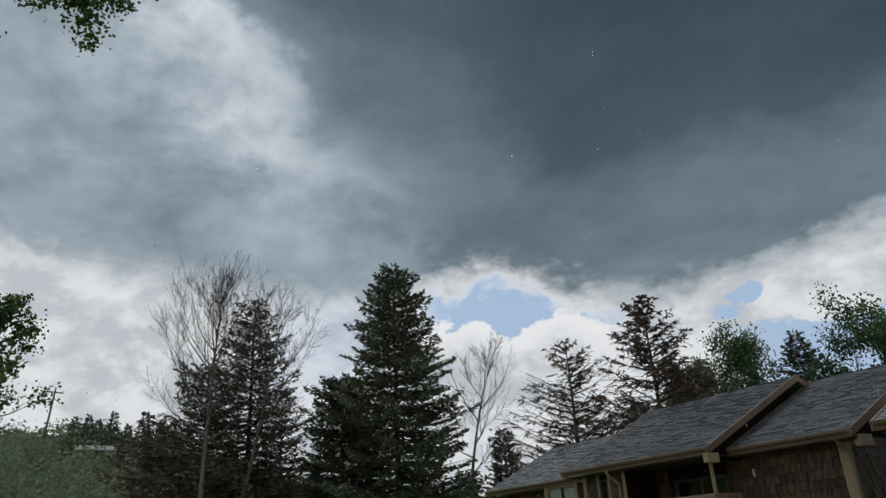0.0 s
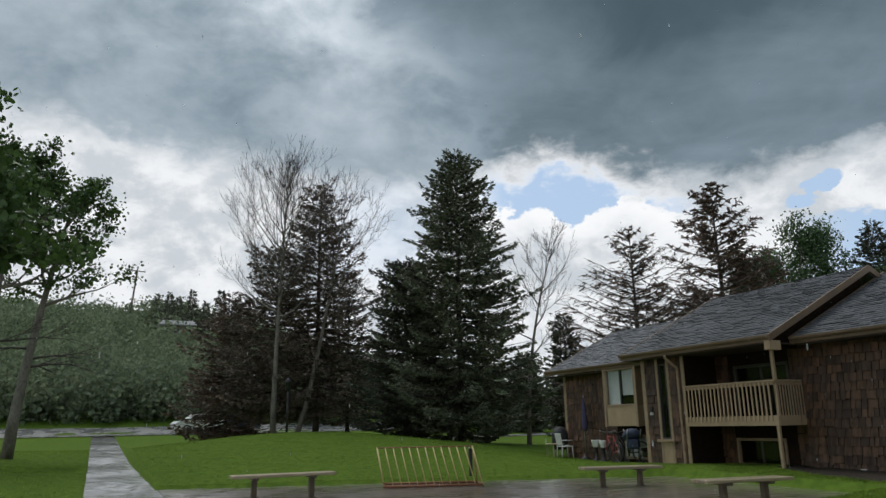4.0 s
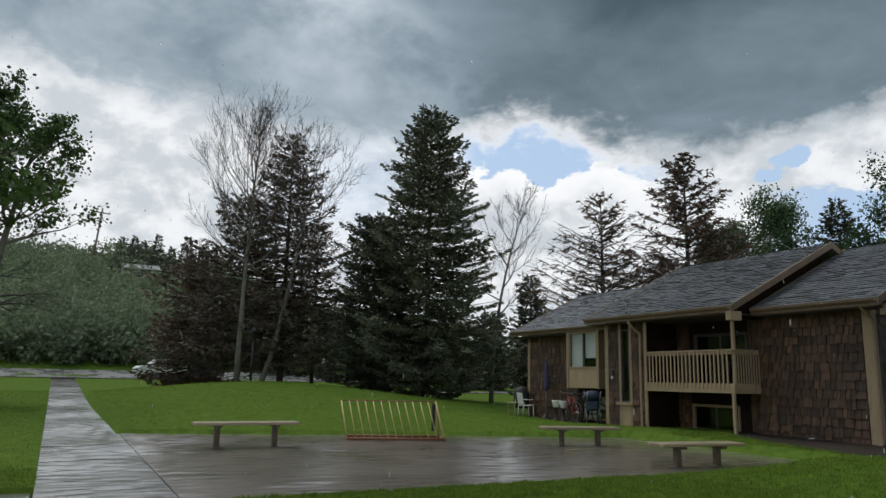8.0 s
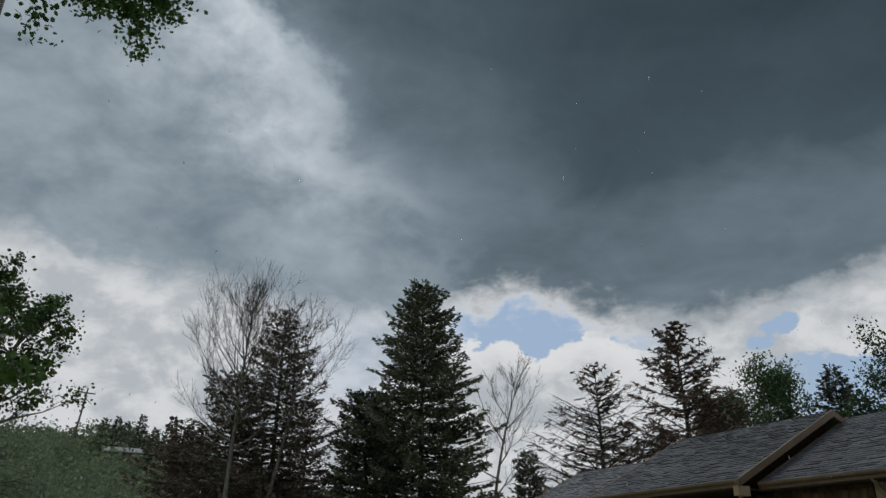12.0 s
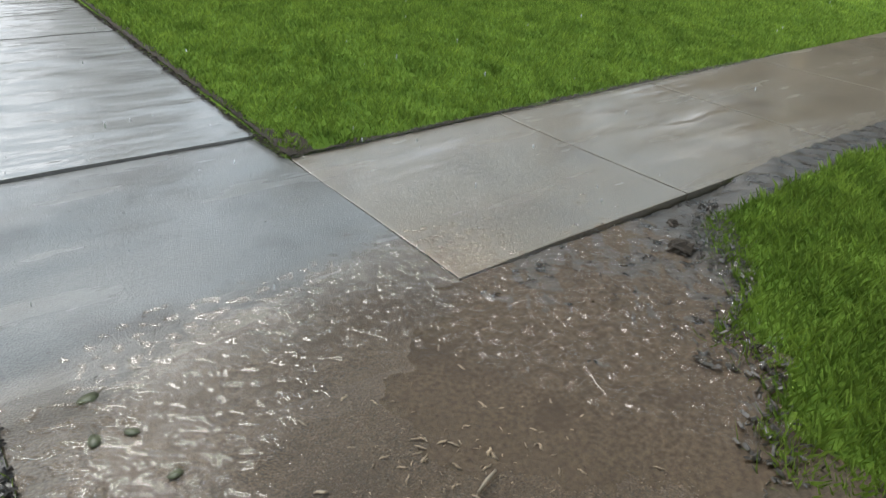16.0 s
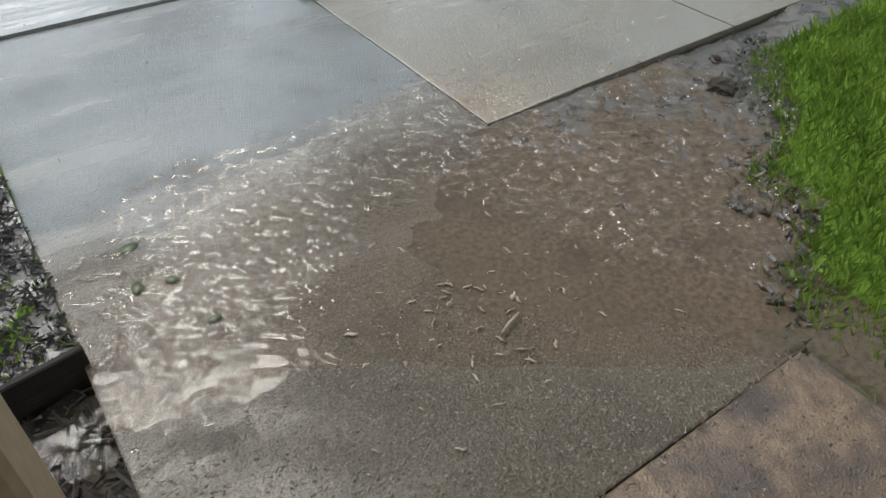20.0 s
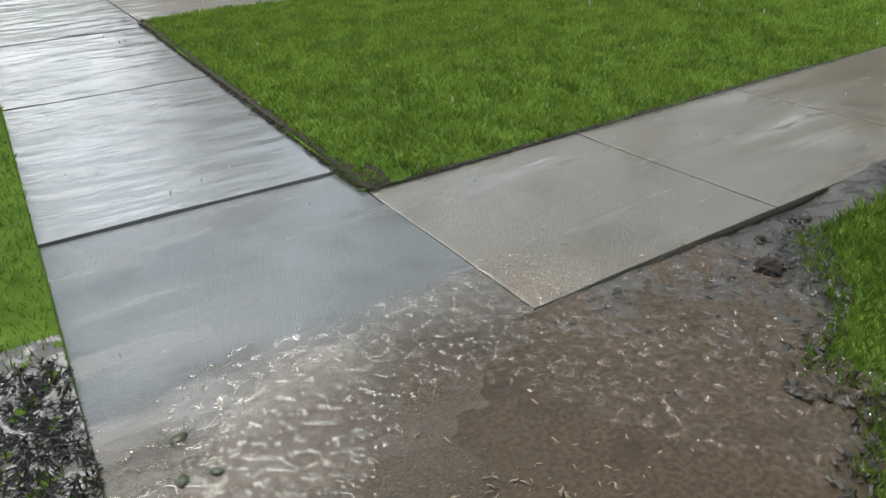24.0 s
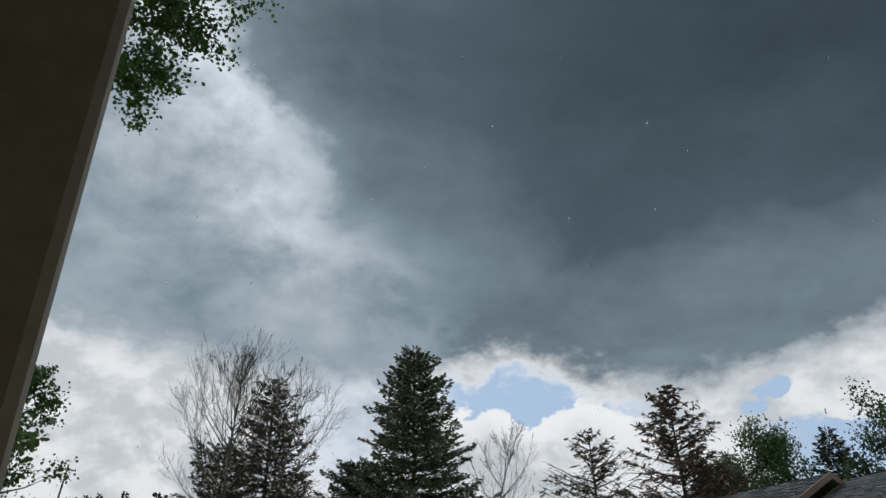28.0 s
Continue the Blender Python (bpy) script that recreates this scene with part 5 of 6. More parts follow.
def aspen_by_walk(x, y, H, lean, seed, label, limbs, crown0, dead=()):
    """A forked aspen: bare lower trunk, spreading limbs, an airy crown, a few dead low limbs"""
    g, gn = random.Random(seed), np.random.default_rng(seed)
    tree = thing("aspen_tree", (x, y, float(land(x, y)) - 0.1), label, "tree")
    axis = lambda f: (lean[0] * f ** 1.4, lean[1] * f ** 1.4, H * 0.9 * f)
    part("trunk", tube("trunk", [axis(f) for f in np.linspace(0, 1, 8)], [0.19 * (1 - 0.9 * f) + 0.015 for f in np.linspace(0, 1, 8)], bark_pale, 10), tree)
    out, tips, bare = [], [], []
    for k in range(limbs):
        f = crown0 + (0.96 - crown0) * k / (limbs - 1)
        a = k * 2.4 + g.uniform(-0.4, 0.4)
        rel = (f - crown0) / (1 - crown0)
        grow(g, axis(f), (math.cos(a), math.sin(a), 0.35 + 0.5 * rel), H * 0.118 * (1.15 - 0.65 * rel), 0.065 * (1.2 - 0.7 * rel), 3, out, 0.55, 0.10, tips, (2, 3))
    for f, a in dead:
        grow(g, axis(f), (math.cos(a), math.sin(a), 0.12), H * 0.13, 0.05, 3, bare, 0.5, 0.0)
    part("limb", tubes("limb", out, bark_pale, 5), tree)
    if bare:
        part("dead_limb", tubes("dead_limb", bare, twig_m, 4), tree, label="bare dead limb")
    part("crown", tris("crown", leaf_quads(gn, tips, 4, 0.17, 0.062), leaf_m), tree)
    return tree


for az_, d_, el_, s_, lean_, dead_ in ((-5.1, 29.0, 18.6, 61, (1.2, 0.4), ((0.33, 0.1), (0.36, 0.4), (0.40, 2.8))), (-7.1, 27.5, 20.5, 62, (0.3, 0.0), ((0.38, 0.2),))):
    x, y = at(az_, d_)
    aspen_by_walk(x, y, top_of(el_, d_, x, y), lean_, s_, "aspen with pale forked trunk by the sidewalk", 14, 0.56, dead_)
# near aspen whose boughs reach over the walk
g = random.Random(70)
gn = np.random.default_rng(70)
aspen = thing("aspen_tree", (-4.2, 8.6, float(land(-4.2, 8.6)) - 0.1), "large leafy aspen reaching over the sidewalk", "tree")
part("trunk", tube("trunk", [(0, 0, 0), (0.1, 0, 2.2), (0.0, 0.1, 5.0), (0.15, 0, 8.5), (0.1, 0.1, 12.5)], [0.24, 0.21, 0.18, 0.13, 0.05], bark_pale, 12), aspen)
boughs, tips = [], []
for h, dx, dy, dz, ln in ((7.3, 0.95, -0.02, 0.30, 2.75), (7.9, 0.95, -0.10, 0.24, 2.7), (8.5, 0.95, 0.12, 0.14, 2.5), (7.0, 0.9, 0.1, 0.42, 2.4), (8.2, 0.95, 0.05, 0.2, 2.0), (7.6, 0.95, -0.2, 0.3, 2.0), (2.7, 0.97, 0.0, 0.12, 2.0), (3.2, 0.95, 0.12, 0.10, 1.75), (3.6, 0.95, -0.05, 0.15, 1.5), (4.2, 0.9, 0.2, 0.2, 1.45), (4.0, 0.9, 0.35, 0.3, 1.5), (3.4, 0.9, 0.3, 0.3, 1.4),
                         (5.2, -0.6, 0.6, 0.4, 1.6), (6.2, -0.2, -0.9, 0.4, 1.6), (9.4, -0.5, 0.3, 0.6, 1.5), (5.5, 0.5, 0.8, 0.3, 1.4)):
    grow(g, (0.1, 0, h + 0.25 if h < 6 else h + 2.1), (dx, dy, dz), ln * (1.06 if h > 6 else 0.88), 0.055, 3, boughs, 0.42, 0.0, tips, (3, 4), 0.62)
part("limb", tubes("limb", boughs, twig_m, 5), aspen)
part("crown", tris("crown", leaf_quads(gn, tips, 14, 0.11, 0.040), leaf_m), aspen)

# distant trees and scrub on the hill
gn = np.random.default_rng(90)
cl = []
for k in range(1450):
    # clumps from 1150 on are out of view, added to darken the panes' reflections
    a, d = (gn.uniform(-9, 30), gn.uniform(66, 215)) if k < 900 else (gn.uniform(-10, 9.5), gn.uniform(67, 80)) if k < 1080 else (gn.uniform(14, 40), gn.uniform(64, 76)) if k < 1150 else (gn.uniform(-85, -10), gn.uniform(48, 120))
    x, y = at(a, d)
    z = float(land(x, y))
    r = gn.uniform(1.1, 2.6) * (0.8 + d / 260)
    n = 150 if k < 1150 else 70
    c = gn.normal(0, 1, (n, 3))
    c = c / np.linalg.norm(c, axis=1)[:, None] * r * gn.uniform(0.45, 1.0, (n, 1)) * [1, 1, gn.uniform(0.8, 1.7)] + [x, y, z + r * 0.75]
    cl.append(leaf_quads(gn, c, 1, 0.15, 0.13 + d * 0.0013)[:, [0, 1, 3, 5]])
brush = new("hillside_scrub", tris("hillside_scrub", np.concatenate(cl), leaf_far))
tagged(brush, "green scrub and small trees covering the far hillside, some added out of view", "scrub", kind="stuff")
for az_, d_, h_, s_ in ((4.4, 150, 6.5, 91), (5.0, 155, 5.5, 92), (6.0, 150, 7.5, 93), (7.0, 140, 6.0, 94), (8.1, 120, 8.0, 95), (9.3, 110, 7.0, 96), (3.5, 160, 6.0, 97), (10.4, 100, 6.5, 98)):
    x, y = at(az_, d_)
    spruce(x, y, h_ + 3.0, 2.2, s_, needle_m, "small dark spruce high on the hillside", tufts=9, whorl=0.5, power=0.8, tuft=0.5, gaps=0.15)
# ---- things on the patio ----
def bench(x, y, rz, label, long=1.8, gauge=0.43, seat=0.42):
    z = float(pave_z(y)) + 0.004
    b = thing("bench", (x, y, z), label, "bench", "patio benches", rz=rz)
    for k in range(4):
        part("plank", slab(long, 0.105, 0.055, bench_m, 0.008), b, (0, -0.172 + k * 0.115, seat - 0.0275), label="")
    for sx in (-gauge, gauge):
        part("leg", slab(0.10, 0.12, seat - 0.10, post_m, 0.01), b, (sx, 0, (seat - 0.10) / 2))
        part("crossbeam", slab(0.11, 0.44, 0.045, post_m, 0.008), b, (sx, 0, seat - 0.0775))
        part("foot_plate", slab(0.17, 0.19, 0.012, post_m, 0.003), b, (sx, 0, 0.006))
    return b


bench(3.47, 14.77, 0, "weathered grey-brown plank bench on two posts", 2.04, 0.57, 0.485)
bench(10.57, 13.23, -17, "weathered plank bench near the house")
bench(10.27, 9.56, -8, "weathered plank bench at the patio's edge")

# bicycle rack: leaning bars between two end frames
rack = thing("bike_rack", (7.06, 15.80, float(pave_z(15.8)) + 0.004), "rusty yellow steel bicycle rack", "bike rack", rz=-20)
RL, RH, RD = 2.22, 0.86, 0.42
for sx in (-RL / 2, RL / 2):
    part("end_frame", tube("end_frame", [(sx + 0.10, -RD, 0.03), (sx - 0.06, 0.0, RH)], 0.02, rack_m, 8), rack)
    part("end_frame", tube("end_frame", [(sx + 0.10, RD, 0.03), (sx - 0.06, 0.0, RH)], 0.02, rack_m, 8), rack)
    part("end_rail", tube("end_rail", [(sx + 0.10, -RD, 0.03), (sx + 0.10, RD, 0.03)], 0.02, rust_m, 8), rack)
part("top_bar", tube("top_bar", [(-RL / 2 - 0.06, 0, RH), (RL / 2 - 0.06, 0, RH)], 0.014, rust_m, 8), rack)
for sy in (-RD, RD):
    part("base_bar", tube("base_bar", [(-RL / 2 + 0.10, sy, 0.03), (RL / 2 + 0.10, sy, 0.03)], 0.028, rust_m, 8), rack)
for i in range(11):
    x = -RL / 2 + RL * (i + 1) / 12
    part("rack_bar", tube("rack_bar", [(x + 0.12, -RD, 0.04), (x - 0.06, -0.01, RH - 0.01)], 0.015, rack_m, 6), rack)
lock = thing("bike_cover", (7.95, 15.35, float(pave_z(15.35)) + 0.2), "black strap hanging on the bicycle rack", "strap")
part("strap", slab(0.09, 0.03, 0.62, black_m, 0.01), lock, (0, 0, 0.31))

# porch post, and an unseen roof and wall added round the viewer
porch_post = thing("porch_post", (-0.208, 0.56, 0.0), "tan painted wooden porch post", "post")
part("shaft", slab(0.14, 0.14, 2.62, trim_m, 0.008), porch_post, (0, 0, 1.31))
# soffit and back wall stay out of view, added to shade the post
porch = thing("porch", (0, -1.5, 0), "unseen dark porch roof and back wall added to shade the post", "porch", kind="structure")
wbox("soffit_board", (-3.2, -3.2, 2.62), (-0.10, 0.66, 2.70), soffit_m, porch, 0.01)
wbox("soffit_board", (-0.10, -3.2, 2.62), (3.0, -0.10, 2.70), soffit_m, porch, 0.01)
wbox("porch_wall", (-3.2, -3.4, 0.0), (3.0, -3.2, 2.70), siding_m, porch, 0)

# ---- planting bed and litter by the porch ----
bed = new("mulch_bed", sheet("mulch_bed", steps((-2.2, WL + 0.03, 0.03)), steps((-3.0, 1.47, 0.03)), lambda x, y: -0.075 + 0.03 * ramp01(1.3 - y, 0, 0.5) + 0.012 * rough_noise(x, y, 17), soil))
tagged(bed, "dark wet mulch bed below the slab", "mulch bed", kind="structure")
edge_board_m = material("wet_edging_board", (0.012, 0.009, 0.007), (0.032, 0.024, 0.018), 6, 0.6, 0.8, 0.3, stretch=(0.3, 3, 3), spec=0.15)
edging = thing("bed_edging", (-0.08, 1.49, -0.08), "dark brown edging board round the mulch bed", "edging", rz=8)
part("board", slab(0.30, 0.022, 0.15, edge_board_m, 0.004), edging, (-0.15, 0, 0.06))
part("board", slab(0.85, 0.022, 0.15, edge_board_m, 0.004), edging, (-0.70, 0.04, 0.06), (0, 0, -9))
pool = new("bed_water", sheet("bed_water", steps((-0.62, WL + 0.03, 0.012)), steps((1.20, 1.47, 0.012)), lambda x, y: -0.052 + 0.0008 * rough_noise(x, y, 40), water_m))
pool.visible_shadow = False
tagged(pool, "rain water standing in the mulch bed", "puddle", kind="structure")


def litter(name, n, box, zf, mat, size, seed, label, category, flat=True, thin=0.22, along=None):
    """Small split chips, each with its own length, twist and tilt"""
    g = np.random.default_rng(seed)
    x, y = g.uniform(box[0], box[1], n), g.uniform(box[2], box[3], n)
    x = x if along is None else along(x, y) + x
    z = zf(x, y)
    ln, a, tilt = size * g.uniform(0.45, 1.5, n), g.uniform(0, 6.283, n), g.normal(0, 0.18 if flat else 0.45, n)
    d = np.stack([np.cos(a) * np.cos(tilt), np.sin(a) * np.cos(tilt), np.sin(tilt)], -1) * (ln / 2)[:, None]
    s = np.stack([-np.sin(a), np.cos(a), g.normal(0, 0.3, n)], -1) * (ln * thin * g.uniform(0.5, 1.3, n) / 2)[:, None]
    u = np.array([0, 0, 1.0]) * (ln * thin * 0.45)[:, None]
    c = np.stack([x, y, z], -1)
    k = g.uniform(0.5, 1.0, (n, 1))
    v = [c - d - s * k, c + d - s, c + d * 0.9 + s * k, c - d * 1.1 + s, c - d * 0.9 + u, c + d * 0.95 + u]
    quads = np.stack([np.stack([v[0], v[1], v[5], v[4]], 1), np.stack([v[2], v[3], v[4], v[5]], 1)], 1).reshape(-1, 4, 3)
    return tagged(new(name, tris(name, quads, mat)), label, category, kind="stuff")


litter("wood_chips", 5200, (-2.0, WL + 0.005, -0.3, 1.46), lambda x, y: -0.062 + 0.03 * ramp01(1.3 - y, 0, 0.5) + 0.012 * rough_noise(x, y, 17), chip_m, 0.045, 11, "dark wet shredded bark chips in the bed", "wood chips", False)
litter("wood_chips", 2600, (-0.72, WL, 1.5, 2.45), lambda x, y: land(x, y) + 0.004, chip_m, 0.032, 12, "bark chips washed onto the verge", "wood chips", False)
litter("wet_leaf_litter", 1500, (1.75, 3.0, -0.6, 1.7), lambda x, y: -0.004 + 0.01 * ramp01(x, 1.7, 2.9), chip_m, 0.022, 13, "dark leaf litter lying in the mud", "leaf litter", False)
litter("mud_crumbs", 330, (-0.20, 0.06, 0.5, 1.72), lambda x, y: 0.0 + 0.012 * ramp01(x - grass_brim(x, y), -0.2, 0.1), mud, 0.024, 17, "dark lumps of mud along the ragged grass edge", "mud", False, 0.5, grass_brim)
litter("walk_specks", 420, (WL + 0.05, 2.8, 1.9, 8.0), lambda x, y: pave_z(y) + 0.006 + 0.012 * np.clip(x - 1.5, 0, 3), chip_m, 0.012, 14, "dark specks of bark on the wet concrete", "specks")
litter("edge_soil", 4200, (WR - 0.04, WR + 0.06, 3.2, 8.7), lambda x, y: pave_z(y) + 0.008 + 0.02 * ramp01(x, WR + 0.03, WR + 0.1), soil, 0.026, 15, "crumbs of soil along the lawn edge", "soil")
litter("edge_soil", 2400, (WR, 7.0, WALK1 - 0.03, WALK1 + 0.03), lambda x, y: pave_z(y) + 0.012 + 0.012 * np.clip(x - 1.5, 0, 3), chip_m, 0.016, 16, "crumbs of soil along the branch walk", "soil")
# twigs and bark lying in the shallow water, each a thing
bits = random.Random(5)
for k in range(150):
    x, y = bits.gauss(0.85, 0.30), bits.gauss(1.10, 0.17)
    x, y = (x, y) if k % 5 else (bits.gauss(0.88, 0.13), bits.gauss(1.05, 0.07))
    if not (0.05 < x < 1.38 and 0.74 < y < 1.6):
        continue
    ln = bits.choice((0.008, 0.010, 0.012, 0.015, 0.018, 0.022, 0.030, 0.036))
    twig = thing("bark_bit" if ln < 0.04 else "twig", (x, y, float(dished(x, y)) + 0.005), "sodden piece of bark in the puddle", "debris", "bark bits in the puddle", rz=bits.uniform(0, 180))
    w = ln * bits.uniform(0.16, 0.34)
    pts = [(-ln / 2, 0, 0.001), (-ln * 0.15, w * 0.3, 0.004), (ln * 0.2, -w * 0.2, 0.003), (ln / 2, 0, 0.001)]
    part("body", tube("body", pts, [w * 0.25, w * 0.5, w * 0.42, w * 0.2], debris_m, 6), twig)
stick = thing("stick", (0.855, 0.985, 0.0), "short pale broken stick in the puddle", "stick", rz=20)
part("body", tube("body", [(-0.045, 0, 0.004), (0, 0.002, 0.006), (0.045, 0, 0.004)], [0.004, 0.005, 0.004], debris_m, 7), stick)
leaf_wet_m = material("sodden_leaf", (0.035, 0.040, 0.018), (0.085, 0.090, 0.040), 30, 0.35, 0.5, 0.2, spots=((0.03, 0.022, 0.014), 60, 0.5))
for x, y, r, rz in ((0.13, 1.86, 0.030, 20), (0.10, 1.68, 0.024, 75), (0.19, 1.66, 0.020, 140), (0.23, 1.45, 0.019, 10)):
    leaf = thing("fallen_leaf", (x, y, 0.0), "round green leaf lying in the puddle", "leaf", "leaves in the puddle", rz=rz)
    ring = [(r * (1 + 0.12 * math.cos(2 * t)) * math.cos(t), r * 0.72 * math.sin(t), 0.0012 * math.sin(3 * t)) for t in np.linspace(0, 2 * math.pi, 14)[:-1]]
    n = len(ring)
    part("blade", mesh("blade", [(0, 0, 0.002)] + ring + [(a, b, c - 0.0012) for a, b, c in ring], [(0, k + 1, (k + 1) % n + 1) for k in range(n)] + [(k + 1, n + k + 1, n + (k + 1) % n + 1, (k + 1) % n + 1) for k in range(n)], leaf_wet_m, True), leaf)
    part("stem", tube("stem", [(r, 0, 0), (r * 1.5, r * 0.1, 0.001), (r * 2.0, r * 0.3, 0)], 0.0011, debris_m, 5), leaf)
lump = thing("mud_clod", (2.37, 1.50, -0.02), "dark clod of mud by the walk", "clod")
bm = bmesh.new()
bmesh.ops.create_icosphere(bm, subdivisions=3, radius=0.055)
for v in bm.verts:
    v.co *= 1 + 0.35 * noise.noise(v.co * 40) + 0.25 * noise.noise(v.co * 90)
    v.co.z *= 0.6
me = bpy.data.meshes.new("clod")
bm.to_mesh(me)
bm.free()
me.materials.append(soil)
part("clod", me, lump, (0, 0, 0.02))
for k in range(4):
    x, y, r = bits.uniform(2.3, 2.9), bits.uniform(1.55, 1.76), bits.uniform(0.5, 1.0)
    c = copy_thing(lump, pose(x, y, -0.022, 0, 0, bits.uniform(0, 360)) @ Matrix.Diagonal((r * 0.5, r * 0.5, r * 0.5, 1)))
# muddy rim where the lawn meets the concrete
rim_y = new("lawn_rim", sheet("lawn_rim", steps((WR - 0.004, WR + 0.15, 0.012)), steps((WALK1, PAT0, 0.02)), lambda x, y: land(x, y) + 0.010 + 0.007 * rough_noise(x, y, 37) + 0.004 * rough_noise(x, y, 83) - 0.03 * ramp01(x + 0.03 * rough_noise(x, y, 9.0), WR + 0.02, WR + 0.09) * (1 - bump_at(x, y, WR + 0.1, WALK1 + 0.1, 0.2, 0.25)), soil))
tagged(rim_y, "black muddy rim between lawn and sidewalk", "mud", kind="structure")
rim_x = new("lawn_rim", sheet("lawn_rim", steps((WR + 0.1, 9.0, 0.03)), steps((WALK1 - 0.004, WALK1 + 0.10, 0.012)), lambda x, y: land(x, y) + 0.012 * np.clip(x - 1.4, 0, 3) * 0.6 + 0.006 + 0.006 * rough_noise(x, y, 37) - 0.04 * ramp01(y + 0.02 * rough_noise(x, y, 9.0), WALK1 + 0.02, WALK1 + 0.08), soil))
tagged(rim_x, "dark soil rim between lawn and branch walk", "soil", kind="structure")


def bed_edge(y):
    """How far the bare soil under the right house wall reaches towards the lawn"""
    return np.interp(y, [5.0, 7.0, 9.0, 11.0, 12.6, 13.2], [12.5, 12.8, 13.55, 14.0, 14.7, 15.4])


soil_bed = new("soil_bed", sheet("soil_bed", steps((12.3, 18.5, 0.06)), steps((6.2, 13.2, 0.06)), lambda x, y: land(x, y) + 0.012 + 0.012 * rough_noise(x, y, 13) - 0.06 * ramp01(bed_edge(y) + 0.10 * rough_noise(x, y, 3.0) - x, 0.0, 0.15) - 0.4 * ((x < 13.43) & (y > 8.7)), soil))
tagged(soil_bed, "bare dark soil along the house wall", "soil", kind="structure")
mud_rim = new("mud_rim", sheet("mud_rim", steps((2.25, 9.0, 0.03)), steps((1.42, WALK0 - 0.01, 0.02)), lambda x, y: land(x, y) + 0.01 + 0.010 * rough_noise(x, y, 31) - 0.06 * ramp01(1.60 - y + 0.05 * rough_noise(x, y, 7.0), 0.0, 0.1), mud))
tagged(mud_rim, "wet dark mud between grass and branch walk", "mud", kind="structure")


def grains(name, n, box, zf, mat, size, seed, label):
    """Small stones that stand a little proud of the worn concrete"""
    g = np.random.default_rng(seed)
    x, y = g.uniform(box[0], box[1], n), g.uniform(box[2], box[3], n)
    ok = g.random(n) < np.clip(1.15 - 0.9 * ramp01(y, box[3] - 0.5, box[3]), 0, 1)
    x, y = x[ok], y[ok]
    n = len(x)
    z = zf(x, y)
    r, a = size * g.uniform(0.5, 1.6, n), g.uniform(0, 6.283, n)
    c = np.stack([x, y, z - 0.0006], -1)
    ring = [c + np.stack([np.cos(a + k * 1.571) * r * (1 + 0.4 * (k % 2)), np.sin(a + k * 1.571) * r * (1 + 0.4 * (k % 2)), 0 * r], -1) for k in range(4)]
    top = c + np.stack([g.normal(0, 0.3, n) * r, g.normal(0, 0.3, n) * r, r * g.uniform(0.3, 0.75, n)], -1)
    v = np.stack([np.stack([ring[k], ring[(k + 1) % 4], top], 1) for k in range(4)], 1).reshape(-1, 3, 3)
    me = bpy.data.meshes.new(name)
    pts = np.stack(ring + [top], 1).reshape(-1, 3)
    base = np.arange(n)[:, None] * 5
    faces = np.stack([base + [k, (k + 1) % 4, 4] for k in range(4)], 1).reshape(-1, 3)
    me.from_pydata(pts.tolist(), [], faces.tolist())
    me.materials.append(mat)
    return tagged(new(name, me), label, "gravel", kind="stuff")


stone_m = material("worn_stones", (0.042, 0.032, 0.022), (0.165, 0.130, 0.092), 90, 0.45, 0.3, 0, per_piece=0.65)
rusty_stone_m = material("rusty_stones", (0.030, 0.020, 0.014), (0.21, 0.145, 0.092), 60, 0.5, 0.35, 0, per_piece=0.7)
grains("exposed_stones", 17000, (WL + 0.02, 1.42, 0.5, 1.55), dished, stone_m, 0.0034, 31, "small stones exposed in the worn slab")
grains("exposed_stones", 6000, (-0.01, 1.38, -0.35, 0.48), lambda x, y: 0.012 + 0.0015 * rough_noise(x, y, 9.0), rusty_stone_m, 0.0036, 32, "small rusty stones exposed in the landing slab")
verge_mud = new("verge_mud", sheet("verge_mud", steps((-0.8, WL - 0.002, 0.02)), steps((1.5, 2.6, 0.02)), lambda x, y: land(x, y) + 0.004 + 0.008 * rough_noise(x, y, 29) + 0.004 * rough_noise(x, y, 71), mud))
tagged(verge_mud, "wet churned mud on the verge beside the sidewalk", "mud", kind="structure")
litter("edge_chips", 260, (0.02, 1.39, 0.470, 0.512), lambda x, y: 0.016 + 0 * x, stone_m, 0.012, 41, "pale crumbs along the chipped slab edge", "crumbs")
litter("pale_chips", 700, (-0.55, WL - 0.01, 1.55, 2.4), lambda x, y: land(x, y) + 0.014, chip_m, 0.03, 43, "wet pale bark chips on the muddy verge", "wood chips", False)
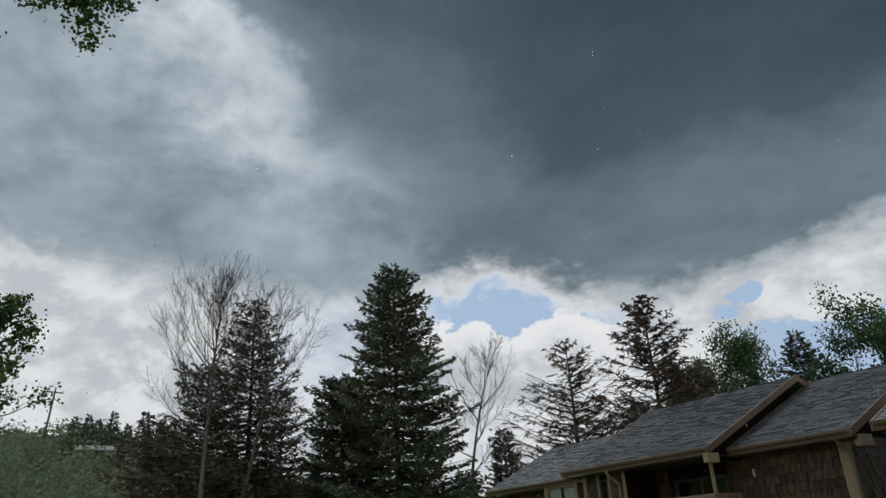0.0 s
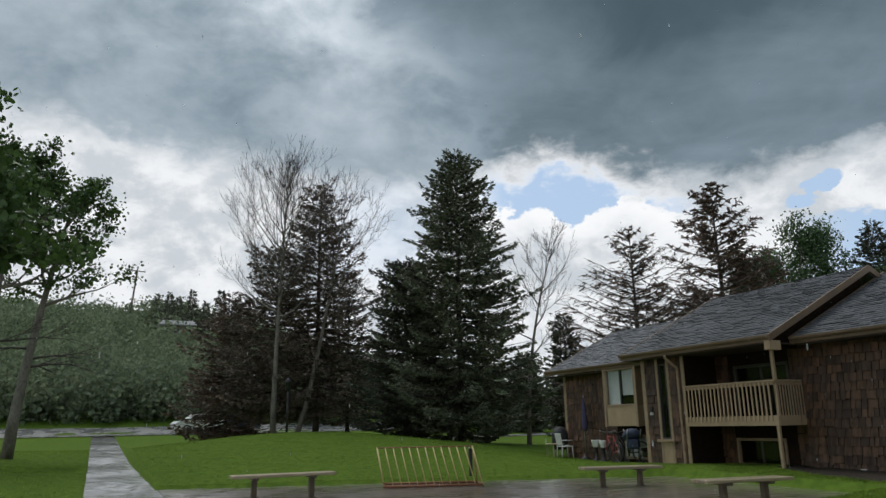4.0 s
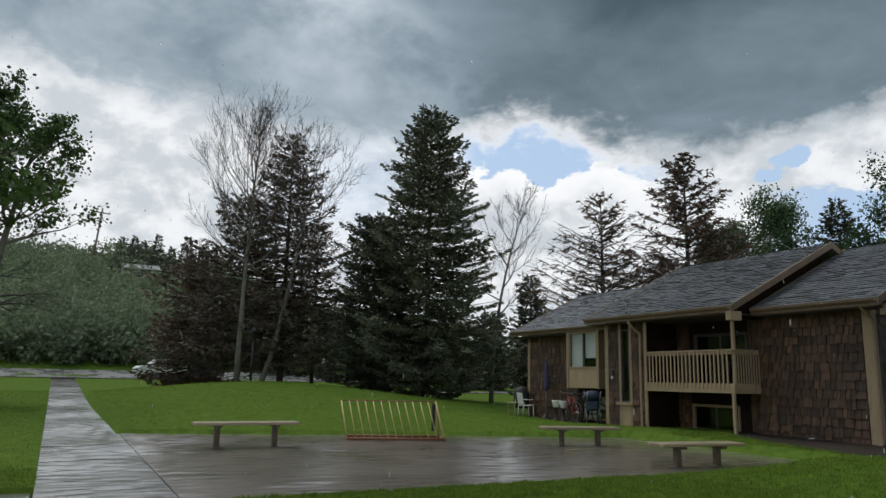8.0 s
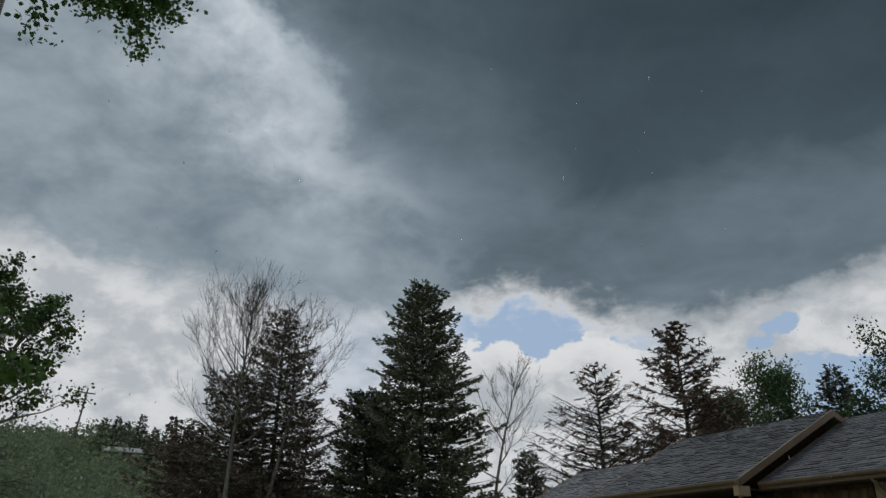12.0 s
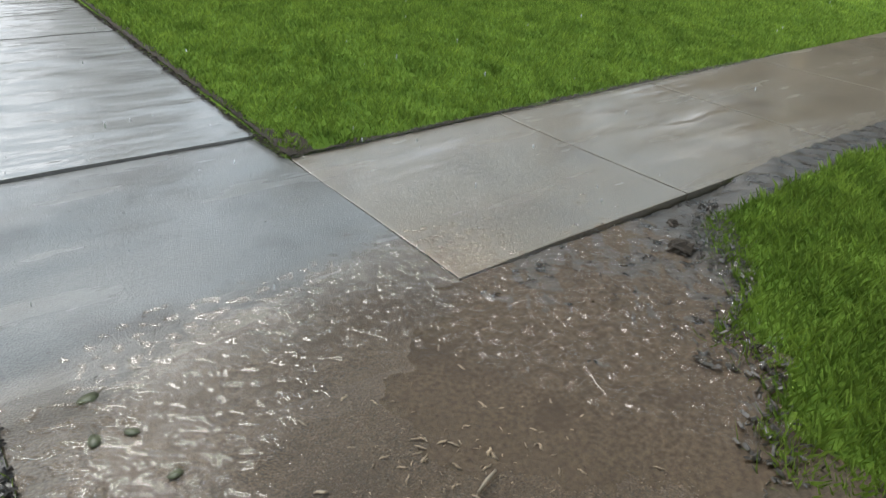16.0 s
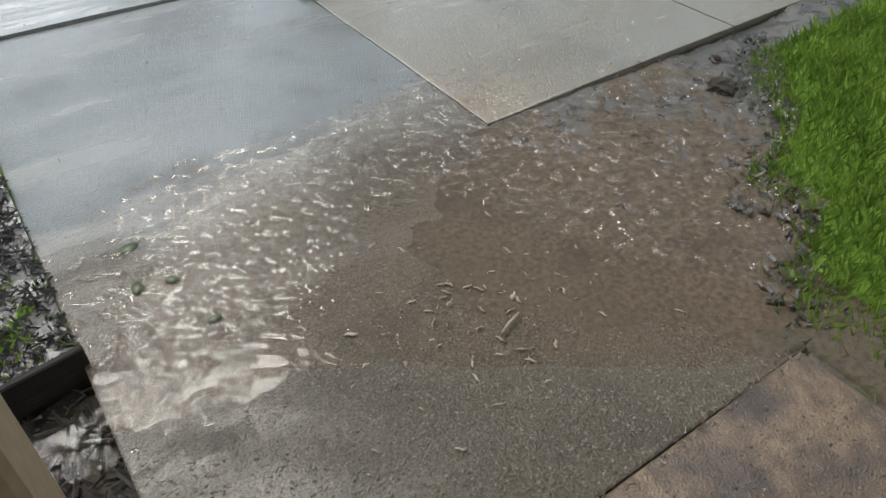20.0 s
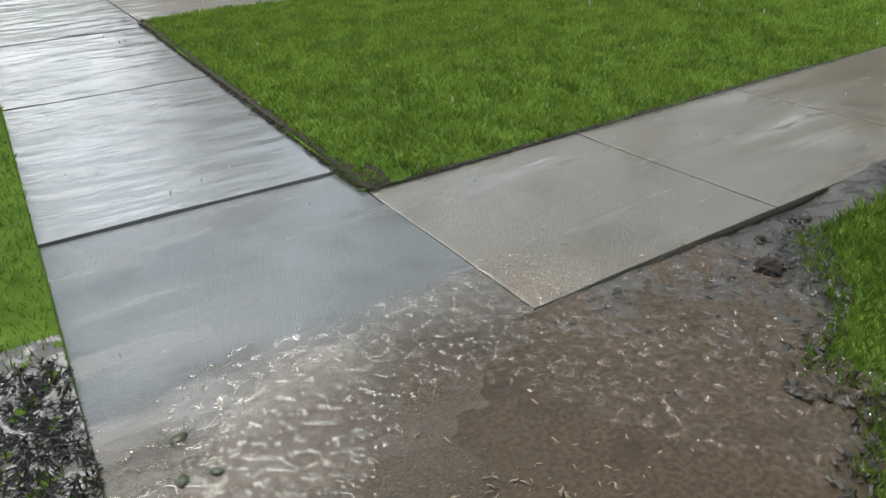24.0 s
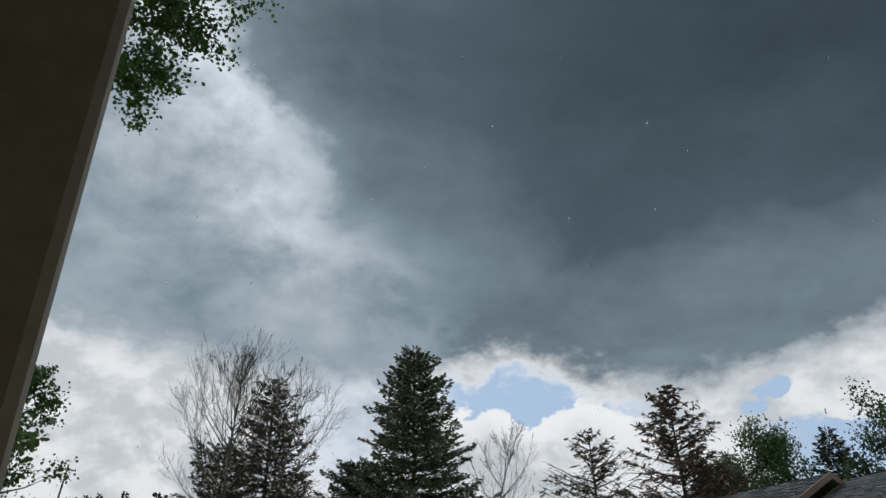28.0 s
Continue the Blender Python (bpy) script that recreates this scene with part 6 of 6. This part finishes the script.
# ---- grass ----
def blades(name, x0, x1, y0, y1, n, tall, wide, seed, label, keep=None, mat=None):
    g = np.random.default_rng(seed)
    x, y = g.uniform(x0, x1, n), g.uniform(y0, y1, n)
    ok = ~paved(x, y) & ~((x > bed_edge(y)) & (y > 6.2) & (y < 13.2))
    ok &= ~((x > WR) & (y > WALK1) & (y < PAT0) & ((x < WR + 0.025 + 0.03 * rough_noise(x, y, 9.0)) | (y < WALK1 + 0.02 + 0.02 * rough_noise(x, y, 9.0))))
    ok &= ~((x < 0) & (x > -0.42 + 0.12 * rough_noise(x, y, 6.0)) & (rough_noise(x, y, 5.0) > -0.25) & (y > 1.66 + 0.1 * rough_noise(x, y, 8.0)) & (y < 2.4 + 0.15 * rough_noise(x, y, 7.0)))
    if keep is not None:
        ok &= keep(x, y)
    x, y = x[ok], y[ok]
    z = land(x, y) - 0.012
    n = len(x)
    a = g.uniform(0, 2 * math.pi, n)
    tuft = 0.9 + 0.22 * rough_noise(x, y, 11.0) + 0.12 * rough_noise(x, y, 23.0)
    h = tall * g.uniform(0.45, 1.2, n) * np.clip(tuft, 0.35, 1.4)
    bend = h * g.uniform(0.15, 0.75, n)
    b = a + g.uniform(0.6, 2.4, n)
    w = wide * g.uniform(0.6, 1.3, n) / 2
    root = np.stack([x, y, z], -1)
    side = np.stack([np.cos(a) * w, np.sin(a) * w, 0 * w], -1)
    lean = np.stack([np.cos(b) * bend, np.sin(b) * bend, h], -1)
    half = np.stack([np.cos(b) * bend * 0.3, np.sin(b) * bend * 0.3, h * 0.55], -1)
    quads = np.stack([root - side, root + side, root + half + side * 0.7, root + lean], 1)
    ob = new(name, tris(name, quads, mat or grass_m))
    return tagged(ob, label, "grass", kind="stuff")


blades("lawn_grass", WR, 9.0, WALK1, PAT0, 190000, 0.060, 0.0085, 1, "short bright green mown lawn grass", keep=lambda x, y: 0.5 + 0.5 * np.sin(x * 917.3 + y * 583.1) > ramp01(x, 5.8, 9.0))
blades("lawn_grass", 5.8, 15.8, WALK1, 13.5, 190000, 0.06, 0.011, 2, "short bright green lawn grass by the house", keep=lambda x, y: 0.5 + 0.5 * np.sin(x * 917.3 + y * 583.1) < ramp01(x, 5.8, 8.0))
blades("mound_grass", WR, 16.0, 13.0, 34.0, 110000, 0.032, 0.024, 3, "mown green grass on the mound")
blades("verge_grass", -2.4, WL, 1.5, 12.0, 42000, 0.055, 0.0065, 4, "green grass along the sidewalk")
blades("verge_grass", -6.0, WL, 12.0, 40.0, 46000, 0.035, 0.022, 5, "green grass along the sidewalk further on")
blades("tall_grass", 1.45, 5.5, -1.2, 1.80, 80000, 0.078, 0.0044, 6, "wet grass beside the mud", keep=lambda x, y: y < 1.58 + 0.06 * rough_noise(x, y, 7.0))
g8 = np.random.default_rng(8)
# wet grass that straggles into the mud
n = 3200
x = g8.uniform(1.3, 2.9, n)
y = g8.uniform(-0.2, 1.6, n)
edge = grass_brim(x, y)
ok = (x < edge) & (x > edge - 0.22 * g8.random(n) ** 0.6) & (rough_noise(x, y, 11) > -0.2)
x, y = x[ok], y[ok]
a, h = g8.uniform(0, 6.28, len(x)), g8.uniform(0.02, 0.07, len(x))
root = np.stack([x, y, 0 * x - 0.012], -1)
side = np.stack([np.cos(a), np.sin(a), 0 * a], -1) * 0.003
tip = np.stack([np.cos(a * 3) * 0.05, np.sin(a * 3) * 0.05, h], -1)
tagged(new("straggling_grass", tris("straggling_grass", np.stack([root - side, root + side, root + tip], 1), grass_m)), "flattened wet grass at the edge of the mud", "grass", kind="stuff")
# ---- things along the house wall ----
purple_m = material("purple_canvas", (0.05, 0.045, 0.10), (0.09, 0.08, 0.16), 8, 0.8)
navy_m = material("navy_canvas", (0.02, 0.03, 0.055), (0.05, 0.065, 0.11), 8, 0.75)
red_m = material("red_paint", (0.28, 0.03, 0.03), (0.40, 0.06, 0.05), 8, 0.35)


def hull(sections, n, mat, name):
    """A turned body: (z, radius) rings"""
    v, f = [], []
    for z, r in sections:
        for k in range(n):
            t = 2 * math.pi * k / n
            v.append((r * math.cos(t), r * math.sin(t), z))
    for i in range(len(sections) - 1):
        for k in range(n):
            q = (k + 1) % n
            f.append((i * n + k, i * n + q, (i + 1) * n + q, (i + 1) * n + k))
    f += [tuple(range(n - 1, -1, -1)), tuple(range((len(sections) - 1) * n, len(sections) * n))]
    return mesh(name, v, f, mat, True)


def wall_ground(x, y):
    return float(land(x, y)) - 0.005


umb = thing("garden_umbrella", (15.32, 21.0, wall_ground(15.32, 21.0)), "closed purple garden umbrella leaning by the wall", "umbrella")
part("pole", tube("pole", [(0, 0, 0), (0.04, 0, 2.15)], 0.018, steel_m, 8), umb)
part("canopy", hull([(0.95, 0.05), (1.1, 0.10), (1.5, 0.085), (1.85, 0.06), (2.1, 0.012)], 9, purple_m, "canopy"), umb, (0.03, 0, 0))
part("base", hull([(0, 0.20), (0.05, 0.19), (0.09, 0.08), (0.2, 0.03)], 14, black_m, "base"), umb)
grill = thing("kettle_grill", (15.35, 22.55, wall_ground(15.35, 22.55)), "black covered barbecue grill beside the corner", "grill")
part("cover", hull([(0.25, 0.27), (0.55, 0.30), (0.8, 0.29), (0.98, 0.20), (1.04, 0.06)], 16, black_m, "cover"), grill)
for k in range(3):
    t = k * 2.094
    part("leg", tube("leg", [(0.2 * math.cos(t), 0.2 * math.sin(t), 0.3), (0.26 * math.cos(t), 0.26 * math.sin(t), 0)], 0.014, steel_m, 6), grill)


def patio_chair(x, y, rz, mat, label):
    c = thing("patio_chair", (x, y, wall_ground(x, y)), label, "chair", "chairs by the wall", rz=rz)
    part("seat", slab(0.46, 0.44, 0.03, mat, 0.012), c, (0, 0, 0.40))
    part("backrest", slab(0.46, 0.03, 0.40, mat, 0.012), c, (0, 0.23, 0.64), (-10, 0, 0))
    for a in (-0.2, 0.2):
        for b in (-0.18, 0.2):
            part("leg", tube("leg", [(a, b, 0.39), (a * 1.12, b * 1.12, 0)], 0.016, mat, 6), c)
        part("armrest", slab(0.05, 0.40, 0.025, mat, 0.008), c, (a * 1.12, 0.02, 0.60))
    return c


patio_chair(15.0, 21.75, 80, white_m, "grey-white garden chair by the wall")
side_table = thing("side_table", (14.95, 22.3, wall_ground(14.95, 22.3)), "small weathered side table", "table")
part("tabletop", slab(0.5, 0.5, 0.03, bench_m, 0.008), side_table, (0, 0, 0.45))
for a in (-0.2, 0.2):
    for b in (-0.2, 0.2):
        part("leg", slab(0.035, 0.035, 0.435, bench_m, 0.004), side_table, (a, b, 0.2175))
for x, y, s in ((15.1, 20.1, 1.0), (15.12, 19.75, 0.85)):
    pot = thing("planter_pot", (x, y, wall_ground(x, y)), "white planter pot on a dark stand", "planter", "pots by the wall")
    part("pot", hull([(0.42, 0.09 * s), (0.46, 0.12 * s), (0.62, 0.15 * s), (0.66, 0.16 * s), (0.64, 0.13 * s)], 14, white_m, "pot"), pot)
    part("stand", hull([(0, 0.15), (0.03, 0.15), (0.06, 0.05), (0.40, 0.05), (0.425, 0.11)], 10, black_m, "stand"), pot)
    part("soil", hull([(0.60, 0.11 * s), (0.645, 0.12 * s)], 12, soil, "soil"), pot)


def bicycle(x, y, rz, mat, label):
    b = thing("bicycle", (x, y, wall_ground(x, y)), label, "bicycle", "bicycles by the wall", rz=rz)
    for cx in (-0.48, 0.48):
        ring = [(cx + 0.31 * math.cos(t), 0, 0.33 + 0.31 * math.sin(t)) for t in np.linspace(0, 2 * math.pi, 25)]
        w = part("wheel", tube("wheel", ring, 0.022, black_m, 6), b)
        part("hub", hull([(-0.03, 0.03), (0.03, 0.03)], 8, steel_m, "hub"), w, (cx, 0, 0.33), (90, 0, 0))
        for k in range(8):
            t = k * math.pi / 8
            part("spoke", tube("spoke", [(cx - 0.3 * math.cos(t), 0, 0.33 - 0.3 * math.sin(t)), (cx + 0.3 * math.cos(t), 0, 0.33 + 0.3 * math.sin(t))], 0.003, steel_m, 3), w)
    for p, q in (((-0.48, 0.33), (-0.15, 0.80)), ((-0.48, 0.33), (-0.05, 0.30)), ((-0.05, 0.30), (-0.17, 0.85)), ((-0.05, 0.30), (0.32, 0.78)), ((-0.15, 0.78), (0.32, 0.80)), ((0.31, 0.88), (0.48, 0.33))):
        part("frame_tube", tube("frame_tube", [(p[0], 0, p[1]), (q[0], 0, q[1])], 0.018, mat, 7), b)
    part("saddle", slab(0.25, 0.13, 0.05, black_m, 0.02), b, (-0.18, 0, 0.90))
    part("handlebar", tube("handlebar", [(0.26, -0.28, 0.98), (0.33, -0.1, 0.93), (0.33, 0.1, 0.93), (0.26, 0.28, 0.98)], 0.013, steel_m, 6), b)
    return b


bicycle(15.05, 19.2, 75, red_m, "red bicycle parked against the wall")
bicycle(15.2, 18.6, 105, black_m, "dark bicycle parked against the wall")
pram = thing("stroller", (14.95, 18.05, wall_ground(14.95, 18.05)), "navy folding stroller with a hooped hood", "stroller", rz=60)
part("hood", hull([(0, 0.30), (0.12, 0.29), (0.22, 0.22), (0.28, 0.10), (0.30, 0.02)], 14, navy_m, "hood"), pram, (0.05, 0, 0.72), (0, 25, 0))
part("seat", slab(0.36, 0.36, 0.30, navy_m, 0.06), pram, (0.0, 0, 0.55))
for a in (-0.28, 0.28):
    for b in (-0.22, 0.22):
        ring = [(a + 0.10 * math.cos(t), b, 0.115 + 0.10 * math.sin(t)) for t in np.linspace(0, 2 * math.pi, 17)]
        part("wheel", tube("wheel", ring, 0.016, black_m, 6), pram)
    part("frame_tube", tube("frame_tube", [(a, -0.22, 0.115), (-a * 0.3, -0.2, 0.62), (-a * 1.3, -0.2, 1.0)], 0.012, steel_m, 6), pram)
    part("frame_tube", tube("frame_tube", [(a, 0.22, 0.115), (-a * 0.3, 0.2, 0.62), (-a * 1.3, 0.2, 1.0)], 0.012, steel_m, 6), pram)

asphalt_pale = material("pale_roofing", (0.17, 0.175, 0.175), (0.24, 0.245, 0.24), 4, 0.8)

# ---- far things ----
x, y = at(1.85, 165)
zp = float(land(x, y)) - 0.5
pylon = thing("utility_pole", (x, y, zp), "leaning wooden utility pole on the hillside", "pole")
ht = 1.57 + 165 * math.tan(radians(11.8)) - zp
part("shaft", tube("shaft", [(-0.8, 0, 0), (0.4, 0, ht)], [0.24, 0.16], post_m, 8), pylon)
part("crossarm", slab(3.4, 0.2, 0.22, post_m, 0.02), pylon, (0.3, 0, ht - 1.0), (0, 4, 0))
part("brace", tube("brace", [(1.6, 0, ht - 3.2), (0.3, 0, ht - 2.2)], 0.08, post_m, 5), pylon)
for sx in (-1.4, 0.0, 1.5):
    part("insulator", hull([(0, 0.07), (0.2, 0.10), (0.3, 0.05)], 8, white_m, "insulator"), pylon, (0.3 + sx, 0, ht - 0.9))
x, y = at(5.0, 138)
zh = 1.57 + 138 * math.tan(radians(7.3))
cabin = thing("hill_house", (x, y, zh - 2.5), "long low house with a pale roof on the hillside", "house")
part("wall", slab(5.8, 5, 4.2, fascia_m, 0.02), cabin, (0, 0, 1.0))
part("roof", mesh("roof", [(-3.1, -3.2, 3.0), (3.1, -3.2, 3.0), (3.1, 0, 4.1), (-3.1, 0, 4.1), (-3.1, 3.2, 3.0), (3.1, 3.2, 3.0), (-3.1, -3.2, 2.8), (3.1, -3.2, 2.8), (3.1, 3.2, 2.8), (-3.1, 3.2, 2.8)],
                  [(0, 1, 2, 3), (3, 2, 5, 4), (0, 6, 7, 1), (1, 7, 8, 5, 2), (5, 8, 9, 4), (4, 9, 6, 0, 3), (6, 9, 8, 7)], asphalt_pale), cabin, (0, 0, 0))
for sx in (-2.0, -0.2, 1.7):
    win = part("window", slab(1.2, 0.08, 1.2, trim_m, 0.02), cabin, (sx, -2.53, 1.9))
    part("pane", slab(1.0, 0.03, 1.0, dark_glass, 0), win, (0, -0.045, 0))


def parked_car(az_, d, rz, mat, label):
    x, y = at(az_, d)
    car = thing("parked_car", (x, y, float(land(x, y)) + 0.06), label, "car", rz=rz)
    prof = [(-2.1, 0.35), (-2.15, 0.75), (-1.9, 0.92), (-1.25, 0.98), (-0.75, 1.42), (0.75, 1.45), (1.35, 1.0), (2.0, 0.85), (2.15, 0.6), (2.1, 0.35)]
    v = [(a, -0.85 if b < 1.2 else -0.68, b) for a, b in prof] + [(a, 0.85 if b < 1.2 else 0.68, b) for a, b in prof]
    n = len(prof)
    part("body", mesh("body", v, [(i, (i + 1) % n, n + (i + 1) % n, n + i) for i in range(n)] + [tuple(range(n - 1, -1, -1)), tuple(range(n, 2 * n))], mat), car)
    for s in (-1, 1):
        part("side_window", mesh("side_window", [(-1.1, s * 0.865, 1.0), (1.2, s * 0.865, 1.0), (0.7, s * 0.70, 1.40), (-0.7, s * 0.70, 1.38)], [(0, 1, 2, 3)], dark_glass), car)
        for cx in (-1.3, 1.35):
            w = part("wheel", hull([(-0.1, 0.30), (-0.08, 0.33), (0.08, 0.33), (0.1, 0.30)], 18, black_m, "tyre"), car, (cx, s * 0.80, 0.33), (90, 0, 0))
            part("rim", hull([(-0.11, 0.2), (0.11, 0.2)], 12, steel_m, "rim"), w)
    return car


parked_car(7.2, 59.5, 8, white_m, "white car parked on the road behind the mound")
parked_car(9.3, 60, -4, navy_m, "dark blue car parked behind the mound")
x, y = at(13.35, 35.5)
lantern = thing("lamp_post", (x, y, float(land(x, y)) - 0.05), "black lantern lamp post by the path", "street lamp")
part("post", tube("post", [(0, 0, 0), (0, 0, 2.1)], [0.06, 0.035], black_m, 10), lantern)
part("lantern", hull([(2.1, 0.05), (2.15, 0.09), (2.45, 0.13), (2.48, 0.15), (2.6, 0.06), (2.66, 0.015)], 8, dark_glass, "lantern"), lantern)
part("cap", hull([(2.47, 0.165), (2.5, 0.16), (2.62, 0.07), (2.70, 0.01)], 8, black_m, "cap"), lantern)
# ---- rain in the air ----
gr = np.random.default_rng(33)
bm = bmesh.new()
bmesh.ops.create_icosphere(bm, subdivisions=1, radius=1.0)
ball = np.array([v.co for v in bm.verts])
ball_faces = np.array([[v.index for v in f.verts] for f in bm.faces])
bm.free()
drops = []
for _ in range(420):
    a, d, h = radians(gr.uniform(-6, 66)), gr.uniform(1.3, 8.0), gr.uniform(0.25, 6.0)
    if gr.random() < 0.6:
        h = gr.uniform(0.3, 2.6)
    r = gr.uniform(0.0012, 0.0026)
    drops.append((ball * [r, r, r * gr.uniform(2.0, 5.0)] + [d * math.sin(a), d * math.cos(a), h])[ball_faces])
rain = new("rain_drops", tris("rain_drops", np.concatenate(drops), drop_m))
tagged(rain, "falling drops of rain catching the sky's light", "rain", kind="stuff")
# ---- shingles ----
def wedge(w, h, name, mat, t0=0.052, t1=0.008):
    """A shingle facing west: thick at its butt, thin at its head; origin at the butt's middle"""
    key = ("wedge", round(w, 3), h, mat.name)
    if key not in MESHES:
        a, s = w / 2, 0.003
        v = [(-t0, -a, 0), (-t0, a, 0), (-t1, a - s, h), (-t1, -a + s, h), (0, -a, 0), (0, a, 0), (0, a - s, h), (0, -a + s, h)]
        MESHES[key] = mesh(name, v, [(0, 3, 2, 1), (4, 5, 6, 7), (0, 1, 5, 4), (1, 2, 6, 5), (2, 3, 7, 6), (3, 0, 4, 7)], mat)
    return MESHES[key]


def courses(g, a0, a1, z0, z1, step=0.212):
    rows = max(1, int(round((z1 - z0) / step)))
    step = (z1 - z0) / rows
    for r in range(rows):
        a = a0
        while a < a1 - 0.03:
            w = g.choice((0.12, 0.15, 0.18, 0.21, 0.25))
            if a1 - a - w < 0.06:
                w = round(a1 - a, 3)
            yield a + w / 2, z0 + r * step + g.choice((0, 0, -0.02, -0.01, 0.012, 0.024)), w, step
            a += w


for job in PIECES:
    g = random.Random(int(sum(abs(q) * 31 for q in job[2:8] if not isinstance(q, bool))))
    if job[0] == "wall":
        _, owner, X, a0, a1, z0, z1, single = job
        o = base_of(owner)
        if single:
            for y, z, w, st in courses(g, a0, a1, z0, z1):
                part("shingle", wedge(w - 0.012, round(st + 0.03, 3), "shingle", shingle_m), owner, (X - 0.004 - g.uniform(0, 0.012) - o.x, y - o.y, z - o.z), (g.uniform(-1.2, 1.2), 0, g.uniform(-1.5, 1.5)))
        else:
            verts, faces = [], []
            for y, z, w, st in courses(g, a0, a1, z0, z1):
                k, a, h, t = len(verts), w / 2 - 0.006, st + 0.03, g.uniform(0.030, 0.060)
                verts += [(X - t, y - a, z), (X - t, y + a, z), (X - 0.008, y + a, z + h), (X - 0.008, y - a, z + h), (X, y - a, z), (X, y + a, z)]
                faces += [(k, k + 3, k + 2, k + 1), (k, k + 1, k + 5, k + 4), (k, k + 4, k + 3), (k + 1, k + 2, k + 5)]
            tagged(part("shingles", mesh("shingles", verts, faces, shingle_m), owner, (-o.x, -o.y, -o.z)), kind="stuff")
    elif job[0] == "gable":
        _, owner, Y, a0, a1, z0, z1, _ = job
        o = base_of(owner)
        verts, faces = [], []
        for x, z, w, st in courses(g, a0, a1, z0, z1):
            k, a, h, t = len(verts), w / 2 - 0.006, st + 0.03, g.uniform(0.030, 0.060)
            verts += [(x - a, Y - t, z), (x + a, Y - t, z), (x + a, Y - 0.008, z + h), (x - a, Y - 0.008, z + h), (x - a, Y, z), (x + a, Y, z)]
            faces += [(k, k + 1, k + 2, k + 3), (k, k + 4, k + 5, k + 1), (k, k + 3, k + 4), (k + 1, k + 5, k + 2)]
        tagged(part("shingles", mesh("shingles", verts, faces, shingle_m), owner, (-o.x, -o.y, -o.z)), kind="stuff")
    else:
        _, owner, xe, ze, xr, zr, y0, y1 = job
        run = math.hypot(xr - xe, zr - ze)
        ux, uz = (xr - xe) / run, (zr - ze) / run
        verts, faces = [], []
        rows = int(run / 0.142)
        for r in range(rows + 1):
            s0, s1 = r * run / rows - 0.02, min(run + 0.01, (r + 1) * run / rows + 0.02)
            y = y0 - 0.02 - g.uniform(0, 0.3)
            while y < y1 + 0.02:
                w = g.choice((0.15, 0.22, 0.30, 0.30))
                ya, yb = max(y, y0 - 0.02), min(y + w, y1 + 0.02)
                t = g.choice((0.014, 0.020, 0.030))
                if yb - ya > 0.02:
                    k = len(verts)
                    for s, up in ((s0, t + 0.004), (s1, 0.006)):
                        for q in (ya + 0.002, yb - 0.002):
                            verts.append((xe + ux * s - uz * up, q, ze + uz * s + ux * up))
                    verts += [(xe + ux * s0, ya + 0.002, ze + uz * s0), (xe + ux * s0, yb - 0.002, ze + uz * s0)]
                    faces += [(k, k + 2, k + 3, k + 1), (k, k + 1, k + 5, k + 4)]
                y += w
        tagged(part("roof_shingles", mesh("roof_shingles", verts, faces, roof_m), owner), kind="stuff")

# both houses settled on their footing
for unit in (house, near_house):
    unit.location.z -= 0.02
